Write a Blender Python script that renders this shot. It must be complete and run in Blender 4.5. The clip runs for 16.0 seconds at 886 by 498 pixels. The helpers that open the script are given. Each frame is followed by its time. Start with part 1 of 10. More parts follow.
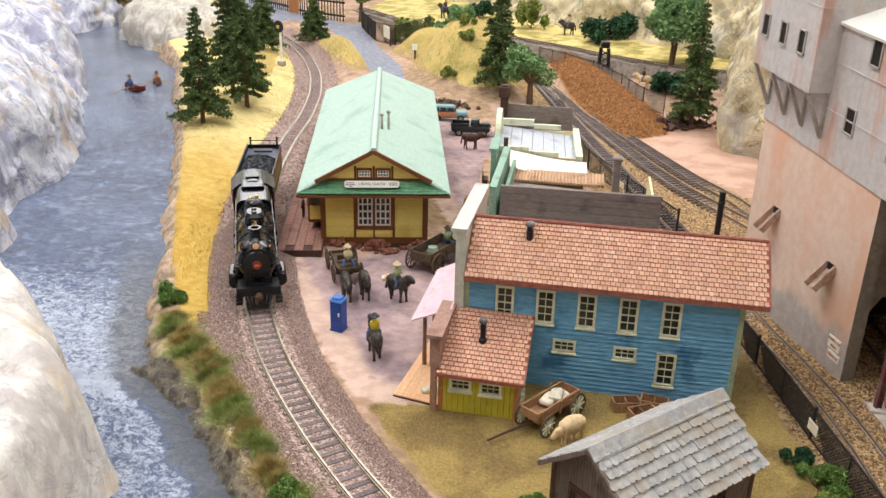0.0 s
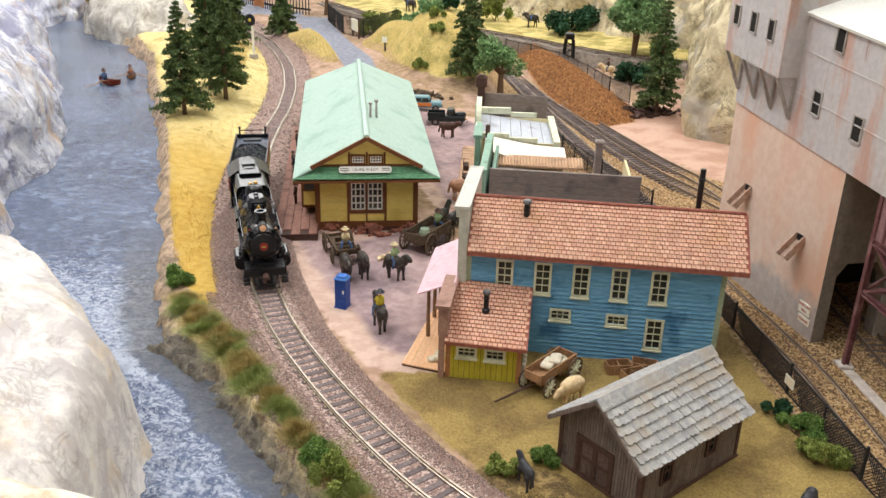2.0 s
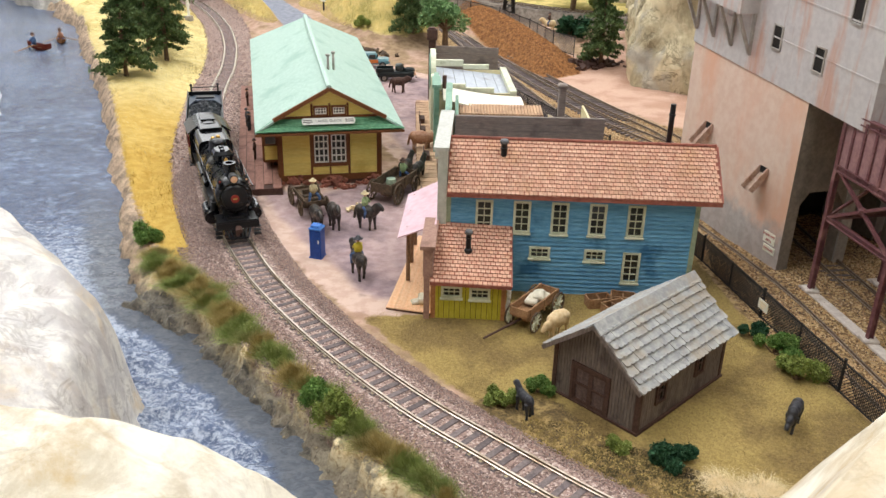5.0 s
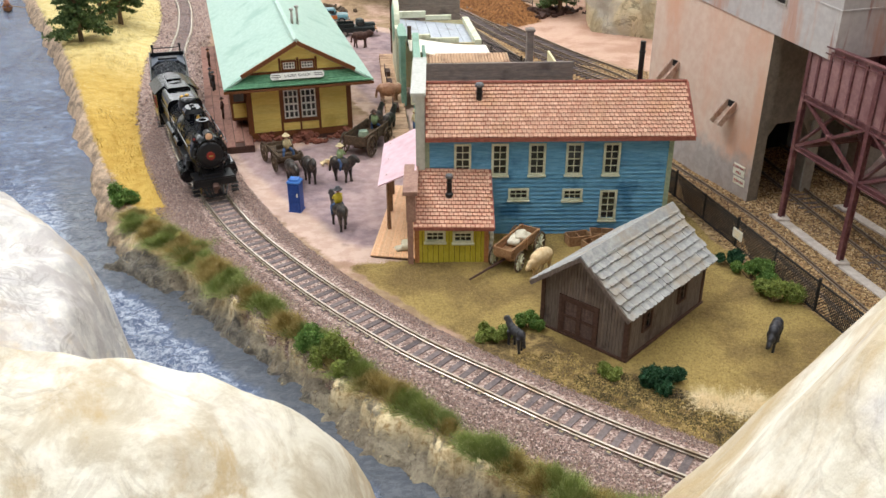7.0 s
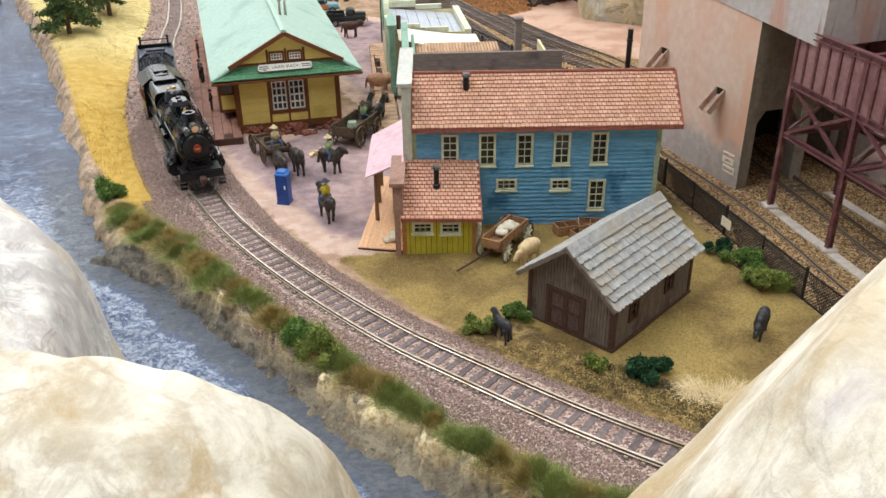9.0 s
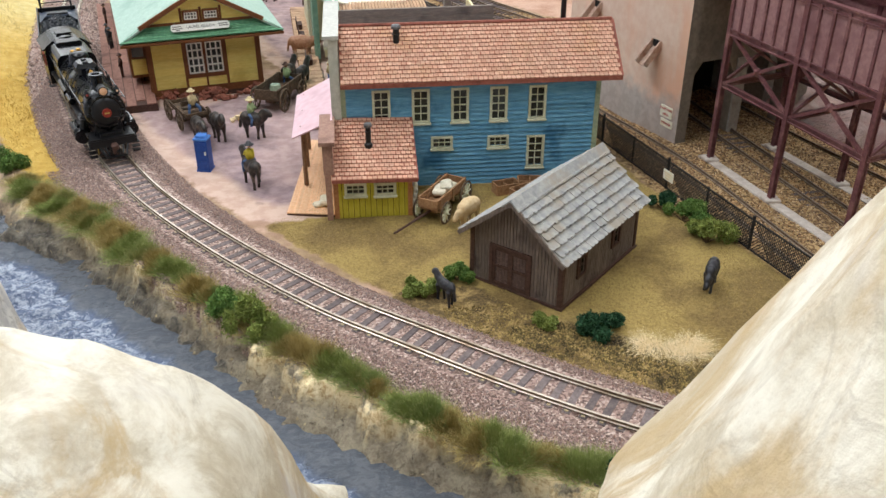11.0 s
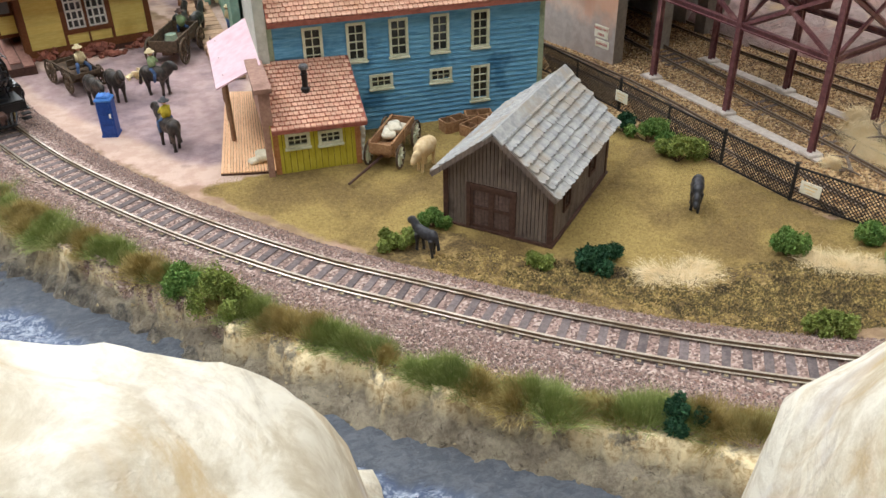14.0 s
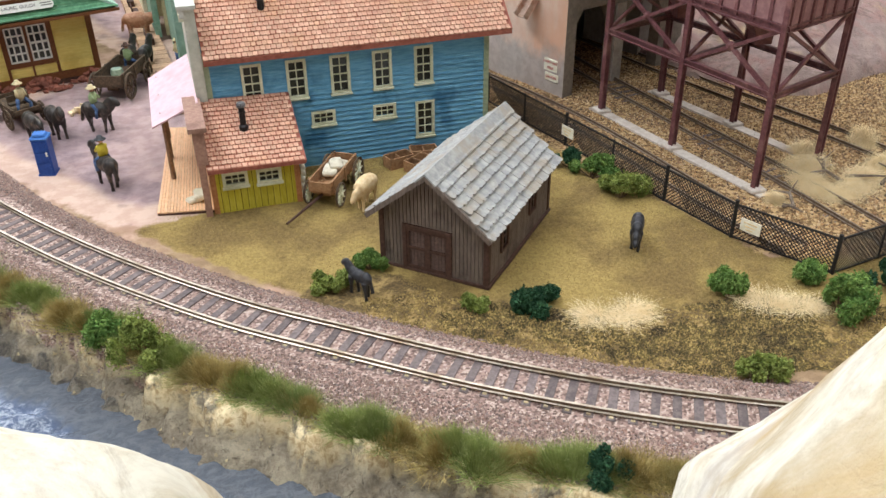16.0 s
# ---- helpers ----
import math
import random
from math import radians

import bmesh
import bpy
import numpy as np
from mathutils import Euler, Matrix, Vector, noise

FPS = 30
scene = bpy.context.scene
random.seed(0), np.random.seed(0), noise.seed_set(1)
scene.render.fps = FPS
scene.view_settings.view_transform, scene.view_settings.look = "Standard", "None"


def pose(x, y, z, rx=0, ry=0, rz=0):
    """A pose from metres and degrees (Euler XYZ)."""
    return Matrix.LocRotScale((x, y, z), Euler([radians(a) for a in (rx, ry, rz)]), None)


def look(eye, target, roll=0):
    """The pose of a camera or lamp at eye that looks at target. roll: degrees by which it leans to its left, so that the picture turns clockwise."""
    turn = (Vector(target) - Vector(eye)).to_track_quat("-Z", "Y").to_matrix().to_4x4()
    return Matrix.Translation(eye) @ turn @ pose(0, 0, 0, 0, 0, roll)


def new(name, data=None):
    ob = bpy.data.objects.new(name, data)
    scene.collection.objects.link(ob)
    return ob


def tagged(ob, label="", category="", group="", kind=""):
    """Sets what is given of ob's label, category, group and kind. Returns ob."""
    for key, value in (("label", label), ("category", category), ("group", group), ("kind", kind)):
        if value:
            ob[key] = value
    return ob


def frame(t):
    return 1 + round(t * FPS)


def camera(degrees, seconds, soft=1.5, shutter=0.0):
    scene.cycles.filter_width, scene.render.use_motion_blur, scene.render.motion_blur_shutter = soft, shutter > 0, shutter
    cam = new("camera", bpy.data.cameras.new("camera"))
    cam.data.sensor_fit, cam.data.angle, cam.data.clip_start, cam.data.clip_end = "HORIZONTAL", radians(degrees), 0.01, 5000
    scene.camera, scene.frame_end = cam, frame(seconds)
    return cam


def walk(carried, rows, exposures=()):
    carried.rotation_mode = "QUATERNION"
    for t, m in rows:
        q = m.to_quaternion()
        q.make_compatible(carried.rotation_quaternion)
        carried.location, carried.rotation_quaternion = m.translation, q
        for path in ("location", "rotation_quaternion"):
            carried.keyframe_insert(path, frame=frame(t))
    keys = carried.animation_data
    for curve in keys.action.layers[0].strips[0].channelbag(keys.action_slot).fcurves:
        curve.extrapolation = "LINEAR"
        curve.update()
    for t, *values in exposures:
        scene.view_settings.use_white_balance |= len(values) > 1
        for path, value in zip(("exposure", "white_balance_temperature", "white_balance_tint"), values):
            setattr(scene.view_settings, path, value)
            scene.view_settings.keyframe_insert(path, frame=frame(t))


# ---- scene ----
cam = camera(54.66, 16.0)
PATH = [
    (0, (0.0088, 0.0303, 0.2941), (-0.3400, 1.8477, -0.4645), 1.40),
    (0.5, (0.0026, 0.0232, 0.3001), (-0.3342, 1.8452, -0.4529), 1.59),
    (1, (-0.0040, 0.0135, 0.2988), (-0.3209, 1.8375, -0.4579), 1.61),
    (1.5, (-0.0087, 0.0037, 0.2957), (-0.2841, 1.8317, -0.4675), 1.62),
    (2, (-0.0158, -0.0117, 0.2966), (-0.2596, 1.8185, -0.4722), 1.62),
    (2.5, (-0.0269, -0.0209, 0.2924), (-0.2532, 1.8074, -0.4862), 1.36),
    (3, (-0.0308, -0.0228, 0.2939), (-0.2248, 1.8105, -0.4815), 1.23),
    (3.2, (-0.0302, -0.0251, 0.2938), (-0.2102, 1.8103, -0.4799), 1.20),
    (5.5, (-0.0535, -0.0234, 0.2764), (-0.0973, 1.7837, -0.5794), 1.20),
    (6, (-0.0571, -0.0295, 0.2752), (-0.0652, 1.7650, -0.6079), 0.83),
    (6.5, (-0.0603, -0.0335, 0.2729), (-0.0475, 1.7500, -0.6319), 0.45),
    (7, (-0.0626, -0.0345, 0.2721), (-0.0445, 1.7470, -0.6368), -0.21),
    (7.5, (-0.0637, -0.0334, 0.2766), (-0.0427, 1.7500, -0.6284), -0.67),
    (8, (-0.0578, -0.0346, 0.2766), (-0.0317, 1.7454, -0.6349), -0.57),
    (8.5, (-0.0549, -0.0348, 0.2749), (-0.0276, 1.7386, -0.6494), -0.54),
    (9, (-0.0557, -0.0323, 0.2729), (-0.0338, 1.7368, -0.6597), -0.68),
    (9.5, (-0.0509, -0.0294, 0.2699), (-0.0114, 1.7346, -0.6717), -0.69),
    (9.7, (-0.0469, -0.0287, 0.2694), (0.0035, 1.7322, -0.6775), -0.71),
    (11.8, (-0.0803, 0.0023, 0.2422), (0.1944, 1.7035, -0.7729), -0.54),
    (12, (-0.0859, 0.0055, 0.2426), (0.2063, 1.6966, -0.7845), -0.88),
    (12.5, (-0.0931, 0.0145, 0.2363), (0.2543, 1.6925, -0.7951), -0.80),
    (13, (-0.1025, 0.0238, 0.2360), (0.2793, 1.6895, -0.8030), -1.13),
    (13.5, (-0.1016, 0.0303, 0.2316), (0.3383, 1.6608, -0.8399), -1.23),
    (14, (-0.1066, 0.0321, 0.2281), (0.3627, 1.6500, -0.8500), -0.92),
    (14.5, (-0.0988, 0.0371, 0.2290), (0.3889, 1.6621, -0.8301), -0.90),
    (15, (-0.0937, 0.0384, 0.2293), (0.4083, 1.6625, -0.8244), -1.13),
    (15.5, (-0.0890, 0.0394, 0.2295), (0.4274, 1.6654, -0.8144), -0.94),
    (16, (-0.0824, 0.0364, 0.2322), (0.4366, 1.6663, -0.8041), -0.63),
]
walk(cam, [(t, look(eye, target, roll)) for t, eye, target, roll in PATH], [(0, -0.02, 6700, 13), (3, -0.1, 6650, 11), (5.5, -0.1, 6450, 10), (9.5, -0.16, 6350, 9), (12, -0.18, 6250, 9), (14, -0.05, 6250, 9), (14.5, 0.0, 6200, 9), (15, 0.09, 6150, 9), (15.5, 0.12, 6150, 9), (16, 0.06, 6200, 9)])

# ---- light: a hall with white ceiling lamps over the layout ----
world = bpy.data.worlds.new("hall_air")
world.use_nodes = True
world.node_tree.nodes["Background"].inputs[0].default_value = (0.9, 0.95, 1.0, 1)
world.node_tree.nodes["Background"].inputs[1].default_value = 0.25
scene.world = world
LAMPS = [(-75, 60, 150, 50, 160, 25.0), (60, 70, 150, 50, 160, 16.0), (-20, 175, 150, 160, 50, 16.0), (-10, -60, 150, 160, 40, 7.5), (-130, 430, 150, 320, 180, 110.0)]
for lx, ly, lz, sx, sy, watts in LAMPS:
    lamp = bpy.data.lights.new("ceiling_lamp_light", "AREA")
    lamp.shape, lamp.size, lamp.size_y, lamp.energy, lamp.color = "RECTANGLE", sx / 100, sy / 100, watts, (0.96, 0.98, 1.0)
    lo = new("ceiling_lamp_light", lamp)
    lo.matrix_world = pose(lx / 100, ly / 100, lz / 100)
# added side lamp, brightening west-facing sides through an assumed, unseen opening
lamp = bpy.data.lights.new("side_fill_light", "AREA")
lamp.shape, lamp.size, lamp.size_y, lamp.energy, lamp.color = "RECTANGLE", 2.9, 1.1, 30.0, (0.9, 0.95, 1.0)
new("side_fill_light", lamp).matrix_world = pose(-3.3, 0.8, 0.75, 0, -90, 0)
scene.view_settings.exposure = 0.0

# ---- geometry tools; lengths are centimetres, written to the meshes in metres ----
CM = 0.01


def lerp(a, b, t):
    return a + (b - a) * t


def sstep(a, b, x):
    t = np.clip((x - a) / (b - a), 0.0, 1.0)
    return t * t * (3 - 2 * t)


def mesh_of(bm, name, material, smooth=False):
    bm.transform(Matrix.Scale(CM, 4))
    me = bpy.data.meshes.new(name)
    bm.to_mesh(me)
    bm.free()
    for m in (material if isinstance(material, (list, tuple)) else [material]):
        me.materials.append(m)
    if smooth:
        me.polygons.foreach_set("use_smooth", [True] * len(me.polygons))
    return me


def thing(name, x=0.0, y=0.0, z=0.0, rz=0.0, label="", category="", group="", kind=""):
    ob = new(name)
    ob.empty_display_size = 0.01
    ob.matrix_basis = pose(x * CM, y * CM, z * CM, 0, 0, rz)
    return tagged(ob, label, category, group, kind)


def part(name, bm, material, parent, label="", smooth=False, at=None):
    ob = new(name, mesh_of(bm, name, material, smooth))
    ob.parent = parent
    if at is not None:
        ob.matrix_basis = at
    if label:
        ob["label"] = label
    return ob


def solid(name, bm, material, x=0.0, y=0.0, z=0.0, rz=0.0, label="", category="", group="", kind="", smooth=False):
    """A thing that is one mesh."""
    ob = new(name, mesh_of(bm, name, material, smooth))
    ob.matrix_basis = pose(x * CM, y * CM, z * CM, 0, 0, rz)
    return tagged(ob, label, category, group, kind)


def piece(name, mesh, parent, x, y, z, m=None):
    """A repeated piece on a shared mesh."""
    ob = new(name, mesh)
    ob.parent = parent
    t = Matrix.Translation((x * CM, y * CM, z * CM))
    ob.matrix_basis = t @ m if m is not None else t
    return ob


def box(bm, x0, y0, z0, x1, y1, z1, m=None, mi=0):
    vs = [bm.verts.new((x, y, z)) for z in (z0, z1) for y in (y0, y1) for x in (x0, x1)]
    for q in ((0, 2, 3, 1), (4, 5, 7, 6), (0, 1, 5, 4), (2, 6, 7, 3), (0, 4, 6, 2), (1, 3, 7, 5)):
        fc = bm.faces.new([vs[i] for i in q])
        fc.material_index = mi
    if m is not None:
        for v in vs:
            v.co = m @ v.co
    return vs


def bevel_box(bm, x0, y0, z0, x1, y1, z1, b=0.05, m=None, mi=0):
    """A box with chamfered edges, as an octagonal stack."""
    def ring(z, i):
        xa, xb, ya, yb = x0 + i, x1 - i, y0 + i, y1 - i
        c = b
        return [bm.verts.new(p) for p in ((xa + c, ya, z), (xb - c, ya, z), (xb, ya + c, z), (xb, yb - c, z), (xb - c, yb, z), (xa + c, yb, z), (xa, yb - c, z), (xa, ya + c, z))]
    rs = [ring(z0, b * 0.7), ring(z0 + b, 0), ring(z1 - b, 0), ring(z1, b * 0.7)]
    fs = [bm.faces.new(rs[0][::-1]), bm.faces.new(rs[-1])]
    for a, c in zip(rs[:-1], rs[1:]):
        for i in range(8):
            fs.append(bm.faces.new((a[i], a[(i + 1) % 8], c[(i + 1) % 8], c[i])))
    for fc in fs:
        fc.material_index = mi
    if m is not None:
        for r in rs:
            for v in r:
                v.co = m @ v.co


def frame_of(p, q):
    p, q = Vector(p), Vector(q)
    d = q - p
    return Matrix.Translation(p) @ d.to_track_quat("Z", "Y").to_matrix().to_4x4(), d.length


def rod(bm, p, q, r, n=8, r2=None, mi=0, caps=True):
    m, ln = frame_of(p, q)
    r2 = r if r2 is None else r2
    a = [bm.verts.new(m @ Vector((r * math.cos(6.2832 * i / n), r * math.sin(6.2832 * i / n), 0))) for i in range(n)]
    b = [bm.verts.new(m @ Vector((r2 * math.cos(6.2832 * i / n), r2 * math.sin(6.2832 * i / n), ln))) for i in range(n)]
    fs = [bm.faces.new((a[i], a[(i + 1) % n], b[(i + 1) % n], b[i])) for i in range(n)]
    if caps:
        fs += [bm.faces.new(a[::-1]), bm.faces.new(b)]
    for fc in fs:
        fc.material_index = mi


def beam(bm, p, q, w, h, mi=0, up=(0, 0, 1)):
    """A bar of width w and height h along p-q."""
    p, q, up = Vector(p), Vector(q), Vector(up)
    d = (q - p).normalized()
    s = d.cross(up)
    s = s.normalized() if s.length > 1e-4 else Vector((1, 0, 0))
    u = s.cross(d)
    vs = [bm.verts.new(c + s * a * w / 2 + u * b * h / 2) for c in (p, q) for a, b in ((-1, -1), (1, -1), (1, 1), (-1, 1))]
    for f4 in ((0, 3, 2, 1), (4, 5, 6, 7), (0, 1, 5, 4), (1, 2, 6, 5), (2, 3, 7, 6), (3, 0, 4, 7)):
        bm.faces.new([vs[i] for i in f4]).material_index = mi


def lathe(bm, prof, n=16, m=None, mi=0):
    """prof: (radius, height) from bottom to top, closed by end caps."""
    rings = []
    for r, z in prof:
        rings.append([bm.verts.new((max(r, 0.001) * math.cos(6.28319 * i / n), max(r, 0.001) * math.sin(6.28319 * i / n), z)) for i in range(n)])
    fs = [bm.faces.new(rings[0][::-1]), bm.faces.new(rings[-1])]
    for a, b in zip(rings[:-1], rings[1:]):
        fs += [bm.faces.new((a[i], a[(i + 1) % n], b[(i + 1) % n], b[i])) for i in range(n)]
    for fc in fs:
        fc.material_index = mi
    if m is not None:
        for r in rings:
            for v in r:
                v.co = m @ v.co


def prism(bm, pts, y0, y1, m=None, mi=0):
    """pts: (x, z) outline, counter-clockwise seen from -y; extruded from y0 to y1."""
    a = [bm.verts.new((x, y0, z)) for x, z in pts]
    b = [bm.verts.new((x, y1, z)) for x, z in pts]
    n = len(pts)
    fs = [bm.faces.new(a), bm.faces.new(b[::-1])] + [bm.faces.new((a[(i + 1) % n], a[i], b[i], b[(i + 1) % n])) for i in range(n)]
    for fc in fs:
        fc.material_index = mi
    if m is not None:
        for v in a + b:
            v.co = m @ v.co


def ball(bm, c, r, sub=1, mi=0, m=None):
    r = r if isinstance(r, (tuple, list)) else (r, r, r)
    mm = Matrix.Translation(c) @ (m if m is not None else Matrix.Identity(4)) @ Matrix.Diagonal((*r, 1))
    for v in bmesh.ops.create_icosphere(bm, subdivisions=sub, radius=1.0, matrix=mm)["verts"]:
        for fc in v.link_faces:
            fc.material_index = mi


def torus(bm, c, R, r, axis="Y", n=16, k=6, mi=0):
    rings = []
    for i in range(n):
        a = 6.28319 * i / n
        ring = []
        for j in range(k):
            b = 6.28319 * j / k
            u, w = (R + r * math.cos(b)), r * math.sin(b)
            p = {"Y": (u * math.cos(a), w, u * math.sin(a)), "X": (w, u * math.cos(a), u * math.sin(a)), "Z": (u * math.cos(a), u * math.sin(a), w)}[axis]
            ring.append(bm.verts.new(Vector(c) + Vector(p)))
        rings.append(ring)
    for i in range(n):
        for j in range(k):
            bm.faces.new((rings[i][j], rings[(i + 1) % n][j], rings[(i + 1) % n][(j + 1) % k], rings[i][(j + 1) % k])).material_index = mi


def sweep(bm, pts, prof, mi=0, closed_prof=True):
    """Sweeps the (side, up) profile along a level polyline of (x, y, z)."""
    rings = []
    for i, p in enumerate(pts):
        a, b = Vector(pts[max(i - 1, 0)]), Vector(pts[min(i + 1, len(pts) - 1)])
        d = (b - a).normalized()
        s = Vector((d.y, -d.x, 0)).normalized()
        rings.append([bm.verts.new(Vector(p) + s * u + Vector((0, 0, w))) for u, w in prof])
    k = len(prof)
    for a, b in zip(rings[:-1], rings[1:]):
        for j in range(k if closed_prof else k - 1):
            bm.faces.new((a[j], b[j], b[(j + 1) % k], a[(j + 1) % k])).material_index = mi
    if closed_prof:
        bm.faces.new(rings[0])
        bm.faces.new(rings[-1][::-1])


def spline(points, step):
    """Catmull-Rom through the points, resampled at even steps."""
    P = [Vector(p) for p in points]
    P = [P[0] * 2 - P[1]] + P + [P[-1] * 2 - P[-2]]
    fine = []
    for i in range(1, len(P) - 2):
        a, b, c, d = P[i - 1:i + 3]
        for k in range(24):
            t = k / 24
            fine.append(0.5 * (2 * b + (c - a) * t + (2 * a - 5 * b + 4 * c - d) * t * t + (3 * b - a - 3 * c + d) * t ** 3))
    fine.append(P[-2])
    out, left = [fine[0]], step
    for a, b in zip(fine[:-1], fine[1:]):
        ln = (b - a).length
        while ln >= left and ln > 1e-9:
            a = a + (b - a) * (left / ln)
            out.append(a)
            ln -= left
            left = step
        left -= ln
    return out


def rough_up(bm, amount, scale, seed=0.0):
    for v in bm.verts:
        n = noise.noise_vector(v.co * scale + Vector((seed, seed * 1.7, 0)))
        v.co += n * amount


# ---- materials ----
def srgb(r, g, b):
    return tuple((c / 255 / 12.92) if c / 255 <= 0.04045 else ((c / 255 + 0.055) / 1.055) ** 2.4 for c in (r, g, b)) + (1,)


class Nodes:
    def __init__(self, name):
        self.mat = bpy.data.materials.new(name)
        self.mat.use_nodes = True
        self.t = self.mat.node_tree
        self.bsdf = self.t.nodes["Principled BSDF"]
        geo = self.t.nodes.new("ShaderNodeNewGeometry")
        mul = self.t.nodes.new("ShaderNodeVectorMath")
        mul.operation = "SCALE"
        mul.inputs[3].default_value = 100.0
        self.link(geo.outputs["Position"], mul.inputs[0])
        self.pos = mul.outputs[0]

    def link(self, a, b):
        self.t.links.new(a, b)

    def noise(self, scale, detail=4.0, rough=0.6, vec=None, dist=0.0):
        n = self.t.nodes.new("ShaderNodeTexNoise")
        n.inputs["Scale"].default_value, n.inputs["Detail"].default_value = scale, detail
        n.inputs["Roughness"].default_value, n.inputs["Distortion"].default_value = rough, dist
        self.link(vec or self.pos, n.inputs["Vector"])
        return n.outputs["Fac"]

    def voronoi(self, scale, out="Distance", feature="F1", vec=None):
        n = self.t.nodes.new("ShaderNodeTexVoronoi")
        n.feature = feature
        n.inputs["Scale"].default_value = scale
        self.link(vec or self.pos, n.inputs["Vector"])
        return n.outputs[out]

    def stretch(self, x, y, z, rz=0.0):
        n = self.t.nodes.new("ShaderNodeMapping")
        n.inputs["Scale"].default_value = (x, y, z)
        n.inputs["Rotation"].default_value = (0, 0, radians(rz))
        self.link(self.pos, n.inputs["Vector"])
        return n.outputs[0]

    def ramp(self, fac, lo, hi):
        n = self.t.nodes.new("ShaderNodeMapRange")
        n.interpolation_type = "SMOOTHSTEP"
        n.inputs[1].default_value, n.inputs[2].default_value = lo, hi
        self.link(fac, n.inputs[0])
        return n.outputs[0]

    def math(self, op, a, b):
        n = self.t.nodes.new("ShaderNodeMath")
        n.operation = op
        for i, v in enumerate((a, b)):
            if isinstance(v, (int, float)):
                n.inputs[i].default_value = v
            else:
                self.link(v, n.inputs[i])
        return n.outputs[0]

    def mix(self, fac, a, b, blend="MIX"):
        n = self.t.nodes.new("ShaderNodeMix")
        n.data_type, n.blend_type = "RGBA", blend
        for key, v in ((0, fac), (6, a), (7, b)):
            if isinstance(v, (int, float)):
                n.inputs[key].default_value = v
            elif isinstance(v, tuple):
                n.inputs[key].default_value = v
            else:
                self.link(v, n.inputs[key])
        return n.outputs[2]

    def vary(self, col, amount, island=False):
        if island:
            g = self.t.nodes.new("ShaderNodeNewGeometry")
            rnd = g.outputs["Random Per Island"]
        else:
            rnd = self.t.nodes.new("ShaderNodeObjectInfo").outputs["Random"]
        k = self.math("MULTIPLY_ADD", rnd, 2 * amount)
        self.t.nodes[-1].inputs[2].default_value = 1 - amount
        h = self.t.nodes.new("ShaderNodeHueSaturation")
        self.link(k, h.inputs["Value"])
        self.link(col, h.inputs["Color"])
        return h.outputs[0]

    def bump(self, height, strength, dist=0.05):
        n = self.t.nodes.new("ShaderNodeBump")
        n.inputs["Strength"].default_value, n.inputs["Distance"].default_value = strength, dist * CM
        self.link(height, n.inputs["Height"])
        self.link(n.outputs[0], self.bsdf.inputs["Normal"])

    def attr(self, name):
        n = self.t.nodes.new("ShaderNodeAttribute")
        n.attribute_name = name
        s = self.t.nodes.new("ShaderNodeSeparateColor")
        self.link(n.outputs["Color"], s.inputs[0])
        return s.outputs[0], s.outputs[1], s.outputs[2], n.outputs["Alpha"]

    def done(self, col, rough=0.7, metal=0.0, spec=0.5):
        self.link(col, self.bsdf.inputs["Base Color"]) if not isinstance(col, tuple) else None
        if isinstance(col, tuple):
            self.bsdf.inputs["Base Color"].default_value = col
        if isinstance(rough, (int, float)):
            self.bsdf.inputs["Roughness"].default_value = rough
        else:
            self.link(rough, self.bsdf.inputs["Roughness"])
        self.bsdf.inputs["Metallic"].default_value = metal
        self.bsdf.inputs["Specular IOR Level"].default_value = spec
        return self.mat


def paint(name, c1, c2, grain=6.0, c3=None, stain=0.5, rough=0.7, bump=0.25, metal=0.0, vary=0.0, island=False, stretch=None, spec=0.4, cover=(0.52, 0.7)):
    """Two tones by fine grain, a third by broad stains."""
    n = Nodes(name)
    vec = n.stretch(*stretch) if stretch else None
    g = n.noise(grain, 5.0, 0.65, vec)
    col = n.mix(n.ramp(g, 0.35, 0.68), c1, c2)
    if c3:
        col = n.mix(n.ramp(n.noise(stain, 4.0, 0.6), *cover), col, c3)
    if vary:
        col = n.vary(col, vary, island)
    n.bump(g, bump, 0.06)
    return n.done(col, rough, metal, spec)


M = {}
M["clap_blue"] = paint("blue_clapboard", srgb(90, 149, 188), srgb(122, 178, 210), 5.0, srgb(58, 112, 150), 0.35, 0.75, 0.3, vary=0.08, stretch=(0.25, 1, 2))
M["clap_yellow"] = paint("yellow_clapboard", srgb(232, 206, 110), srgb(242, 220, 132), 5.0, srgb(216, 186, 92), 0.4, 0.7, 0.2, vary=0.05, stretch=(0.25, 0.6, 2))
M["mustard"] = paint("mustard_boards", srgb(184, 172, 46), srgb(200, 188, 70), 5.0, srgb(162, 148, 40), 0.5, 0.75, 0.3, vary=0.06, stretch=(2, 1, 0.3))
M["cap_grey"] = paint("grey_pipe_hood", srgb(92, 92, 94), srgb(118, 118, 120), 6.0, None, 1, 0.5, 0.2, metal=0.3)
M["trim_brown"] = paint("brown_trim", srgb(112, 66, 34), srgb(130, 80, 44), 6.0, None, 1, 0.7, 0.2)
M["trim_cream"] = paint("cream_trim", srgb(208, 210, 182), srgb(222, 223, 200), 6.0, srgb(184, 184, 152), 0.8, 0.6, 0.15)
M["white_paint"] = paint("white_paint", srgb(232, 232, 222), srgb(244, 243, 235), 6.0, None, 1, 0.55, 0.1)
M["corner_grey"] = paint("grey_green_trim", srgb(150, 165, 140), srgb(172, 184, 156), 5.0, srgb(120, 140, 125), 0.6, 0.7, 0.2)
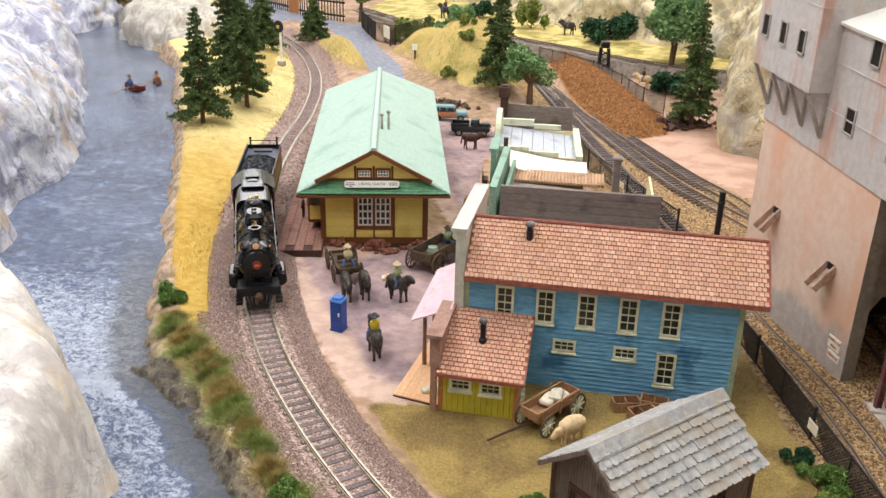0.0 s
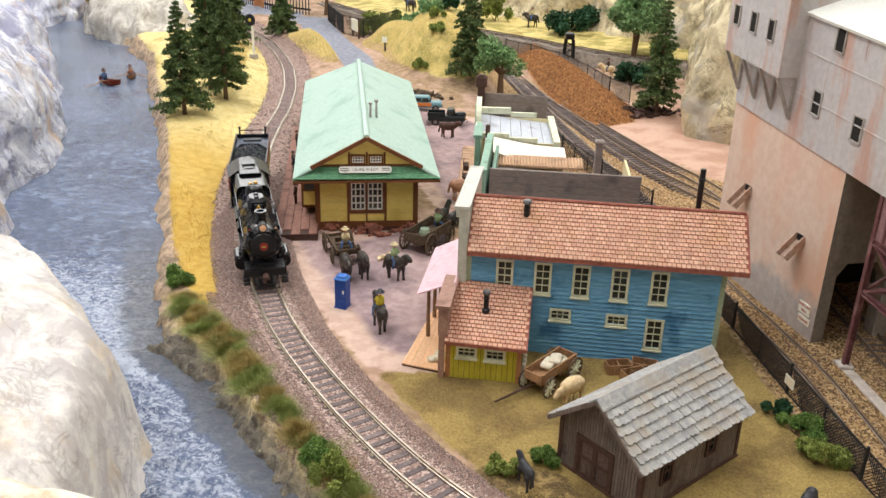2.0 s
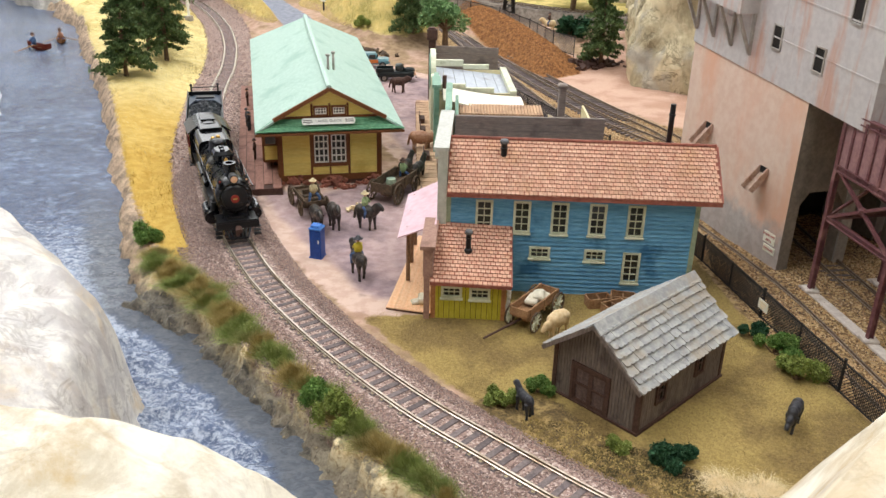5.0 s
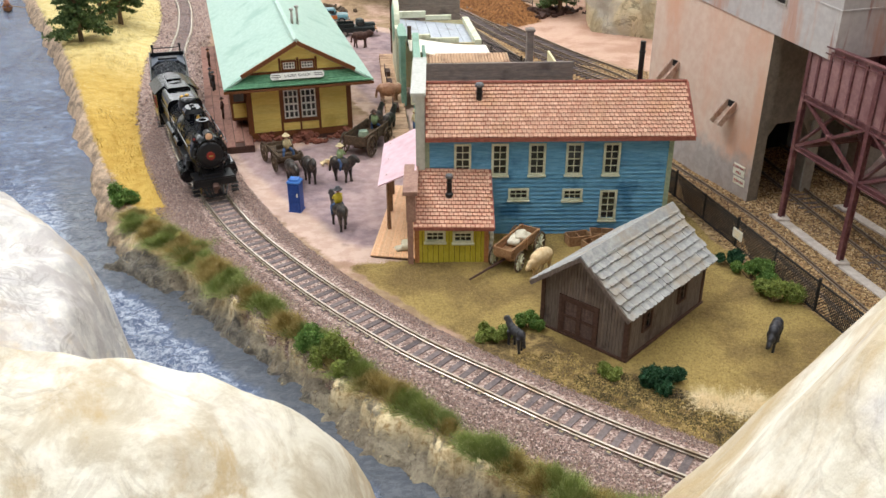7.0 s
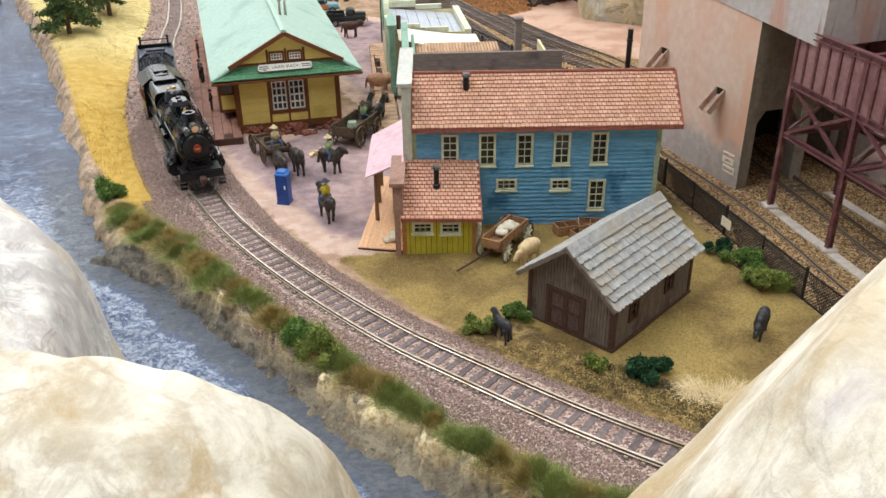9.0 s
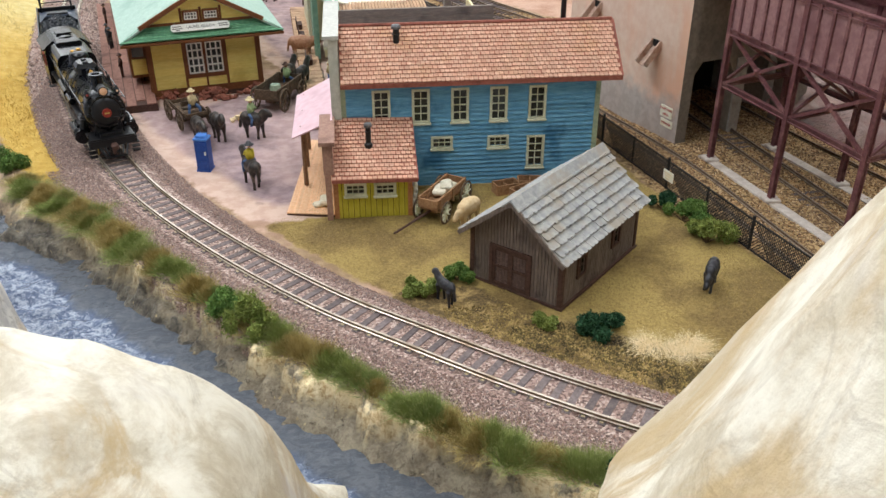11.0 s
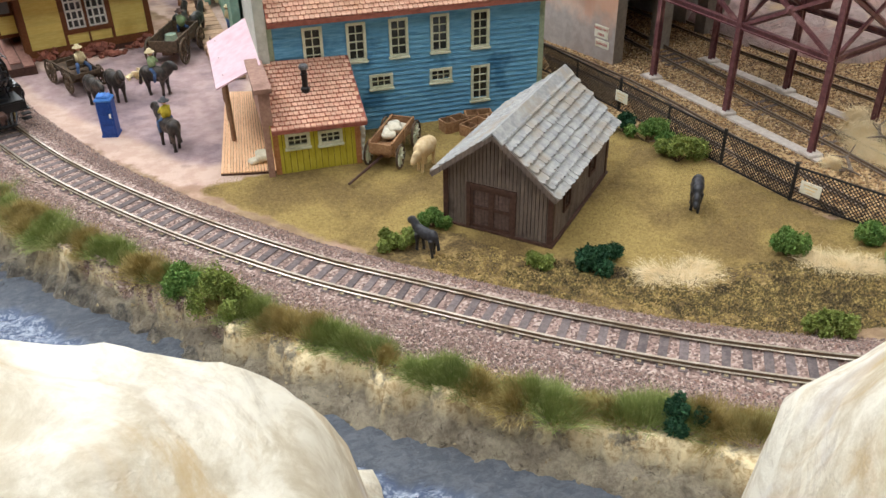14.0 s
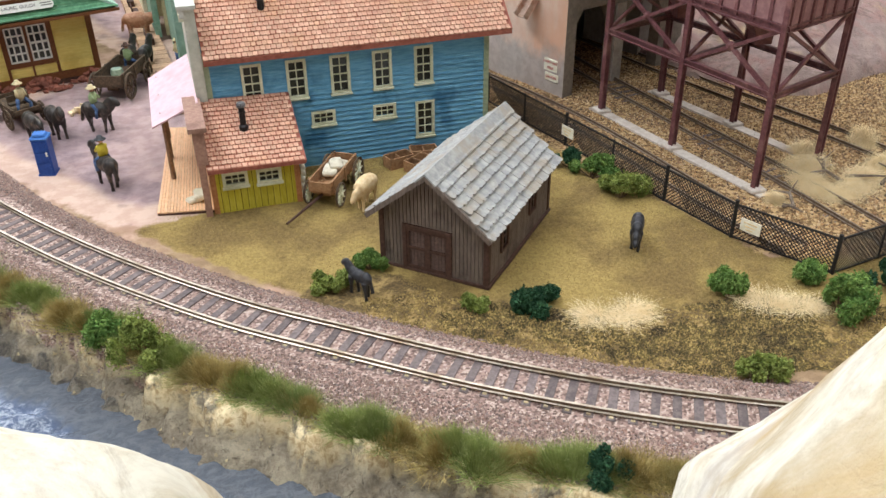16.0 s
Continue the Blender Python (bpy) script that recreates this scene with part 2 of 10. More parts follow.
M["shingle_red"] = paint("red_clay_shingle", srgb(194, 146, 122), srgb(210, 171, 146), 2.2, srgb(196, 152, 120), 0.35, 0.85, 0.4, vary=0.11)
M["shingle_red_stuff"] = paint("red_clay_shingle_rows", srgb(194, 146, 122), srgb(210, 171, 146), 2.2, srgb(196, 152, 120), 0.35, 0.85, 0.4, vary=0.11, island=True)
M["roof_felt"] = paint("rust_brown_roof_felt", srgb(150, 90, 72), srgb(168, 106, 88), 4.0, srgb(140, 80, 66), 0.6, 0.9, 0.3)
M["walk_tan"] = paint("tan_walk_board", srgb(176, 142, 112), srgb(200, 166, 134), 5.0, srgb(150, 118, 94), 0.5, 0.8, 0.3, vary=0.1)
M["pale_board"] = paint("pale_grey_board", srgb(182, 182, 170), srgb(202, 202, 190), 4.0, srgb(160, 164, 150), 0.5, 0.75, 0.2)
M["cornice"] = paint("whitish_grey_board", srgb(186, 186, 178), srgb(204, 204, 196), 4.0, srgb(160, 160, 152), 0.5, 0.75, 0.2)
M["front_plank"] = paint("pinkish_brown_plank", srgb(150, 116, 102), srgb(172, 136, 120), 5.0, srgb(128, 96, 84), 0.5, 0.8, 0.3)
M["ridge_mint"] = paint("pale_mint_ridge", srgb(168, 194, 180), srgb(182, 205, 192), 3.0, None, 1, 0.7, 0.2)
M["chute_tan"] = paint("rusty_tan_concrete", srgb(178, 148, 130), srgb(198, 172, 154), 4.0, srgb(160, 116, 92), 0.9, 0.85, 0.3)
M["rust_trim"] = paint("rust_brown_edge", srgb(138, 80, 66), srgb(160, 98, 82), 4.0, srgb(112, 64, 52), 0.6, 0.8, 0.4)
M["slate"] = paint("grey_slate_shingle", srgb(144, 145, 145), srgb(176, 175, 171), 2.5, srgb(158, 149, 136), 0.6, 0.85, 0.5, vary=0.08, cover=(0.46, 0.66))
M["shed_wood"] = paint("weathered_brown_board", srgb(102, 90, 82), srgb(126, 112, 102), 6.0, srgb(86, 74, 68), 0.6, 0.85, 0.5, vary=0.1, stretch=(1.5, 1.5, 0.25))
M["dark_wood"] = paint("dark_brown_wood", srgb(68, 46, 38), srgb(88, 62, 52), 6.0, None, 1, 0.75, 0.3)
M["roof_green"] = paint("pale_green_roof", srgb(158, 184, 170), srgb(174, 197, 184), 3.0, srgb(146, 174, 160), 0.25, 0.75, 0.3)
M["roof_green_dark"] = paint("green_shingle_roof", srgb(92, 146, 110), srgb(116, 168, 130), 3.0, srgb(78, 130, 96), 0.5, 0.8, 0.4, vary=0.1)
M["plank"] = paint("wood_plank", srgb(142, 102, 90), srgb(162, 120, 104), 5.0, srgb(120, 84, 74), 0.5, 0.8, 0.4, vary=0.12, stretch=(1, 0.4, 1))
M["porch"] = paint("orange_pine_board", srgb(228, 176, 132), srgb(240, 200, 160), 5.0, srgb(196, 142, 100), 0.5, 0.7, 0.3, vary=0.08)
M["post_wood"] = paint("pale_brown_wood", srgb(166, 110, 68), srgb(188, 134, 90), 6.0, None, 1, 0.75, 0.3)
M["porch_post"] = paint("brown_porch_post", srgb(122, 92, 68), srgb(146, 114, 86), 5.0, None, 1, 0.8, 0.3)
M["pink_cloth"] = paint("pink_awning", srgb(222, 186, 194), srgb(232, 200, 207), 2.0, srgb(212, 174, 182), 0.4, 0.8, 0.05)
M["black_metal"] = paint("black_loco_paint", srgb(8, 9, 13), srgb(14, 16, 21), 7.0, srgb(18, 20, 25), 0.8, 0.2, 0.0, spec=0.4)
M["black_matt"] = paint("matt_black_metal", srgb(14, 14, 17), srgb(24, 24, 28), 8.0, None, 1, 0.42, 0.15)
M["green_black"] = paint("dark_brunswick_green", srgb(22, 28, 26), srgb(32, 38, 35), 7.0, None, 1, 0.4, 0.06)
M["tender_gold"] = paint("gilt_paint", srgb(176, 150, 76), srgb(190, 166, 92), 6.0, None, 1, 0.5, 0.1)
M["tender_red"] = paint("red_stripe", srgb(134, 40, 32), srgb(152, 52, 40), 6.0, None, 1, 0.5, 0.1)
M["brass"] = paint("brass", srgb(196, 150, 70), srgb(212, 170, 92), 7.0, None, 1, 0.32, 0.1, metal=0.9)
M["steel_rim"] = paint("dull_steel", srgb(130, 126, 120), srgb(160, 156, 148), 7.0, None, 1, 0.38, 0.1, metal=0.9)
M["rail"] = paint("worn_rail_steel", srgb(180, 168, 150), srgb(204, 194, 178), 4.0, srgb(148, 130, 106), 0.4, 0.32, 0.1, metal=0.7)
M["rail_dark"] = paint("rusty_rail_head", srgb(132, 116, 102), srgb(160, 144, 128), 4.0, srgb(104, 88, 76), 0.5, 0.42, 0.2, metal=0.5)
M["door_wood"] = paint("dark_door_plank", srgb(88, 70, 64), srgb(108, 88, 80), 6.0, None, 1, 0.85, 0.4, vary=0.1)
M["rail_side"] = paint("rusty_rail_side", srgb(96, 78, 62), srgb(120, 100, 80), 4.0, None, 1, 0.7, 0.3)
M["tie"] = paint("grey_brown_sleeper", srgb(98, 88, 88), srgb(124, 112, 110), 5.0, None, 1, 0.9, 0.5, vary=0.25)
M["coal"] = paint("coal", srgb(30, 32, 36), srgb(70, 74, 80), 9.0, None, 1, 0.3, 0.6, vary=0.3, island=True)
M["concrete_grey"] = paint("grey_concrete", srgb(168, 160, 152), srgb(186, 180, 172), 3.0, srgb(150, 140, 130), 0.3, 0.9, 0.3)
# Darker brown-grey copy of the concrete, for tower faces in shade.
M["concrete_shaded"] = paint("shaded_concrete", srgb(128, 118, 108), srgb(146, 136, 124), 3.0, srgb(112, 104, 96), 0.3, 0.9, 0.3)
M["footing"] = paint("pale_footing_concrete", srgb(196, 184, 174), srgb(214, 204, 194), 3.0, srgb(170, 156, 144), 0.4, 0.9, 0.3)
M["sheet_metal"] = None
M["maroon"] = paint("maroon_steel", srgb(98, 60, 63), srgb(120, 79, 80), 4.0, srgb(142, 102, 100), 0.7, 0.36, 0.25)
M["maroon_plate"] = paint("dusty_maroon_plate", srgb(140, 102, 102), srgb(158, 120, 118), 3.0, srgb(122, 84, 86), 0.3, 0.65, 0.2)
M["black_fence"] = paint("black_wire", srgb(30, 28, 28), srgb(48, 44, 42), 6.0, None, 1, 0.7, 0.2)
M["sign_white"] = paint("cream_sign", srgb(232, 226, 204), srgb(242, 238, 222), 5.0, srgb(220, 205, 170), 1.0, 0.7, 0.1)
M["sign_red"] = paint("red_print", srgb(170, 60, 50), srgb(180, 74, 64), 5.0, None, 1, 0.7, 0.1)
M["ink"] = paint("grey_print", srgb(88, 84, 78), srgb(104, 98, 92), 5.0, None, 1, 0.7, 0.1)
# Near-black paint standing in for shade inside openings and behind boards.
M["inside_shade"] = paint("painted_inside_shade", srgb(30, 26, 24), srgb(38, 34, 30), 4.0, None, 1, 0.9, 0.1)
M["booth_lid"] = paint("pale_blue_plastic", srgb(62, 116, 190), srgb(78, 132, 204), 5.0, None, 1, 0.4, 0.1)
M["booth_blue"] = paint("blue_plastic", srgb(28, 66, 140), srgb(36, 78, 156), 5.0, None, 1, 0.45, 0.1)
M["grey_roof"] = paint("weathered_grey_boards", srgb(126, 116, 110), srgb(148, 136, 128), 5.0, srgb(106, 96, 92), 0.5, 0.85, 0.4, vary=0.07, stretch=(0.3, 1, 2))
M["tin"] = paint("pale_tin_roof", srgb(170, 176, 186), srgb(192, 198, 206), 3.0, srgb(150, 150, 156), 0.4, 0.5, 0.2, metal=0.3)
M["cream_roof"] = paint("cream_card_roof", srgb(232, 224, 206), srgb(240, 234, 220), 3.0, None, 1, 0.8, 0.1)
M["cream_wall"] = paint("cream_wall", srgb(220, 206, 160), srgb(230, 218, 178), 4.0, srgb(200, 180, 130), 0.4, 0.8, 0.2)
M["green_board"] = paint("pale_green_board", srgb(120, 156, 138), srgb(150, 180, 160), 4.0, srgb(110, 140, 120), 0.5, 0.75, 0.2)
M["wagon_wood"] = paint("brown_wagon_wood", srgb(76, 62, 48), srgb(108, 88, 68), 6.0, srgb(62, 52, 42), 0.8, 0.85, 0.5, vary=0.15)
M["wagon_tan"] = paint("tan_wagon_wood", srgb(150, 112, 78), srgb(178, 138, 100), 6.0, srgb(122, 88, 60), 0.8, 0.8, 0.4, vary=0.1)
M["sack"] = paint("canvas_sack", srgb(206, 196, 172), srgb(224, 216, 196), 5.0, None, 1, 0.9, 0.3)
M["brick_pile"] = paint("broken_brick", srgb(140, 84, 68), srgb(168, 110, 90), 4.0, srgb(110, 66, 54), 0.7, 0.9, 0.5, vary=0.2, island=True)
M["figure_horse"] = paint("dark_painted_horse", srgb(40, 37, 36), srgb(64, 56, 50), 5.0, srgb(104, 90, 78), 1.6, 0.45, 0.3)
M["figure_tan"] = paint("tan_painted_horse", srgb(160, 112, 84), srgb(182, 136, 106), 5.0, srgb(205, 180, 160), 1.0, 0.6, 0.2)
M["figure_cream"] = paint("cream_painted_cow", srgb(212, 182, 136), srgb(224, 200, 158), 5.0, None, 1, 0.6, 0.2)
M["figure_black"] = paint("black_painted_animal", srgb(38, 38, 42), srgb(60, 60, 64), 5.0, None, 1, 0.5, 0.2)
M["figure_yellow"] = paint("mustard_coat", srgb(176, 160, 40), srgb(196, 178, 60), 5.0, None, 1, 0.7, 0.2)
M["figure_green"] = paint("sage_coat", srgb(138, 158, 110), srgb(160, 176, 134), 5.0, None, 1, 0.7, 0.2)
M["figure_blue"] = paint("denim", srgb(62, 86, 124), srgb(80, 104, 142), 5.0, None, 1, 0.7, 0.2)
M["figure_skin"] = paint("painted_skin", srgb(196, 150, 118), srgb(208, 166, 134), 5.0, None, 1, 0.6, 0.1)
M["hat"] = paint("pale_hat", srgb(196, 178, 134), srgb(212, 196, 156), 5.0, None, 1, 0.7, 0.2)
M["bark"] = paint("bark", srgb(92, 72, 54), srgb(120, 98, 76), 4.0, None, 1, 0.9, 0.6)
M["boat_red"] = paint("red_brown_boat", srgb(122, 54, 40), srgb(146, 72, 54), 5.0, None, 1, 0.6, 0.2)
M["car_teal"] = paint("teal_car_paint", srgb(92, 132, 142), srgb(108, 148, 154), 5.0, None, 1, 0.3, 0.05)
M["car_orange"] = paint("orange_wood_panel", srgb(200, 112, 54), srgb(214, 130, 70), 5.0, None, 1, 0.4, 0.1)
M["truck_green"] = paint("dark_green_truck", srgb(20, 28, 28), srgb(28, 38, 36), 5.0, None, 1, 0.3, 0.05)
M["tyre"] = paint("rubber", srgb(26, 26, 26), srgb(40, 40, 40), 6.0, None, 1, 0.85, 0.2)


def glass_mat():
    n = Nodes("window_glass")
    g = n.noise(0.8, 3.0)
    return n.done(n.mix(n.ramp(g, 0.3, 0.7), srgb(40, 42, 40), srgb(62, 64, 60)), 0.15, 0.0, 0.6)


M["pane"] = glass_mat()


def metal_mat():
    """Grey sheet metal with long vertical rust runs."""
    n = Nodes("rusty_sheet_metal")
    g = n.noise(2.2, 4.0)
    col = n.mix(n.ramp(g, 0.3, 0.7), srgb(192, 186, 184), srgb(204, 199, 196))
    runs = n.noise(0.55, 4.0, 0.6, n.stretch(1, 1, 0.16))
    col = n.mix(n.math("MULTIPLY", n.ramp(runs, 0.5, 0.66), 0.7), col, srgb(198, 146, 120))
    col = n.mix(n.math("MULTIPLY", n.ramp(n.noise(1.3, 3.0, 0.6, n.stretch(1, 1, 0.1)), 0.62, 0.75), 0.6), col, srgb(150, 84, 56))
    n.bump(g, 0.08, 0.06)
    return n.done(col, 0.7, 0.1, 0.4)


M["sheet_metal"] = metal_mat()


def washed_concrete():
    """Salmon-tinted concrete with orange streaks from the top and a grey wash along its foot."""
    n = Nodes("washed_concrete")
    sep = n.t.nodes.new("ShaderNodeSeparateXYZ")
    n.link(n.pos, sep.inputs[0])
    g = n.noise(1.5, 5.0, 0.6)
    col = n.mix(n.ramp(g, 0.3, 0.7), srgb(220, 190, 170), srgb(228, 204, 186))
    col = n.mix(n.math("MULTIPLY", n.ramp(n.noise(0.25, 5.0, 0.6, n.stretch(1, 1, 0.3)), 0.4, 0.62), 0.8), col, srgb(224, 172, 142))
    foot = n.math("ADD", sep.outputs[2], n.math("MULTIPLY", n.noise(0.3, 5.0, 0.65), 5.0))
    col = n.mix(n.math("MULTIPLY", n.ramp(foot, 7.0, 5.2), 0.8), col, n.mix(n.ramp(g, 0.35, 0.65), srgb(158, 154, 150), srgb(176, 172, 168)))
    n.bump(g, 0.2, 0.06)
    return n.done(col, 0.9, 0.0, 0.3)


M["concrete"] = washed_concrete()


def leaf_mat(name, a, b, c, spread=0.3):
    n = Nodes(name)
    col = n.mix(n.ramp(n.noise(1.6, 4.0), 0.35, 0.65), a, b)
    col = n.mix(n.ramp(n.noise(5.0, 3.0), 0.55, 0.75), col, c)
    col = n.vary(col, spread, True)
    return n.done(col, 0.85, 0.0, 0.2)


M["needle"] = leaf_mat("conifer_needles", srgb(68, 88, 52), srgb(98, 116, 70), srgb(132, 144, 98))
M["leaf"] = leaf_mat("broad_leaves", srgb(92, 126, 78), srgb(128, 160, 106), srgb(160, 186, 138))
M["bush_green"] = leaf_mat("bush_leaves", srgb(82, 114, 54), srgb(116, 144, 74), srgb(158, 176, 100))
M["bush_dark"] = leaf_mat("dark_bush_leaves", srgb(32, 62, 42), srgb(52, 86, 58), srgb(84, 116, 82), 0.4)
M["bush_olive"] = leaf_mat("olive_bush_leaves", srgb(106, 120, 56), srgb(138, 150, 78), srgb(174, 178, 106))
M["tuft_green"] = leaf_mat("green_grass_tuft", srgb(128, 142, 76), srgb(152, 160, 96), srgb(204, 204, 148), 0.25)
M["tuft_brown"] = leaf_mat("brown_grass_tuft", srgb(152, 134, 80), srgb(178, 158, 102), srgb(210, 196, 144), 0.25)


def mixed_grass(name, a, b, c):
    """Blades of two hues side by side, in drifts."""
    n = Nodes(name)
    g = n.t.nodes.new("ShaderNodeNewGeometry")
    whole = n.t.nodes.new("ShaderNodeObjectInfo").outputs["Random"]
    pick = n.math("ADD", n.math("MULTIPLY", g.outputs["Random Per Island"], 0.3), n.math("MULTIPLY", whole, 0.8))
    col = n.mix(n.ramp(pick, 0.35, 0.85), a, b)
    col = n.mix(n.ramp(n.noise(4.0, 3.0), 0.55, 0.8), col, c)
    return n.done(n.vary(col, 0.15, True), 0.85, 0.0, 0.2)


M["tuft_mix"] = mixed_grass("mixed_bank_grass", srgb(126, 140, 80), srgb(160, 146, 94), srgb(206, 204, 152))
M["tuft_straw"] = leaf_mat("straw_grass_tuft", srgb(224, 200, 152), srgb(234, 214, 172), srgb(242, 228, 196), 0.12)
M["static_yellow"] = leaf_mat("yellow_static_grass", srgb(184, 148, 62), srgb(204, 170, 84), srgb(224, 198, 120), 0.12)
M["static_hill"] = leaf_mat("pale_hill_grass", srgb(226, 206, 140), srgb(236, 220, 164), srgb(242, 230, 186), 0.08)
M["static_pale"] = leaf_mat("pale_static_grass", srgb(204, 188, 136), srgb(216, 202, 154), srgb(226, 214, 176), 0.08)


def rock_mat(name, a, b, c, d, e=None, k=1.0, lines=0.7):
    """Two plaster tones, broad washes in a third, thin stained cracks, and warm patches."""
    n = Nodes(name)
    g = n.noise(0.5 * k, 8.0, 0.7, None, 0.4)
    col = n.mix(n.ramp(g, 0.36, 0.62), a, b)
    col = n.mix(n.math("MULTIPLY", n.ramp(n.noise(0.22 * k, 6.0, 0.65, n.stretch(1, 1, 0.5), 1.0), 0.46, 0.62), 0.85), col, c)
    ridge = n.math("ABSOLUTE", n.math("SUBTRACT", n.noise(0.35 * k, 6.0, 0.65, None, 1.6), 0.5), 0.0)
    gate = n.ramp(n.noise(0.3 * k, 3.0), 0.44, 0.6)
    col = n.mix(n.math("MULTIPLY", n.math("MULTIPLY", n.ramp(ridge, 0.05, 0.0), gate), lines), col, d)
    if e:
        col = n.mix(n.math("MULTIPLY", n.ramp(n.noise(0.16 * k, 5.0, 0.6, None, 0.6), 0.52, 0.68), 0.75), col, e)
    n.bump(n.math("ADD", n.noise(1.2 * k, 8.0, 0.7), n.math("MULTIPLY", n.ramp(ridge, 0.0, 0.05), 0.3 * lines)), 0.3 + 0.5 * lines, 0.35)
    return n.done(col, 0.85, 0.0, 0.3)


M["rock_white"] = rock_mat("white_plaster_rock", srgb(188, 192, 208), srgb(230, 231, 236), srgb(150, 150, 174), srgb(104, 100, 112), srgb(206, 180, 148), 1.0, 0.6)
M["rock_river"] = rock_mat("white_river_rock", srgb(204, 200, 197), srgb(238, 234, 226), srgb(194, 187, 184), srgb(132, 120, 110), srgb(220, 198, 162), 1.1, 0.4)
M["rock_cliff"] = rock_mat("tan_plaster_cliff", srgb(188, 172, 138), srgb(222, 208, 172), srgb(156, 142, 112), srgb(112, 98, 76), srgb(176, 170, 160), 0.8, 0.7)
M["rock_front"] = rock_mat("pale_cream_plaster", srgb(200, 188, 164), srgb(238, 232, 216), srgb(192, 166, 122), srgb(128, 108, 80), srgb(192, 186, 190), 0.9, 0.2)
M["rock_mauve"] = rock_mat("mauve_grey_plaster", srgb(152, 132, 128), srgb(180, 158, 150), srgb(168, 132, 126), srgb(110, 98, 92), srgb(212, 184, 140), 0.9, 0.5)
M["rock_grey"] = rock_mat("grey_boulder", srgb(196, 190, 180), srgb(222, 217, 206), srgb(172, 164, 152), srgb(134, 124, 110), None, 1.4, 0.5)
M["pebble"] = paint("tan_boulder", srgb(158, 142, 110), srgb(190, 174, 140), 1.2, srgb(120, 106, 82), 0.3, 0.9, 0.5, vary=0.2, island=True)


def speckle(name, tones, fine=0.25):
    """Loose stones, each of one of several tones."""
    n = Nodes(name)
    rnd = n.t.nodes.new("ShaderNodeNewGeometry").outputs["Random Per Island"]
    col = tones[0]
    for k, tone in enumerate(tones[1:], 1):
        step = k / len(tones)
        col = n.mix(n.ramp(rnd, step - 0.03, step + 0.03), col, tone)
    g = n.noise(9.0, 3.0)
    col = n.mix(n.math("MULTIPLY", n.ramp(g, 0.4, 0.7), fine), col, srgb(200, 184, 172))
    n.bump(g, 0.2, 0.03)
    return n.done(n.mix(n.math("MULTIPLY", n.ramp(n.noise(0.25, 3.0), 0.45, 0.65), 0.3), col, srgb(120, 104, 98)), 0.95, 0.0, 0.2)


M["ballast"] = speckle("mauve_ballast", [srgb(150, 122, 114), srgb(172, 146, 136), srgb(130, 116, 114), srgb(164, 130, 116), srgb(112, 94, 88), srgb(190, 168, 156), srgb(146, 132, 130), srgb(158, 126, 116), srgb(98, 84, 80), srgb(176, 152, 142)])
M["litter"] = paint("leaf_litter", srgb(122, 102, 62), srgb(178, 154, 96), 2.0, srgb(82, 70, 44), 0.9, 0.95, 0.3, vary=0.35, island=True)
M["gravel"] = speckle("ochre_gravel", [srgb(168, 134, 96), srgb(212, 180, 136), srgb(112, 88, 66), srgb(192, 152, 106), srgb(136, 106, 74), srgb(224, 198, 158), srgb(154, 118, 80), srgb(94, 76, 60)], 0.1)

# ---- the hall round the layout ----
def hall():
    wall = paint("hall_wall_paint", srgb(214, 210, 202), srgb(224, 221, 214), 0.05, None, 1, 0.9, 0.05)
    top = paint("hall_ceiling_paint", srgb(236, 236, 234), srgb(242, 242, 240), 0.05, None, 1, 0.9, 0.05)
    low = paint("hall_floor_lino", srgb(120, 116, 110), srgb(134, 130, 124), 0.05, None, 1, 0.6, 0.05)
    for name, b in (("wall_north", (-320, 620, -100, 320, 632, 170)), ("wall_south", (-320, -312, -100, 320, -300, 170)), ("wall_east", (320, -312, -100, 332, 632, 170))):
        bm = bmesh.new()
        box(bm, *b)
        solid(name, bm, wall, label="plain pale painted hall wall", kind="structure")
    # West wall with a hole left for the added side lamp.
    bm = bmesh.new()
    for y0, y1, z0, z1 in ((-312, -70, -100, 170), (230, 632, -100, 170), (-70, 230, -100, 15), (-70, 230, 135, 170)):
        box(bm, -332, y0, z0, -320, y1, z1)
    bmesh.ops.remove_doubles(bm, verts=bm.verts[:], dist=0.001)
    solid("wall_west", bm, wall, label="plain pale painted hall wall with an opening added for the side lamp", kind="structure")
    # Unseen frame in that hole, made up along with the side lamp.
    side_frame = thing("side_lamp_opening", -326, 80, 75, 0, "wide white-framed opening, unseen, added for the side lamp", "window", kind="structure")
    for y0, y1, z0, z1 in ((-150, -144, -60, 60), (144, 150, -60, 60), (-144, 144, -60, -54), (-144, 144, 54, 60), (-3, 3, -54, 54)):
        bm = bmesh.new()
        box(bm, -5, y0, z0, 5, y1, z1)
        part("window_frame", bm, top, side_frame)
    bm = bmesh.new()
    box(bm, -332, -312, 170, 332, 632, 180)
    solid("ceiling", bm, top, label="plain white hall ceiling", kind="structure")
    bm = bmesh.new()
    box(bm, -332, -312, -108, 332, 632, -100)
    solid("floor", bm, low, label="grey hall floor under the layout", kind="structure")


hall()

# ---- lines of the plan ----
RAIL_Z, TOWN_Z = 1.95, 0.6
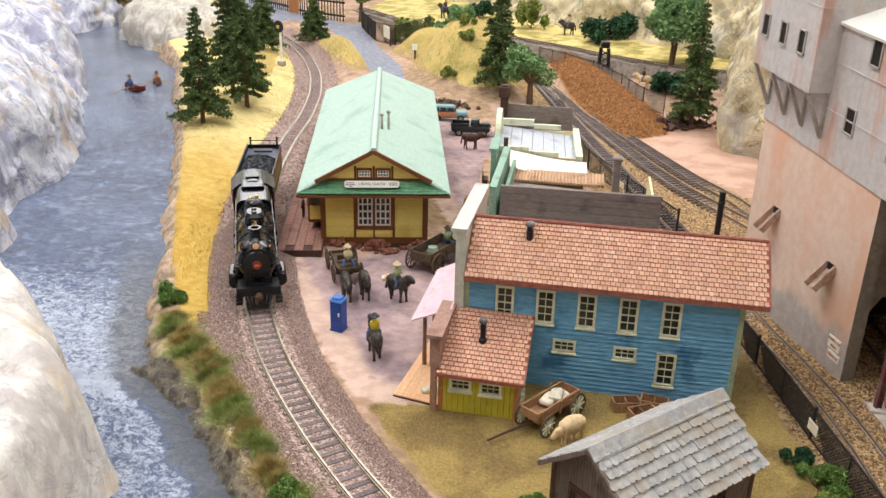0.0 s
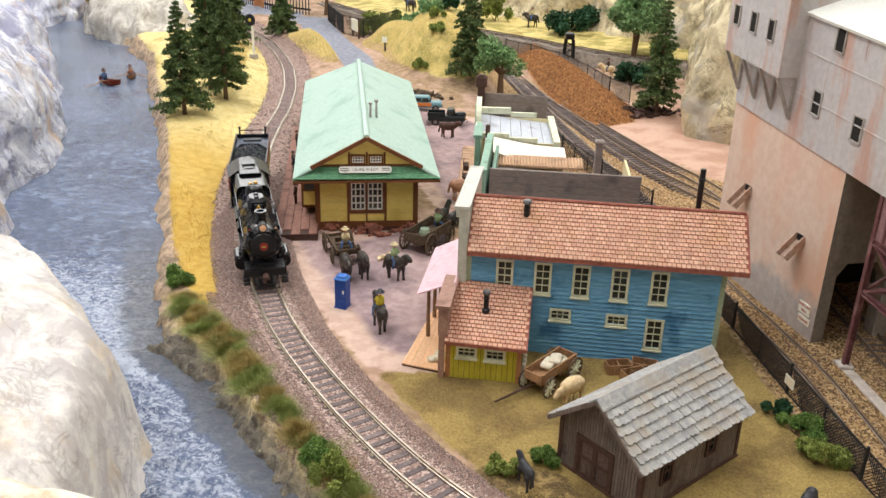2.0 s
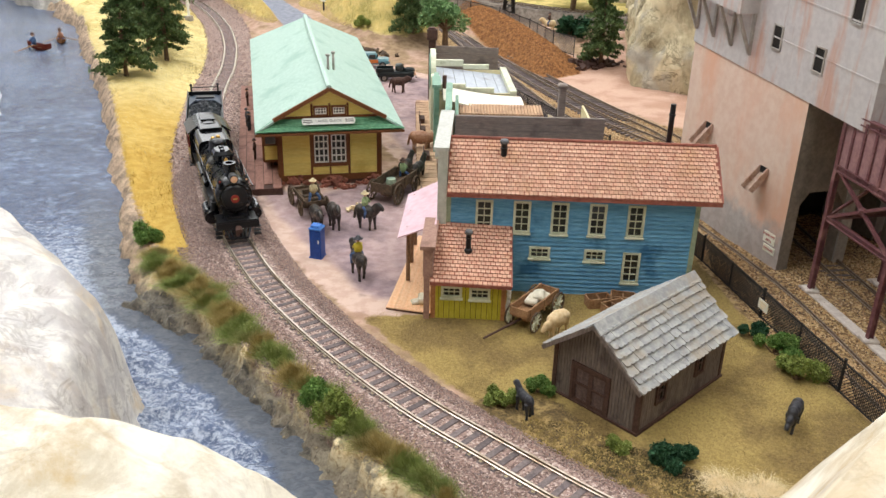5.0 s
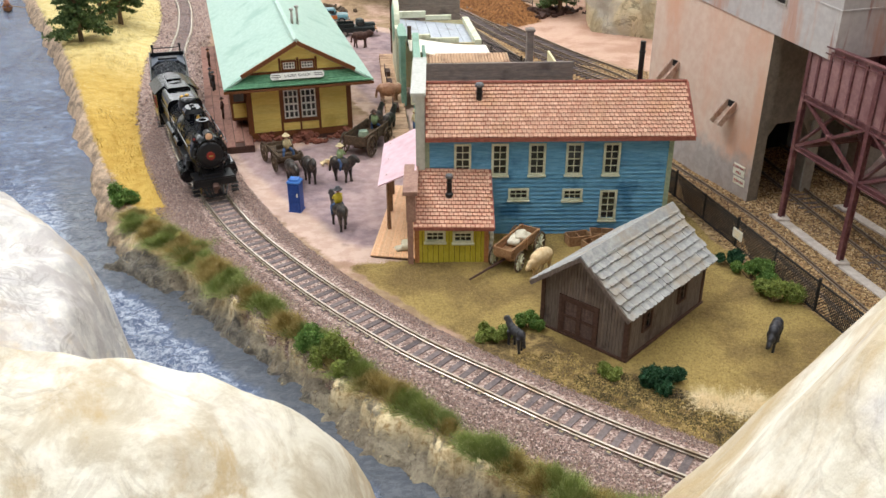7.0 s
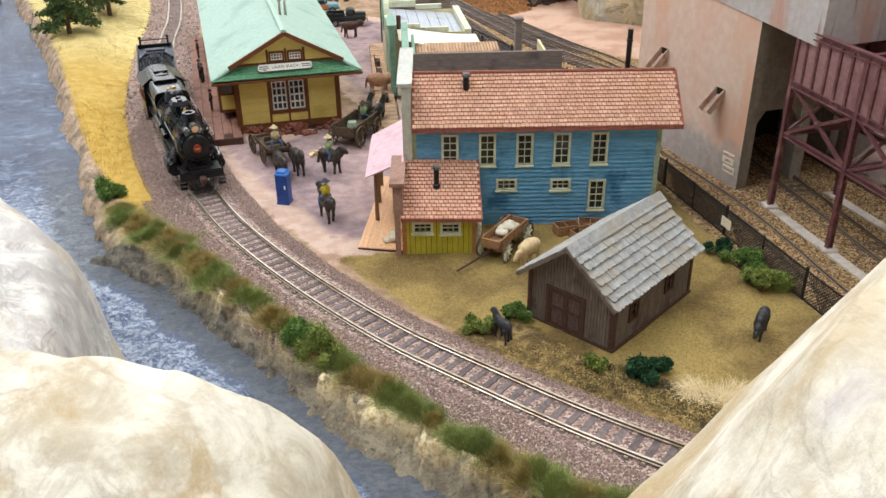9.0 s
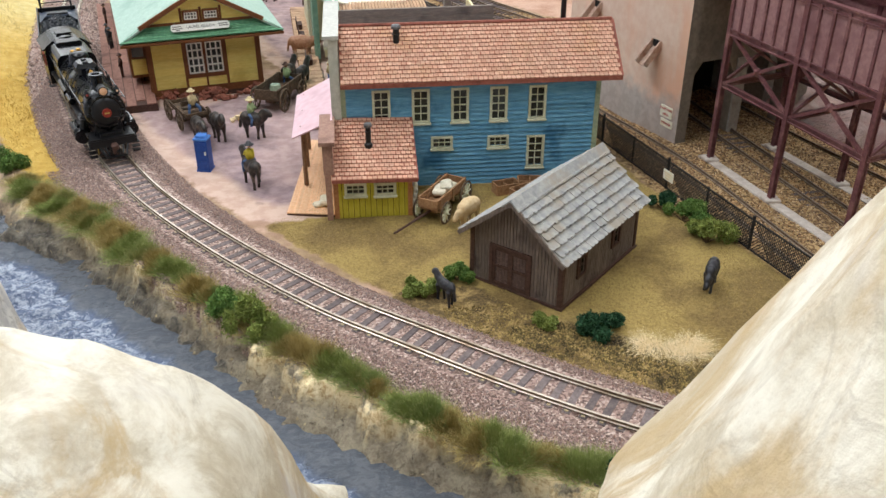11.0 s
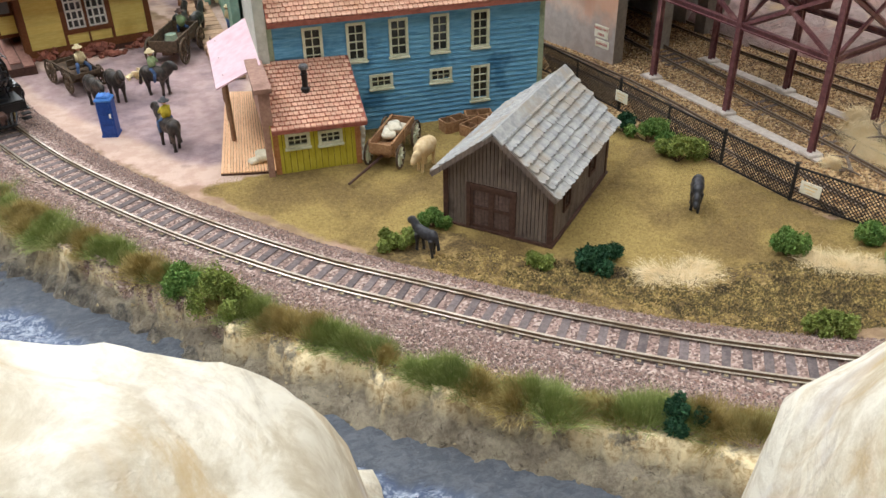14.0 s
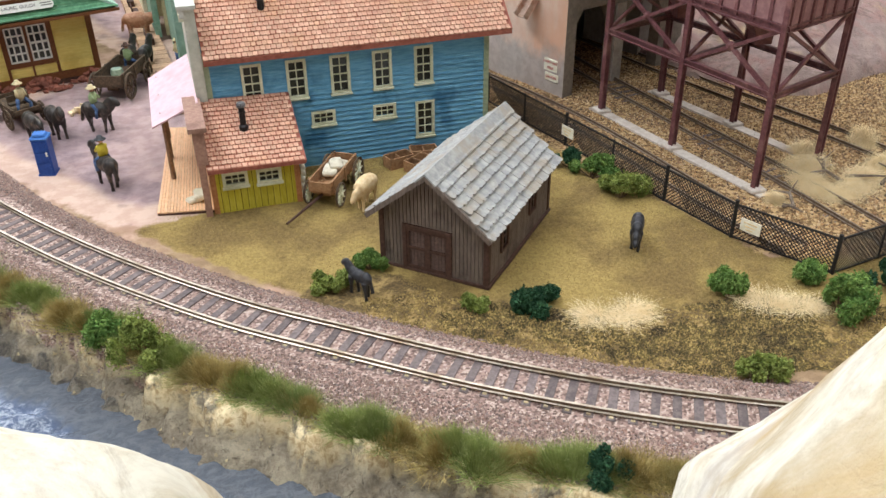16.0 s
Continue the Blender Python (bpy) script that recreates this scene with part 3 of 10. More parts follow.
MAIN = [(34, 13.6), (24, 16.0), (16, 19.2), (10.6, 21.95), (8.05, 23.35), (5.45, 24.9), (2.85, 26.65), (0.15, 28.65), (-3.7, 31.8), (-7.95, 35.45), (-13.1, 41.0), (-18.1, 47.5), (-21.45, 53.0), (-25.4, 60.8), (-28.15, 67.5),
        (-31.2, 76), (-34.2, 87), (-36.9, 99), (-38.7, 109.1), (-40.3, 116), (-42.2, 123.3), (-44.4, 130.2), (-47.5, 138.9), (-51.8, 148.5), (-56.1, 157), (-61.7, 166.6), (-68, 175.5), (-80, 190)]
MAIN_LINE = spline([(x, y, 0) for x, y in MAIN], 0.4)
WATER_EDGE = [(60, -6), (20, 9), (4, 17), (-2.7, 22.4), (-6.4, 25.1), (-8.4, 26.9), (-10.3, 28.3), (-12.3, 30.4), (-14.4, 33.5), (-17.8, 37.4), (-21, 41), (-24.5, 44.6), (-28.5, 47.2), (-31.5, 53), (-36, 62), (-42, 75), (-48, 88), (-54, 100), (-62, 115), (-72, 135), (-90, 160), (-116, 190)]


def to_polyline(X, Y, line):
    """Distance to the line, signed (positive to the right of its direction), and the place along it."""
    best = np.full(X.shape, 1e9)
    sign = np.zeros(X.shape)
    along = np.zeros(X.shape)
    s = 0.0
    for (x0, y0), (x1, y1) in zip(line[:-1], line[1:]):
        dx, dy = x1 - x0, y1 - y0
        ln = math.hypot(dx, dy)
        u = np.clip(((X - x0) * dx + (Y - y0) * dy) / (ln * ln), 0, 1)
        px, py = X - x0 - u * dx, Y - y0 - u * dy
        d = np.hypot(px, py)
        near = d < best
        best = np.where(near, d, best)
        sign = np.where(near, np.sign(px * dy - py * dx), sign)
        along = np.where(near, s + u * ln, along)
        s += ln
    return best, sign, along


def inside(X, Y, poly):
    """Signed distance to a polygon, positive inside."""
    d, _, _ = to_polyline(X, Y, list(poly) + [poly[0]])
    ins = np.zeros(X.shape, bool)
    n = len(poly)
    for i in range(n):
        (x0, y0), (x1, y1) = poly[i], poly[(i + 1) % n]
        if y0 == y1:
            continue
        c = ((y0 > Y) != (y1 > Y)) & (X < (x1 - x0) * (Y - y0) / (y1 - y0) + x0)
        ins ^= c
    return np.where(ins, d, -d)


def wave(X, Y, k, seed=0.0):
    return (np.sin(X * k + seed) * np.cos(Y * k * 1.3 + seed * 2) + np.sin((X + Y) * k * 0.61 + seed * 3) + np.cos((X - 1.7 * Y) * k * 0.43 - seed)) / 3


def vnoise(X, Y, seed=0):
    xi, yi = np.floor(X).astype(np.int64), np.floor(Y).astype(np.int64)
    u, v = X - xi, Y - yi
    u, v = u * u * (3 - 2 * u), v * v * (3 - 2 * v)

    def h(a, b):
        n = (a * 374761393 + b * 668265263 + seed * 2147483647) & 0xFFFFFFFF
        n = ((n ^ (n >> 13)) * 1274126177) & 0xFFFFFFFF
        return ((n ^ (n >> 16)) & 0xFFFF) / 65535.0
    return lerp(lerp(h(xi, yi), h(xi + 1, yi), u), lerp(h(xi, yi + 1), h(xi + 1, yi + 1), u), v)


def fbm(X, Y, k, seed=0, octaves=4, gain=0.5):
    s, a, t = 0, 1.0, 0
    for o in range(octaves):
        s = s + a * (vnoise(X * k, Y * k, seed + o) - 0.5)
        t += a
        k, a = k * 2.03, a * gain
    return s / t * 2


COARSE = [(p.x, p.y) for p in MAIN_LINE[::8]]
STREET = [(-26.5, 69.5), (-23, 61.5), (-20, 57.5), (-16.7, 52.2), (-13.8, 48.2), (-12, 46.6), (-10, 46.9), (-6.5, 47.5), (-6, 60), (-7, 75), (-9, 100), (-8, 112), (-17, 118), (-24, 124), (-28, 132), (-33, 130), (-32, 122), (-25, 105), (-12, 76), (-20, 69)]
LAWN = [(-12, 46.3), (-9.0, 42.5), (-5.6, 38.5), (-2.4, 35.6), (0.5, 33.6), (4, 31.6), (8, 29.3), (12.5, 27), (22, 23), (30, 30), (18, 33), (16, 40), (13, 49), (12, 58), (-8, 58), (-10, 48)]
YARD = [(11.8, 58), (13, 49), (16, 39.5), (18, 33), (30, 28), (60, 30), (60, 60), (30, 86), (15.6, 93.7), (10.3, 101.5), (3.2, 115.5), (-0.4, 125), (-5.7, 139), (-12, 152), (-16, 148), (-7, 118), (-3, 100), (4, 82), (8, 68)]
PINK = [(4, 115), (11, 101.5), (16.5, 93), (24, 86), (60, 80), (60, 130), (30, 134), (16, 132), (10, 122)]
BROWN = [(-13, 170), (-9, 152), (-4, 134), (0.6, 119), (3.5, 114.5), (9, 119), (8.6, 128), (3, 144), (-4, 162)]
ROAD = [(-35, 126), (-37.5, 138), (-41.5, 146.5), (-51.7, 165), (-57.4, 178.8), (-66.7, 187), (-76, 186), (-84, 198), (-95, 214), (-90, 219), (-76, 206), (-68, 199.5), (-60, 191), (-54, 189), (-48, 174), (-39.6, 155.6), (-34.5, 145.6), (-31.5, 136.6), (-30, 126)]
SCRUB = [(-5.6, 36.6), (-3.1, 38.2), (-0.4, 38.0), (2.4, 34.8), (5.8, 32.8), (8.9, 31.0), (13.2, 30.6), (17, 29.6), (22, 27), (20, 23), (14.2, 25.0), (11.4, 25.3), (7.6, 27.6), (3.5, 30.2), (-1, 33.2)]
UPPER = [(-60, 208), (-46, 191), (-36, 182), (-27, 177), (-19.3, 173.7), (-12.7, 168.6), (-8.2, 165.3), (-1.8, 159.5), (2.1, 156.6), (6.8, 153.4), (14, 150), (24, 147)]
PORCH = [(-10.68, 47.6), (-7.4, 47.3), (-6.8, 59.5), (-9.4, 60)]


def lip_line(X, Y, dw):
    """Distance from the water with the ragged brow of the bank worked into it."""
    return dw + 0.85 * fbm(X, Y, 0.6, 88) + 0.32 * fbm(X, Y, 2.0, 89)


def land(X, Y):
    """Height of the ground in centimetres."""
    d, side, along = to_polyline(X, Y, COARSE)
    dw, sw, _ = to_polyline(X, Y, WATER_EDGE)
    dw = dw * sw
    town = TOWN_Z + 0.75 * sstep(59, 70, Y) * sstep(0, -30, X + 4) + 0.06 * wave(X, Y, 0.9) * sstep(100, 70, Y)
    far = 1.4 * sstep(115, 150, Y) + 1.6 * sstep(165, 230, Y)
    hill = 8.0 * np.exp(-(((X + 22.6 + 0.25 * (Y - 146)) / 7.0) ** 2 + ((Y - 147) / 12) ** 2) ** 1.7) + 4.0 * np.exp(-(((X + 33) / 4.6) ** 2 + ((Y - 161) / 7) ** 2) ** 1.5) + 3.2 * np.exp(-((((X + 46.6) + 0.55 * (Y - 150)) / 3.0) ** 2 + ((Y - 151) / 11) ** 2) ** 1.4) * sstep(2.4, 6, d)
    heap = 2.2 * sstep(0, 4, inside(X, Y, BROWN))
    du, su, _ = to_polyline(X, Y, UPPER)
    terrace = sstep(0.5, 2.5, -du * su) * sstep(-64, -56, X) * sstep(140, 148, Y)
    flat = sstep(-3.0, 1.0, inside(X, Y, YARD))
    right = town * (1 - flat) + flat * (TOWN_Z + 0.05 * wave(X, Y, 0.9)) + far * (1 - flat) + hill + heap
    right = lerp(right, 4.25 + 0.05 * du + 0.25 * wave(X, Y, 0.35), terrace) + 0.25 * sstep(10, 14, X)
    left = 1.45 + 1.5 * sstep(58, 92, Y) * sstep(3, 9, d) + 0.12 * wave(X, Y, 0.5, 2.0) + far * 0.6
    bed = 1.66
    townside = np.where(d < 1.7, bed, lerp(bed, right, sstep(1.7, 3.6, d)))
    riverside = np.where(d < 2.2, bed, lerp(bed, left, sstep(2.2, 4.0, d)))
    h = np.where(side > 0, townside, riverside)
    close = sstep(66, 54, Y)
    rag = close * (1.0 * fbm(X, Y, 0.45, 83) + 0.55 * fbm(X, Y, 1.6, 84)) + (1 - close) * (1.3 * fbm(X, Y, 0.22, 81) + 0.3 * fbm(X, Y, 0.9, 82, 2))
    soft_bank = sstep(-1.0, 2.7, dw + rag * 0.85)
    # below the weir: a shallow grey shelf that ends in a ragged pale lip
    v = dw + 0.55 * rag
    shelf = (0.10 * fbm(X, Y, 1.1, 85) + 0.07 * fbm(X, Y, 2.6, 86)) * sstep(2.6, 1.7, dw) + 0.5 * sstep(-1.4, 0.25, v) + 0.22 * sstep(0.2, 1.7, v) + 0.28 * sstep(1.75, 2.15, lip_line(X, Y, dw))
    bank = lerp(soft_bank, shelf, sstep(50, 44, Y))
    crag_z = sstep(62, 50, Y) * sstep(-0.6, 0.5, dw) * sstep(3.0, 1.4, dw) * (0.16 * wave(X, Y, 3.3, 0.7) + 0.1 * wave(Y, X, 6.9, 2.2))
    point = 2.6 * np.exp(-(((X + 27.4) * 0.89 - (Y - 47.2) * 0.45) / 2.3) ** 2 - (((X + 27.4) * 0.45 + (Y - 47.2) * 0.89) / 0.62) ** 2) * (1 - bank) * (1 + 0.5 * fbm(X, Y, 1.4, 87))
    return crag_z + point + lerp(-2.6, h, bank) + 0.03 * wave(X, Y, 1.7, 0.4) * sstep(78, 64, Y)


def spaced(parts):
    out = []
    for a, b, step in parts:
        out += list(np.arange(a, b, step))
    return np.array(out + [parts[-1][1]])


def ground():
    xs = spaced([(-200, -80, 4), (-80, -45, 0.7), (-45, -36, 0.4), (-36, 8, 0.19), (8, 26, 0.45), (26, 60, 1.5), (60, 200, 6)])
    ys = spaced([(-60, 8, 4), (8, 16, 0.55), (16, 57, 0.19), (57, 72, 0.4), (72, 125, 0.65), (125, 180, 1.6), (180, 320, 6)])
    X, Y = np.meshgrid(xs, ys)
    Z = land(X, Y)
    nx, ny = len(xs), len(ys)
    co = np.stack([X, Y, Z], -1).reshape(-1, 3) * CM
    idx = np.arange(nx * ny).reshape(ny, nx)
    quads = np.stack([idx[:-1, :-1], idx[:-1, 1:], idx[1:, 1:], idx[1:, :-1]], -1).reshape(-1, 4)
    me = bpy.data.meshes.new("ground")
    me.from_pydata(co.tolist(), [], quads.tolist())
    d, side, _ = to_polyline(X, Y, COARSE)
    dw, sw, _ = to_polyline(X, Y, WATER_EDGE)
    dw = dw * sw
    river = (side <= 0)
    close_by = sstep(66, 54, Y)
    soft = lambda v, w: np.clip(0.5 + v / (2 * w), 0, 1)  # noqa: E731
    ballast = soft(3.3 + 0.8 * river * sstep(56, 50, Y) - d, 0.7)
    meadow = river * soft(d - 3.0, 0.6) * soft(Y - 52 - 0 * X, 4) * soft(dw - 2.2, 0.8)
    lawn = soft(inside(X, Y, LAWN), 0.6) * ~river
    street = soft(inside(X, Y, STREET), 0.8) * ~river
    bank = soft(2.6 + 0.7 * close_by - dw, 0.8)
    brow = lip_line(X, Y, dw)
    lip = soft(brow - 1.86, 0.14) * soft(3.1 + 0.5 * fbm(X, Y, 0.6, 90) - dw, 0.3) * sstep(58, 50, Y)
    wet = np.maximum(soft(0.3 + 0.8 * sstep(29, 35, Y) * sstep(62, 50, Y) - dw + 0.6 * fbm(X, Y, 0.9, 94) + 0.4 * fbm(X, Y, 2.7, 95), 0.35), np.clip(1.6 * np.exp(-((((X + 26.8) * 0.89 - (Y - 47.0) * 0.45) / 3.0) ** 2 + (((X + 26.8) * 0.45 + (Y - 47.0) * 0.89) / 1.1) ** 2)), 0, 1))
    scrub_zone = soft(inside(X, Y, SCRUB), 0.9)
    gravel = soft(inside(X, Y, YARD), 0.7)
    brown = soft(inside(X, Y, BROWN), 0.8)
    pink = soft(inside(X, Y, PINK), 2.0)
    road = soft(inside(X, Y, ROAD), 0.7)
    hay = np.clip(sstep(0.6, 1.6, 8.0 * np.exp(-(((X + 22.6 + 0.25 * (Y - 146)) / 7.0) ** 2 + ((Y - 147) / 12) ** 2) ** 1.7) + 4.0 * np.exp(-(((X + 33) / 4.6) ** 2 + ((Y - 161) / 7) ** 2) ** 1.5) + 3.2 * np.exp(-((((X + 46.6) + 0.55 * (Y - 150)) / 3.0) ** 2 + ((Y - 151) / 11) ** 2) ** 1.4) * sstep(2.4, 6, d)) + sstep(0.5, 3.0, -to_polyline(X, Y, UPPER)[0] * to_polyline(X, Y, UPPER)[1]) * (Y > 145) * (X > -58), 0, 1)
    core = sstep(0.6, 3.4, inside(X, Y, STREET) + 0.5 * wave(X, Y, 0.8, 4.0))
    for name, chans in (("zone_a", (lawn, meadow, street, ballast)), ("zone_b", (bank, gravel, brown, pink)), ("zone_c", (road, hay, scrub_zone, core)), ("zone_d", (wet, sstep(76, 104, Y + 5 * wave(X, Y, 0.35)), lip, sstep(54, 46, Y)))):
        at = me.color_attributes.new(name, "FLOAT_COLOR", "POINT")
        at.data.foreach_set("color", np.stack([c * 1.0 for c in chans], -1).reshape(-1).astype(np.float32))
    me.polygons.foreach_set("use_smooth", [True] * len(me.polygons))
    n = Nodes("layout_ground")
    la, md, st, ba = n.attr("zone_a")
    bk, gv, br, pk = n.attr("zone_b")
    rd, hy, sc, co = n.attr("zone_c")
    wt, hy2, lp, lowbank = n.attr("zone_d")
    fine, mid, big = n.noise(6.0, 4.0, 0.7), n.noise(1.1, 4.0, 0.6), n.noise(0.22, 4.0, 0.6)
    cell = n.voronoi(5.0, "Color")
    sep = n.t.nodes.new("ShaderNodeSeparateColor")
    n.link(cell, sep.inputs[0])
    rnd = sep.outputs[0]
    sep = n.t.nodes.new("ShaderNodeSeparateColor")
    n.link(n.voronoi(10.0, "Color"), sep.inputs[0])
    stone = sep.outputs[0]

    def layer(col, w, tone, lo=0.35, hi=0.65):
        f = n.ramp(n.math("ADD", w, n.math("MULTIPLY", n.math("SUBTRACT", mid, 0.5), 0.9)), lo, hi)
        return n.mix(f, col, tone)

    def two(fac, a, b, lo=0.35, hi=0.65):
        return n.mix(n.ramp(fac, lo, hi), a, b)

    col = n.mix(n.ramp(big, 0.42, 0.6), two(mid, srgb(140, 116, 90), srgb(168, 142, 112)), two(mid, srgb(170, 138, 118), srgb(192, 162, 142)))
    col = layer(col, pk, n.mix(n.ramp(big, 0.4, 0.62), two(fine, srgb(192, 156, 136), srgb(204, 172, 152)), two(fine, srgb(168, 130, 108), srgb(188, 152, 132))))
    col = layer(col, la, n.mix(n.ramp(big, 0.42, 0.62), two(fine, srgb(142, 121, 72), srgb(166, 143, 86)), two(fine, srgb(104, 86, 52), srgb(134, 112, 70))))
    col = layer(col, sc, n.mix(n.ramp(n.noise(0.8, 5.0, 0.7), 0.46, 0.6), two(fine, srgb(84, 70, 46), srgb(120, 100, 66)), two(fine, srgb(146, 122, 78), srgb(174, 148, 98))), 0.35, 0.6)
    col = layer(col, hy, n.mix(n.ramp(n.noise(0.3, 4.0), 0.42, 0.6), two(fine, srgb(206, 184, 112), srgb(222, 204, 140)), two(fine, srgb(150, 138, 78), srgb(178, 164, 98))))
    col = layer(col, md, n.mix(hy2, two(mid, srgb(186, 152, 72), srgb(202, 170, 90)), two(mid, srgb(216, 196, 132), srgb(228, 212, 156))))
    col = layer(col, gv, two(rnd, srgb(112, 88, 60), srgb(190, 160, 116), 0.1, 0.9))
    col = layer(col, br, two(fine, srgb(120, 80, 46), srgb(172, 122, 76)))
    mauve = n.mix(n.ramp(big, 0.36, 0.62), two(mid, srgb(166, 140, 138), srgb(184, 160, 156)), two(mid, srgb(130, 112, 116), srgb(152, 132, 134)))
    street_c = n.mix(n.ramp(co, 0.2, 0.8), two(mid, srgb(192, 162, 146), srgb(206, 180, 164)), mauve)
    street_c = n.mix(n.math("MULTIPLY", n.ramp(n.noise(0.45, 5.0, 0.65), 0.56, 0.7), 0.5), street_c, srgb(116, 96, 98))
    col = layer(col, st, street_c, 0.3, 0.6)
    col = layer(col, rd, two(mid, srgb(122, 126, 138), srgb(146, 149, 160)))
    beige = n.mix(n.ramp(n.noise(0.7, 6.0, 0.72, None, 0.6), 0.4, 0.58), two(fine, srgb(124, 108, 92), srgb(154, 136, 118)), two(fine, srgb(182, 156, 132), srgb(206, 180, 152)))
    grit = n.noise(2.6, 6.0, 0.75, None, 0.5)
    shelf = n.mix(n.ramp(n.noise(0.55, 5.0, 0.65, None, 0.5), 0.4, 0.6), two(fine, srgb(112, 102, 88), srgb(134, 124, 108)), two(fine, srgb(138, 128, 110), srgb(160, 150, 130)))
    shelf = n.mix(n.math("MULTIPLY", n.ramp(grit, 0.54, 0.66), 0.8), shelf, srgb(72, 64, 54))
    shelf = n.mix(n.math("MULTIPLY", n.ramp(n.noise(1.2, 5.0, 0.7), 0.62, 0.72), 0.7), shelf, srgb(176, 160, 130))
    cream = n.mix(n.ramp(grit, 0.44, 0.62), srgb(238, 220, 178), srgb(188, 160, 116))
    shelf = n.mix(n.math("MULTIPLY", lp, n.ramp(n.noise(0.7, 6.0, 0.7), 0.38, 0.5)), shelf, cream)
    col = layer(col, bk, n.mix(lowbank, beige, shelf))
    wetness = n.ramp(n.math("ADD", wt, n.math("MULTIPLY", n.math("SUBTRACT", mid, 0.5), 0.9)), 0.35, 0.65)
    col = n.mix(wetness, col, n.mix(n.ramp(n.noise(1.6, 5.0, 0.7), 0.4, 0.6), two(fine, srgb(62, 58, 52), srgb(88, 82, 74)), two(fine, srgb(104, 98, 86), srgb(130, 122, 108))))
    col = layer(col, ba, n.mix(n.ramp(stone, 0.72, 0.9), two(stone, srgb(104, 86, 80), srgb(166, 140, 130), 0.0, 0.7), srgb(196, 176, 164)), 0.4, 0.6)
    hgt = n.math("ADD", fine, n.math("ADD", n.math("MULTIPLY", n.math("MULTIPLY", rnd, gv), 0.6), n.math("MULTIPLY", n.math("MULTIPLY", stone, ba), 0.9)))
    n.bump(n.math("ADD", hgt, n.math("MULTIPLY", n.math("MULTIPLY", bk, grit), 2.2)), 0.7, 0.09)
    n.done(col, 0.95, 0.0, 0.25)
    n.link(n.mix(wetness, (0.95, 0.95, 0.95, 1), (0.28, 0.28, 0.28, 1)), n.bsdf.inputs["Roughness"])
    me.materials.append(n.mat)
    ob = new("ground", me)
    tagged(ob, "scenic layout ground of dirt, turf, ballast and gravel", kind="structure")


ground()


def river():
    xs = spaced([(-200, -60, 3), (-60, -34, 0.8), (-34, 2, 0.3), (2, 60, 3)])
    ys = spaced([(-40, 12, 4), (12, 62, 0.3), (62, 90, 0.9), (90, 320, 3)])
    X, Y = np.meshgrid(xs, ys)
    dist, sgn, _ = to_polyline(X, Y, WATER_EDGE)
    off = -dist * sgn
    calm = sstep(0.6, 1.2, off - 0.7 * fbm(X, Y, 0.5, 98) - 0.4 * fbm(X, Y, 1.7, 99))
    near = sstep(47.5, 45.5, Y + 0.45 * wave(X, Y, 1.1))
    edge = np.maximum(1 - near, calm)
    chop = (0.16 * near + 0.10 * sstep(66, 52, Y)) * edge
    Z = -0.25 + 0.3 * sstep(45.2, 46.6, Y + 0.3 * wave(X, Y, 1.5)) + 0.25 * sstep(47, 60, Y) + 0.9 * sstep(60, 110, Y) + 0.02 * wave(X, Y, 3.7, 1.0)
    Z = Z + chop * (wave(X, Y, 2.6, 0.3) + 0.8 * wave(X * 1.0, Y, 5.2, 1.9) + 0.5 * np.sin(Y * 4.2 + 1.5 * wave(X, Y, 1.3)))
    nx, ny = len(xs), len(ys)
    co = np.stack([X, Y, Z], -1).reshape(-1, 3) * CM
    idx = np.arange(nx * ny).reshape(ny, nx)
    quads = np.stack([idx[:-1, :-1], idx[:-1, 1:], idx[1:, 1:], idx[1:, :-1]], -1).reshape(-1, 4)
    quads = quads[((dist * sgn).reshape(-1)[quads].min(1) < 2.5)]
    me = bpy.data.meshes.new("water")
    me.from_pydata(co.tolist(), [], quads.tolist())
    me.polygons.foreach_set("use_smooth", [True] * len(me.polygons))
    # Whitewater weight; upstream it also whitens the water for bright reflections.
    foam_glare = (1.0 * near + (1 - near) * (0.7 * sstep(68, 52, Y) + 0.42 * sstep(150, 66, Y))) * edge
    lip = np.exp(-((Y + 0.45 * wave(X, Y, 1.1) - 45.6) / 0.9) ** 2) * calm
    foam_glare = np.clip(foam_glare + 0.6 * lip, 0, 1.4)
    shoal = near * (1 - calm) * 0.85 + (1 - near) * sstep(2.2, 0.6, off + 0.6 * fbm(X, Y, 0.5, 98)) * sstep(72, 56, Y) * 0.85
    at = me.color_attributes.new("rapids", "FLOAT_COLOR", "POINT")
    at.data.foreach_set("color", np.stack([foam_glare, shoal, foam_glare, foam_glare], -1).reshape(-1).astype(np.float32))
    n = Nodes("river_water")
    w, sh, _, _ = n.attr("rapids")
    rip = n.noise(2.0, 6.0, 0.75, n.stretch(0.8, 1.1, 1.0), 1.0)
    fine = n.noise(5.0, 5.0, 0.75, None, 0.6)
    col = n.mix(n.ramp(n.noise(0.09, 4.0), 0.35, 0.65), srgb(64, 77, 101), srgb(98, 112, 138))
    # Light and dark of the ripples, painted as pale and deep tones.
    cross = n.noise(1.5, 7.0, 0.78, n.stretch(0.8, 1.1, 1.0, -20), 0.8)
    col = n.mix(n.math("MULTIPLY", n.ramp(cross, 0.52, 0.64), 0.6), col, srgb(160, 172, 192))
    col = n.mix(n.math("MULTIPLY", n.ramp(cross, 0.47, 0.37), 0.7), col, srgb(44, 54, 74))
    col = n.mix(n.math("MULTIPLY", n.ramp(w, 0.1, 0.8), 0.7), col, srgb(84, 98, 128))
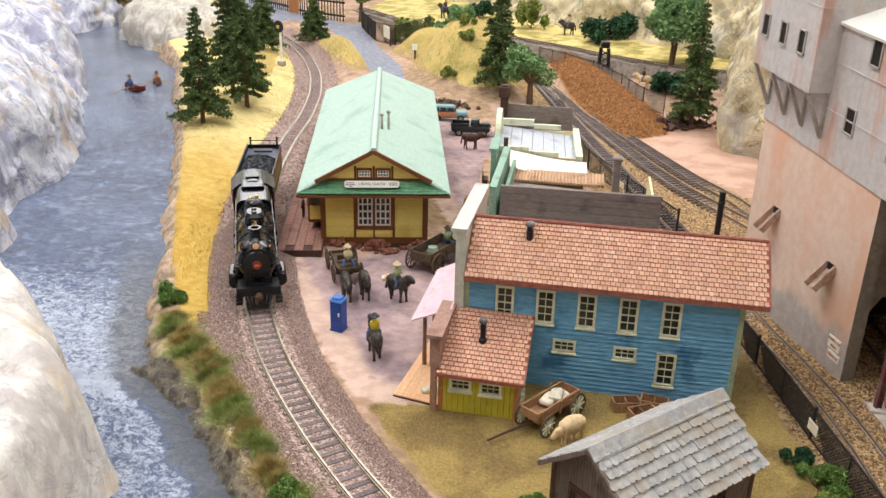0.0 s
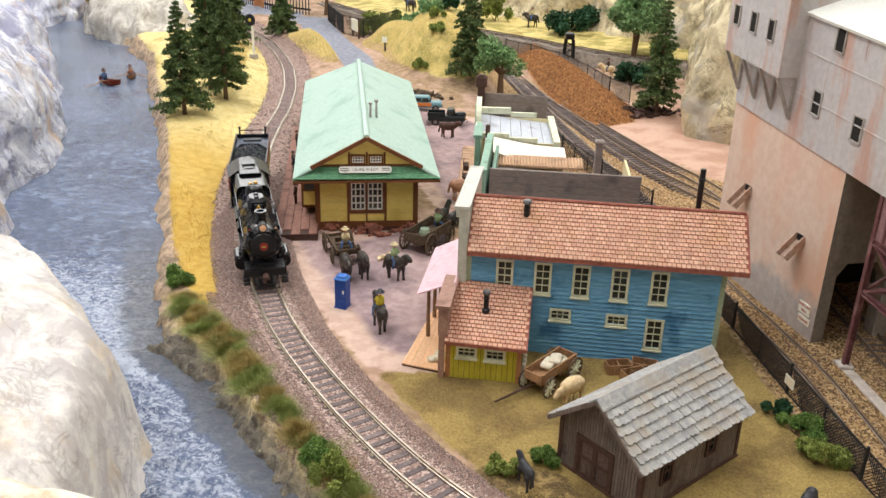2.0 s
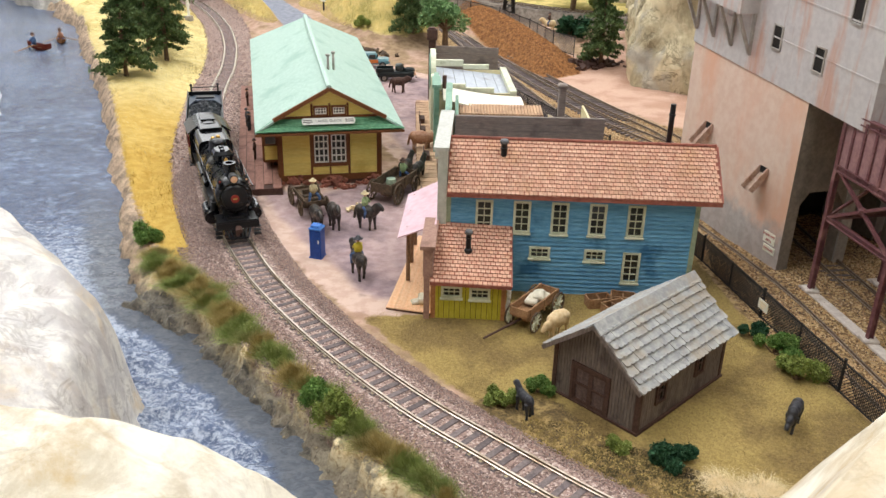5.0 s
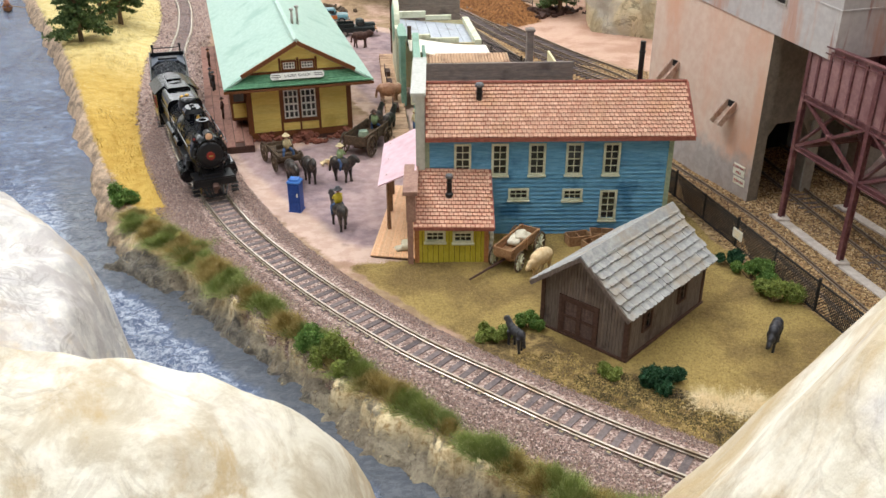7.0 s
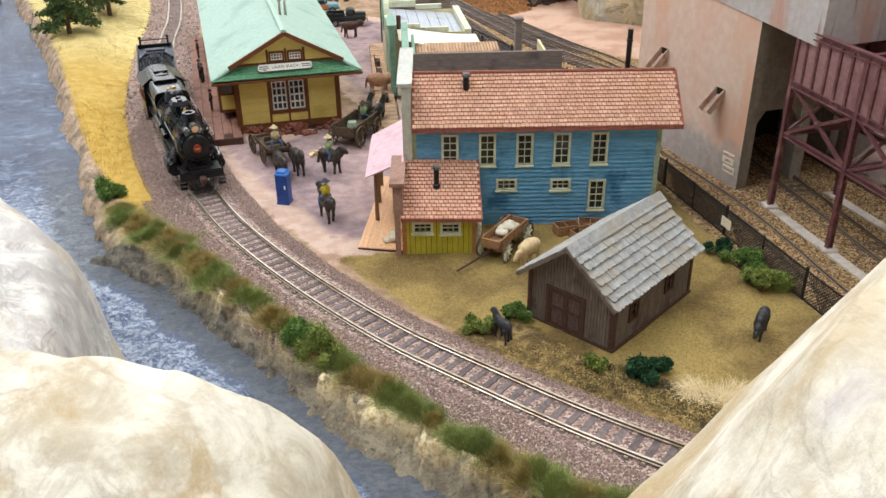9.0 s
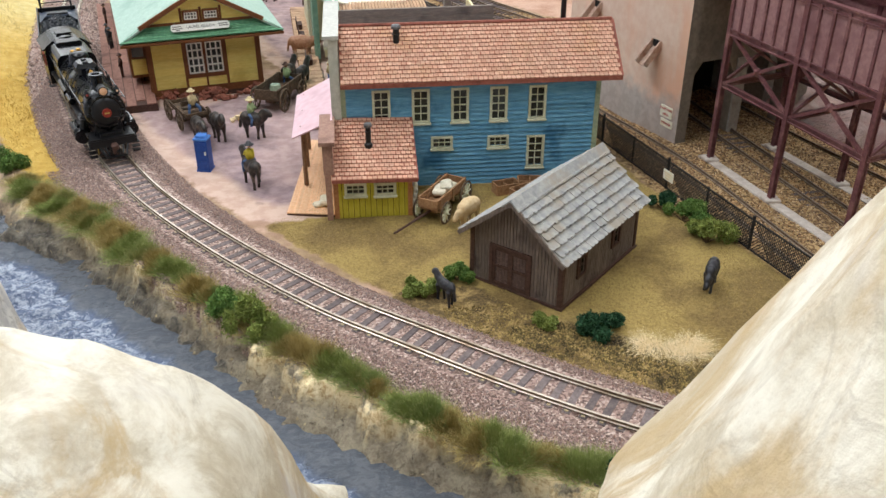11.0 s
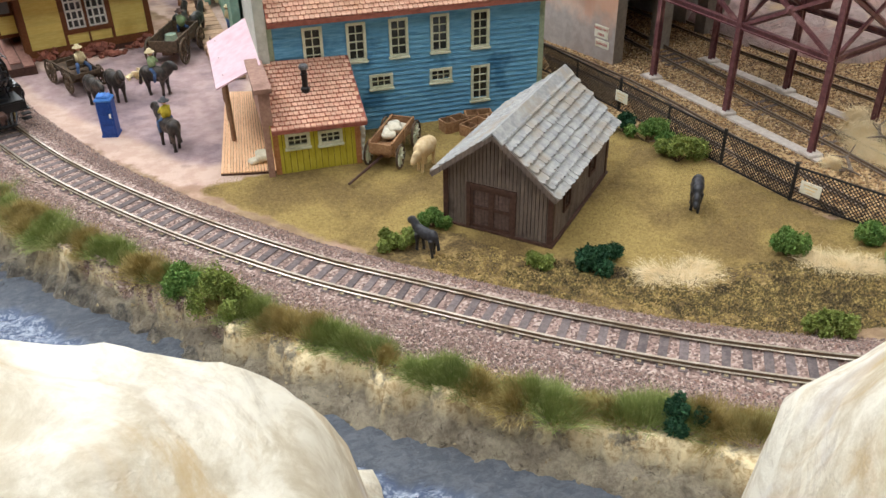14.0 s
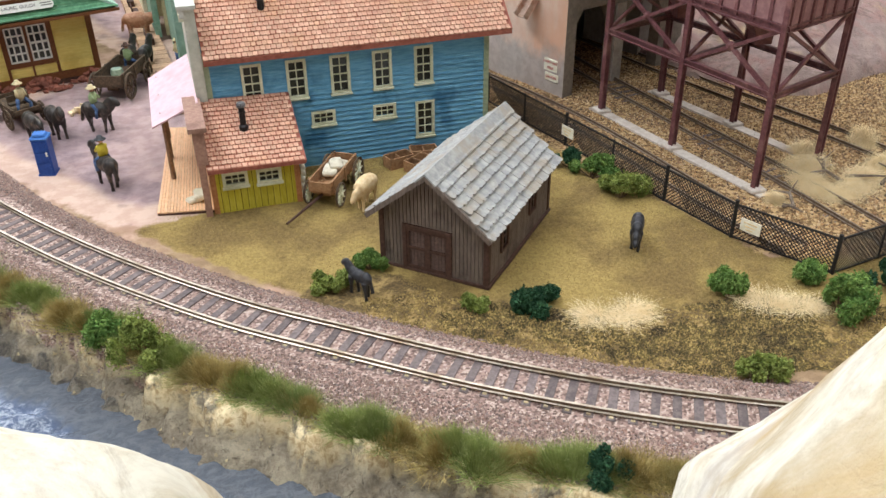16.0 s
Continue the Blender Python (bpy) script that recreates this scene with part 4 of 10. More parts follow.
    f = n.ramp(n.math("ADD", n.math("ADD", n.math("MULTIPLY", rip, 0.8), n.math("MULTIPLY", fine, 0.45)), n.math("MULTIPLY", w, 0.29)), 0.85, 1.02)
    col = n.mix(n.math("MULTIPLY", n.math("MULTIPLY", f, n.ramp(w, 0.02, 0.45)), 0.84), col, srgb(194, 203, 219))
    # Pale drifts and white flecks painted in for reflections and sparkle.
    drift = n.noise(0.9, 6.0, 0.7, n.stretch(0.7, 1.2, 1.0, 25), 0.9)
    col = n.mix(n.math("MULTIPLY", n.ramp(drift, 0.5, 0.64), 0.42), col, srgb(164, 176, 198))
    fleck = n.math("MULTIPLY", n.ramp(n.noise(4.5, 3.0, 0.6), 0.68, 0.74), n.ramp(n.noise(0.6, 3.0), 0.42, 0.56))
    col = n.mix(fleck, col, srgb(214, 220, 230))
    col = n.mix(sh, col, n.mix(n.ramp(rip, 0.4, 0.62), srgb(84, 88, 94), srgb(106, 110, 116)))
    n.bump(n.math("ADD", n.math("ADD", rip, cross), n.math("MULTIPLY", fine, 0.8)), 0.65, 0.22)
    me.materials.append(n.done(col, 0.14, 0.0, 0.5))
    tagged(new("water", me), "grey-blue resin river with white rapids", kind="structure")


river()


# ---- tracks ----
M["spike"] = paint("tan_rail_spike", srgb(176, 158, 124), srgb(206, 190, 156), 5.0, srgb(140, 118, 90), 0.5, 0.6, 0.2, vary=0.2)


def tie_mesh(w, ln, gauge=0.0):
    bm = bmesh.new()
    bevel_box(bm, -w / 2, -ln / 2, -0.1, w / 2, ln / 2, 0.1, 0.03)
    if gauge:
        for y in (gauge / 2 + 0.17, -gauge / 2 - 0.17):
            box(bm, -0.08, y - 0.05, 0.09, 0.08, y + 0.05, 0.14, None, 1)
    return mesh_of(bm, "tie", [M["tie"], M["spike"]])


TIE = tie_mesh(0.36, 2.3, 1.68)
TIE_DARK = tie_mesh(0.3, 2.4)


def track(name, pts, label, z=RAIL_Z, gauge=1.68, tie_step=0.78, tie=None, zs=None, head="rail"):
    root = thing(name, label=label, category="railway track", kind="structure")
    line = spline([(p[0], p[1], z if len(p) < 3 else p[2]) for p in pts], 0.7)
    prof = [(-0.1, -0.21), (0.1, -0.21), (0.1, -0.17), (0.035, -0.14), (0.035, -0.06), (0.055, -0.04), (0.055, 0), (-0.055, 0), (-0.055, -0.04), (-0.035, -0.06), (-0.035, -0.14), (-0.1, -0.17)]
    for s in (-1, 1):
        off = []
        for i, p in enumerate(line):
            d = (line[min(i + 1, len(line) - 1)] - line[max(i - 1, 0)]).normalized()
            off.append(p + Vector((d.y, -d.x, 0)) * s * gauge / 2)
        bm = bmesh.new()
        sweep(bm, off, prof)
        bm.normal_update()
        for fc in bm.faces:
            fc.material_index = 0 if abs(fc.normal.z) > 0.9 else 1
        part("rail", bm, [M[head], M["rail_side"]], root)
    rnd = random.Random(len(pts))
    ln = spline([(p[0], p[1], z if len(p) < 3 else p[2]) for p in pts], tie_step)
    for a, b in zip(ln[:-1], ln[1:]):
        d = b - a
        ang = math.atan2(d.y, d.x) + rnd.uniform(-0.03, 0.03)
        piece("tie", tie or TIE, root, a.x, a.y, a.z - (0.39 if tie else 0.355), Matrix.Rotation(ang, 4, "Z"))
    return root


track("main_track", MAIN, "curved single track with worn rails on grey sleepers")
YARD_Z = 1.1
track("siding_track", [(19.5, 33), (18.2, 40), (16.6, 50), (14.6, 57.5), (12.7, 63.5), (10.3, 74), (7, 86), (3.2, 98), (-1, 112), (-5.5, 128), (-10, 144), (-14, 156)], "dark narrow siding beside a black fence", YARD_Z, 1.6, 0.8, TIE_DARK, head="rail_dark")
track("back_track", [(20, 76), (14.4, 86), (9.0, 95.5), (3.8, 108), (-0.8, 120.5), (-4.5, 131), (-8.5, 143), (-12, 153)], "dark track joining a siding at a switch", YARD_Z, 1.6, 0.8, TIE_DARK, head="rail_dark")
track("loader_track", [(24.9, 30), (24.0, 40), (22.8, 49), (21.3, 60), (19.4, 75), (15.4, 89.5), (10.2, 100), (3.4, 115.5), (-2, 127.5)], "rusty track under a loading bin", YARD_Z + 0.03, 1.6, 0.8, TIE_DARK, head="rail_dark")
track("loader_track_outer", [(33.5, 32), (31.2, 43), (29, 51), (26.4, 61), (23, 78)], "rusty track behind a loading bin", YARD_Z, 1.6, 0.8, TIE_DARK, head="rail_dark")

# ---- building parts ----
def cells(length, height, holes):
    us = sorted({0, length, *[h[0] for h in holes], *[h[2] for h in holes]})
    vs = sorted({0, height, *[h[1] for h in holes], *[h[3] for h in holes]})
    for u0, u1 in zip(us[:-1], us[1:]):
        for v0, v1 in zip(vs[:-1], vs[1:]):
            cu, cv = (u0 + u1) / 2, (v0 + v1) / 2
            if not any(h[0] < cu < h[2] and h[1] < cv < h[3] for h in holes):
                yield u0, v0, u1, v1


def wall_at(x, y, z, rz):
    return pose(x * CM, y * CM, z * CM, 0, 0, rz)


def panel_wall(parent, at, length, height, holes, material, thick=0.25, name="wall", label=""):
    bm = bmesh.new()
    for u0, v0, u1, v1 in cells(length, height, holes):
        box(bm, u0, 0, v0, u1, thick, v1)
    bmesh.ops.remove_doubles(bm, verts=bm.verts[:], dist=0.001)
    return part(name, bm, material, parent, label, at=at)


def clap_rows(parent, at, length, height, holes, bh, material, name="clapboard", proud=0.13):
    """One lapped board a row, cut round the openings."""
    rows = int(round(height / bh))
    bh = height / rows
    for k in range(rows):
        v0, v1 = k * bh, (k + 1) * bh
        cuts = sorted((h[0], h[2]) for h in holes if h[1] < v1 - 0.45 * bh and h[3] > v0 + 0.45 * bh)
        u, segs = 0.0, []
        for a, b in cuts:
            if a > u:
                segs.append((u, a))
            u = max(u, b)
        if u < length:
            segs.append((u, length))
        for a, b in segs:
            bm = bmesh.new()
            prism_pts = [(-proud, v0), (-0.02, v1), (0.0, v1), (0.0, v0)]
            va = [bm.verts.new((a, y, z)) for y, z in prism_pts]
            vb = [bm.verts.new((b, y, z)) for y, z in prism_pts]
            bm.faces.new(va[::-1])
            bm.faces.new(vb)
            for i in range(4):
                bm.faces.new((va[i], va[(i + 1) % 4], vb[(i + 1) % 4], vb[i]))
            part(name, bm, material, parent, at=at)


def board_columns(parent, at, length, height, holes, bw, material, name="board", top=None):
    """Upright boards with narrow gaps; top(u) may give a sloping upper end."""
    n = int(round(length / bw))
    bw = length / n
    for k in range(n):
        cuts = [k * bw + 0.015] + sorted(e for h in holes for e in (h[0], h[2]) if k * bw + 0.03 < e < (k + 1) * bw - 0.03) + [(k + 1) * bw - 0.015]
        pieces = []
        for a, b in zip(cuts[:-1], cuts[1:]):
            v = 0.0
            for h in sorted(holes, key=lambda q: q[1]):
                if h[0] < b - 0.01 and h[2] > a + 0.01:
                    if h[1] > v:
                        pieces.append((a, b, v, h[1], h[1]))
                    v = h[3]
            pieces.append((a, b, v, top(a) if top else height, top(b) if top else height))
        for a, b, v0, va, vb in pieces:
            if max(va, vb) <= v0:
                continue
            bm = bmesh.new()
            vs = [bm.verts.new(p) for p in ((a, -0.07, v0), (b, -0.07, v0), (b, -0.07, vb), (a, -0.07, va), (a, 0, v0), (b, 0, v0), (b, 0, vb), (a, 0, va))]
            for q in ((0, 1, 2, 3), (7, 6, 5, 4), (0, 4, 5, 1), (1, 5, 6, 2), (2, 6, 7, 3), (3, 7, 4, 0)):
                bm.faces.new([vs[i] for i in q])
            part(name, bm, material, parent, at=at)


def window(parent, at, u0, v0, u1, v1, cols, rows, trim, sash=None, name="window", fw=0.16, sill=True, bars=0.055):
    """A framed opening with a sash, its bars and a pane behind them."""
    sash = sash or trim
    bm = bmesh.new()
    box(bm, u0 - fw, -0.17, v0 - fw, u0, 0.1, v1 + fw)
    box(bm, u1, -0.17, v0 - fw, u1 + fw, 0.1, v1 + fw)
    box(bm, u0, -0.165, v1, u1, 0.1, v1 + fw)
    box(bm, u0, -0.165, v0 - fw, u1, 0.1, v0)
    w = part(name, bm, trim, parent, at=at)
    if sill:
        bm = bmesh.new()
        bevel_box(bm, u0 - fw - 0.06, -0.27, v0 - fw - 0.09, u1 + fw + 0.06, -0.02, v0 - fw + 0.03, 0.025)
        part("window_sill", bm, trim, w)
    for i in range(1, cols):
        u = lerp(u0, u1, i / cols)
        bm = bmesh.new()
        box(bm, u - bars / 2, -0.06, v0, u + bars / 2, 0.0, v1)
        part("sash_bar", bm, sash, w)
    for j in range(1, rows):
        v = lerp(v0, v1, j / rows)
        e = bars * (1.35 if rows >= 4 and j == rows // 2 else 1)
        bm = bmesh.new()
        box(bm, u0, -0.063, v - e / 2, u1, 0.003, v + e / 2)
        part("sash_bar", bm, sash, w)
    if sash is not trim:
        bm = bmesh.new()
        for b in ((u0, v0, u0 + bars, v1), (u1 - bars, v0, u1, v1), (u0 + bars, v0, u1 - bars, v0 + bars), (u0 + bars, v1 - bars, u1 - bars, v1)):
            box(bm, b[0], -0.075, b[1], b[2], 0.008, b[3])
        part("sash", bm, sash, w)
    bm = bmesh.new()
    box(bm, u0, 0.02, v0, u1, 0.05, v1)
    part("pane", bm, M["pane"], w)
    return w


def shingle_mesh(name, w, h, t, material, sag=0.0, corner=0.14):
    bm = bmesh.new()
    c = min(w, h) * corner
    out = [(-w / 2 + c, 0), (w / 2 - c, 0), (w / 2, c), (w / 2, h), (-w / 2, h), (-w / 2, c)]
    lo = [bm.verts.new((x, y, 0.0)) for x, y in out]
    hi = [bm.verts.new((x, y, lerp(t, t * 0.35, y / h) + (sag if 2 < i < 5 else 0))) for i, (x, y) in enumerate(out)]
    bm.faces.new(hi)
    bm.faces.new(lo[::-1])
    for i in range(6):
        bm.faces.new((lo[i], lo[(i + 1) % 6], hi[(i + 1) % 6], hi[i]))
    return mesh_of(bm, name, material)


def shingle_roof(parent, m, width, length, cw, ch, mesh, rest_material=None, limit=300, jitter=0.02, seed=1, name="shingle", skip=None):
    """m: frame with x along the eave, y up the slope, z out of it (metres). Rows run from the eave up."""
    rnd = random.Random(seed)
    rows, cols = int(round(length / ch)), int(round(width / cw))
    rw, rl = width / cols, length / rows
    made, extra = 0, bmesh.new()
    for r in range(rows):
        for c in range(cols + 1):
            x = (c + (0.0 if r % 2 else 0.5)) * rw
            if x > width - rw * 0.2 or x < rw * 0.2:
                continue
            y = r * rl + rnd.uniform(-jitter, jitter)
            x += rnd.uniform(-jitter, jitter)
            lift = Matrix.Translation((x * CM, y * CM, 0)) @ Matrix.Rotation(rnd.uniform(-0.025, 0.025), 4, "Z") @ Matrix.Rotation(-0.10 + rnd.uniform(-0.02, 0.02), 4, "X")
            if skip and skip(x, y):
                continue
            if made < limit:
                piece(name, mesh, parent, 0, 0, 0, m @ lift)
                made += 1
            else:
                full = m @ lift
                base = [extra.verts.new((full @ v.co) * 100) for v in mesh.vertices]
                for p in mesh.polygons:
                    extra.faces.new([base[i] for i in p.vertices])
    if len(extra.verts) and rest_material:
        ob = part("upper_" + name + "s", extra, rest_material, parent)
        ob["kind"] = "stuff"
    else:
        extra.free()


def slope_frame(a, b, c):
    """Frame with origin a, x towards b, y towards c (cm points), z out."""
    a, b, c = Vector(a), Vector(b), Vector(c)
    x = (b - a).normalized()
    y = (c - a)
    y = (y - x * y.dot(x)).normalized()
    z = x.cross(y)
    m = Matrix((x, y, z)).transposed().to_4x4()
    m.translation = a * CM
    return m


def slab(bm, quad, t, mi=0):
    """A thin plate below a (convex) polygon of points."""
    q = [Vector(p) for p in quad]
    n = (q[1] - q[0]).cross(q[2] - q[0]).normalized() * t
    a = [bm.verts.new(p) for p in q]
    b = [bm.verts.new(p - n) for p in q]
    bm.faces.new(a).material_index = mi
    bm.faces.new(b[::-1]).material_index = mi
    for i in range(len(q)):
        j = (i + 1) % len(q)
        bm.faces.new((a[j], a[i], b[i], b[j])).material_index = mi


def bar_text(parent, name, at, rows, material, width):
    """Lines of lettering too small to read, as plain bars."""
    bm = bmesh.new()
    for u0, u1, v0, v1 in rows:
        box(bm, u0, -0.015, v0, u1, 0.0, v1)
    return part(name, bm, material, parent, at=at)


def smoke_pipe(parent, x, y, z, h, r, cap=True, m=None):
    bm = bmesh.new()
    prof = [(r * 1.55, 0), (r * 1.55, 0.25), (r, 0.35), (r, h * 0.75), (r * 1.25, h * 0.76), (r * 1.25, h * 0.8), (r, h * 0.81), (r, h)]
    lathe(bm, prof, 12)
    p = part("stovepipe", bm, M["black_matt"], parent, at=pose(x * CM, y * CM, z * CM))
    if cap:
        bm = bmesh.new()
        lathe(bm, [(r * 0.7, h), (r * 1.5, h + 0.02), (r * 1.55, h + 0.16), (r * 1.2, h + 0.26), (0.03, h + 0.3)], 12)
        part("pipe_cap", bm, M["cap_grey"], p, "grey flat hood")
    return p


RED_SHINGLE = shingle_mesh("shingle", 0.255, 0.33, 0.06, M["shingle_red"], 0.0, 0.2)
SLATE = shingle_mesh("slate", 0.375, 0.62, 0.13, M["slate"], 0.0, 0.22)


def hotel():
    x0, x1, y0, y1, z0 = -6.75, 9.75, 51.15, 58.5, 0.55
    root = thing("hotel_building", x0, y0, z0, 0, "blue clapboard two-storey hotel with red shingle roof", "building")
    W, D, H = x1 - x0, y1 - y0, 7.6
    wins = []
    for cx in (2.4, 4.93, 7.46, 9.98, 12.52):
        wins.append((cx - 0.42, 4.62, cx + 0.42, 6.62, 2, 4))
    wins += [(5.72, 2.78, 6.84, 3.36, 3, 2), (9.46, 2.72, 10.56, 3.3, 3, 2), (12.1, 1.2, 12.98, 3.2, 2, 4)]
    holes = [w[:4] for w in wins]
    at = wall_at(0, 0, 0, 0)
    panel_wall(root, at, W, H, holes, M["inside_shade"], 0.2, "wall")
    clap_rows(root, at, W, H, [(a - 0.12, b - 0.04, c + 0.12, d + 0.04) for a, b, c, d in holes], 0.305, M["clap_blue"])
    for a, b, c, d, nc, nr in wins:
        window(root, at, a, b, c, d, nc, nr, M["trim_cream"], M["trim_cream"])
    for name, a, ln in (("wall", wall_at(W, 0, 0, 90), D), ("wall", wall_at(W, D, 0, 180), W)):
        panel_wall(root, a, ln, H, [], M["clap_blue"], 0.2, name)
    for u in (0.0, W):
        bm = bmesh.new()
        box(bm, u - 0.16, -0.14, -0.1, u + 0.16, 0.2, H)
        part("corner_board", bm, M["corner_grey"], root)
    bm = bmesh.new()
    box(bm, -0.2, -0.12, -0.35, W + 0.1, D, 0.02)
    part("footing", bm, M["dark_wood"], root)
    # gable ends and roof
    ez, rz, ov = 7.45, 10.2, 0.72
    ry = 2.6
    bm = bmesh.new()
    prism(bm, [(0, H), (D, H), (ry, rz - 0.3)], W - 0.2, W, Matrix(((0, 1, 0, 0), (1, 0, 0, 0), (0, 0, 1, 0), (0, 0, 0, 1))))
    part("gable", bm, M["clap_blue"], root)
    bm = bmesh.new()
    slab(bm, [(-0.1, -ov, ez), (W + 1.3, -ov, ez), (W + 1.3, ry, rz), (-0.1, ry, rz)], 0.2)
    slab(bm, [(W + 1.3, D + 0.8, ez - 0.2), (-0.1, D + 0.8, ez - 0.2), (-0.1, ry, rz), (W + 1.3, ry, rz)], 0.2)
    roof = part("roof", bm, M["roof_felt"], root, "red clay shingle roof")
    bm = bmesh.new()
    box(bm, -0.12, -ov - 0.1, ez - 0.3, W + 1.36, -ov + 0.12, ez - 0.02)
    beam(bm, (W + 1.33, -ov, ez - 0.1), (W + 1.33, ry, rz - 0.1), 0.14, 0.28)
    rough_up(bm, 0.03, 2.0)
    part("eave_board", bm, M["rust_trim"], roof, "rust brown eave board")
    bm = bmesh.new()
    rod(bm, (-0.1, ry, rz + 0.02), (W + 1.3, ry, rz + 0.02), 0.12, 6)
    part("ridge_cap", bm, M["rust_trim"], roof)
    m = slope_frame((-0.1, -ov - 0.05, ez), (W + 1.3, -ov - 0.05, ez), (-0.1, ry, rz))
    ln = math.hypot(ry + ov, rz - ez)
    shingle_roof(roof, m, W + 1.4, ln, 0.3, 0.315, RED_SHINGLE, M["shingle_red_stuff"], 300, 0.015, 3)
    smoke_pipe(root, 3.55, 1.6, 8.65, 1.55, 0.2)
    smoke_pipe(root, 15.0, 4.5, 9.1, 3.4, 0.19, False)
    # the false front on the street
    bm = bmesh.new()
    box(bm, -0.75, -0.35, -0.1, -0.15, D + 1.2, 10.2)
    front = part("false_front", bm, M["pale_board"], root, "pale grey false front")
    bm = bmesh.new()
    box(bm, -1.05, -0.5, 10.2, -0.05, D + 1.3, 10.4)
    box(bm, -0.95, -0.45, 9.75, -0.7, D + 1.25, 10.2)
    part("cornice", bm, M["cornice"], front, "whitish grey cornice")
    bm = bmesh.new()
    for k in range(6):
        box(bm, -1.0, 0.2 + k * 1.35, 9.4, -0.75, 0.45 + k * 1.35, 9.8)
    part("bracket", bm, M["trim_cream"], front)
    # awning and porch
    bm = bmesh.new()
    slab(bm, [(-3.35, -1.0, 4.15), (-0.75, -1.2, 5.35), (-0.75, 7.6, 5.35), (-3.35, 7.2, 4.15)], 0.09)
    part("awning", bm, M["pink_cloth"], root, "faded pink awning")
    for v in (0.4, 3.4, 6.6):
        bm = bmesh.new()
        rod(bm, (-2.75, v, 0.3), (-2.75, v, 4.4), 0.15, 8, 0.12)
        part("porch_post", bm, M["porch_post"], root)
    return root


hotel()


def porch_deck():
    root = thing("porch_deck", 0, 0, 0, 0, "orange pine board porch along the hotel front", "porch")
    bm = bmesh.new()
    p = [(-10.6, 47.55), (-7.55, 47.0), (-7.0, 58.9), (-9.4, 59.6)]
    slab(bm, [(x, y, 0.72) for x, y in p], 0.4)
    part("deck_base", bm, M["dark_wood"], root)
    n = 18
    for i in range(n):
        a, b = i / n, (i + 0.86) / n
        q = [Vector((*p[0], 0.8)).lerp(Vector((*p[1], 0.8)), a), Vector((*p[0], 0.8)).lerp(Vector((*p[1], 0.8)), b), Vector((*p[3], 0.8)).lerp(Vector((*p[2], 0.8)), b), Vector((*p[3], 0.8)).lerp(Vector((*p[2], 0.8)), a)]
        bm = bmesh.new()
        slab(bm, q, 0.075)
        part("deck_board", bm, M["porch"], root)


porch_deck()


def annex():
    x0, y0, z0 = -7.45, 46.85, 0.5
    root = thing("annex_building", x0, y0, z0, 0, "mustard lean-to kitchen with red shingle roof", "building")
    W, H = 4.55, 3.0
    holes = [(0.68, 1.76, 1.7, 2.3), (2.5, 1.7, 3.52, 2.24)]
    at = wall_at(0, 0, 0, 0)
    panel_wall(root, at, W, H, holes, M["inside_shade"], 0.15)
    board_columns(root, at, W, H, [(a - 0.1, b - 0.1, c + 0.1, d + 0.1) for a, b, c, d in holes], 0.34, M["mustard"])
    for h in holes:
        window(root, at, *h, 3, 2, M["trim_cream"], fw=0.17)
    for a, ln in ((wall_at(W, 0, 0, 90), 4.1), (wall_at(0, 4.1, 0, -90), 4.1)):
        panel_wall(root, a, ln, H, [], M["mustard"], 0.15)
    for u in (0.0, W):
        bm = bmesh.new()
        box(bm, u - 0.15, -0.13, -0.1, u + 0.15, 0.15, H)
        part("corner_board", bm, M["post_wood"], root)
    bm = bmesh.new()
    box(bm, -0.15, -0.14, -0.15, W + 0.15, -0.02, 0.06)
    part("skirting", bm, M["dark_wood"], root)
    bm = bmesh.new()
    a, b, c, d = (-0.2, -0.62, 2.95), (W + 0.45, -0.62, 2.85), (W + 0.45, 4.15, 5.0), (-0.2, 4.15, 5.15)
    slab(bm, [a, b, c, d], 0.16)
    roof = part("roof", bm, M["roof_felt"], root, "red clay shingle lean-to roof")
    bm = bmesh.new()
    beam(bm, (a[0], a[1], a[2] - 0.1), (b[0], b[1], b[2] - 0.1), 0.12, 0.22)
    beam(bm, (b[0], b[1], b[2] - 0.1), (c[0], c[1], c[2] - 0.1), 0.12, 0.2)
    part("eave_board", bm, M["rust_trim"], roof)
    shingle_roof(roof, slope_frame(a, b, d), W + 0.65, 5.2, 0.3, 0.33, RED_SHINGLE, None, 400, 0.015, 7)
    smoke_pipe(root, 2.15, 1.9, 3.95, 1.35, 0.17)
    bm = bmesh.new()
    box(bm, -0.65, -0.4, 3.2, -0.05, 4.2, 5.3)
    box(bm, -0.85, -0.55, 5.1, 0.1, 4.3, 5.35)
    box(bm, -0.6, -0.35, 0.0, -0.25, 0.0, 3.3)
    part("false_front", bm, M["front_plank"], root, "pinkish brown plank false front")
    # white cloth hanging at the corner
    bm = bmesh.new()
    for k in range(6):
        rod(bm, (W + 0.3 + 0.05 * math.sin(k), 0.1 + 0.05 * k, 2.4 - 0.42 * k), (W + 0.3 + 0.1 * math.sin(k + 1), 0.1 + 0.05 * k + 0.05, 1.95 - 0.42 * k), 0.13, 6)
    part("downpipe", bm, M["white_paint"], root, "white crooked downpipe", smooth=True)
    bm = bmesh.new()
    bevel_box(bm, -1.1, 1.1, 0.42, -0.4, 2.2, 0.75, 0.1)
    part("doorstep_sack", bm, M["sack"], root)


annex()


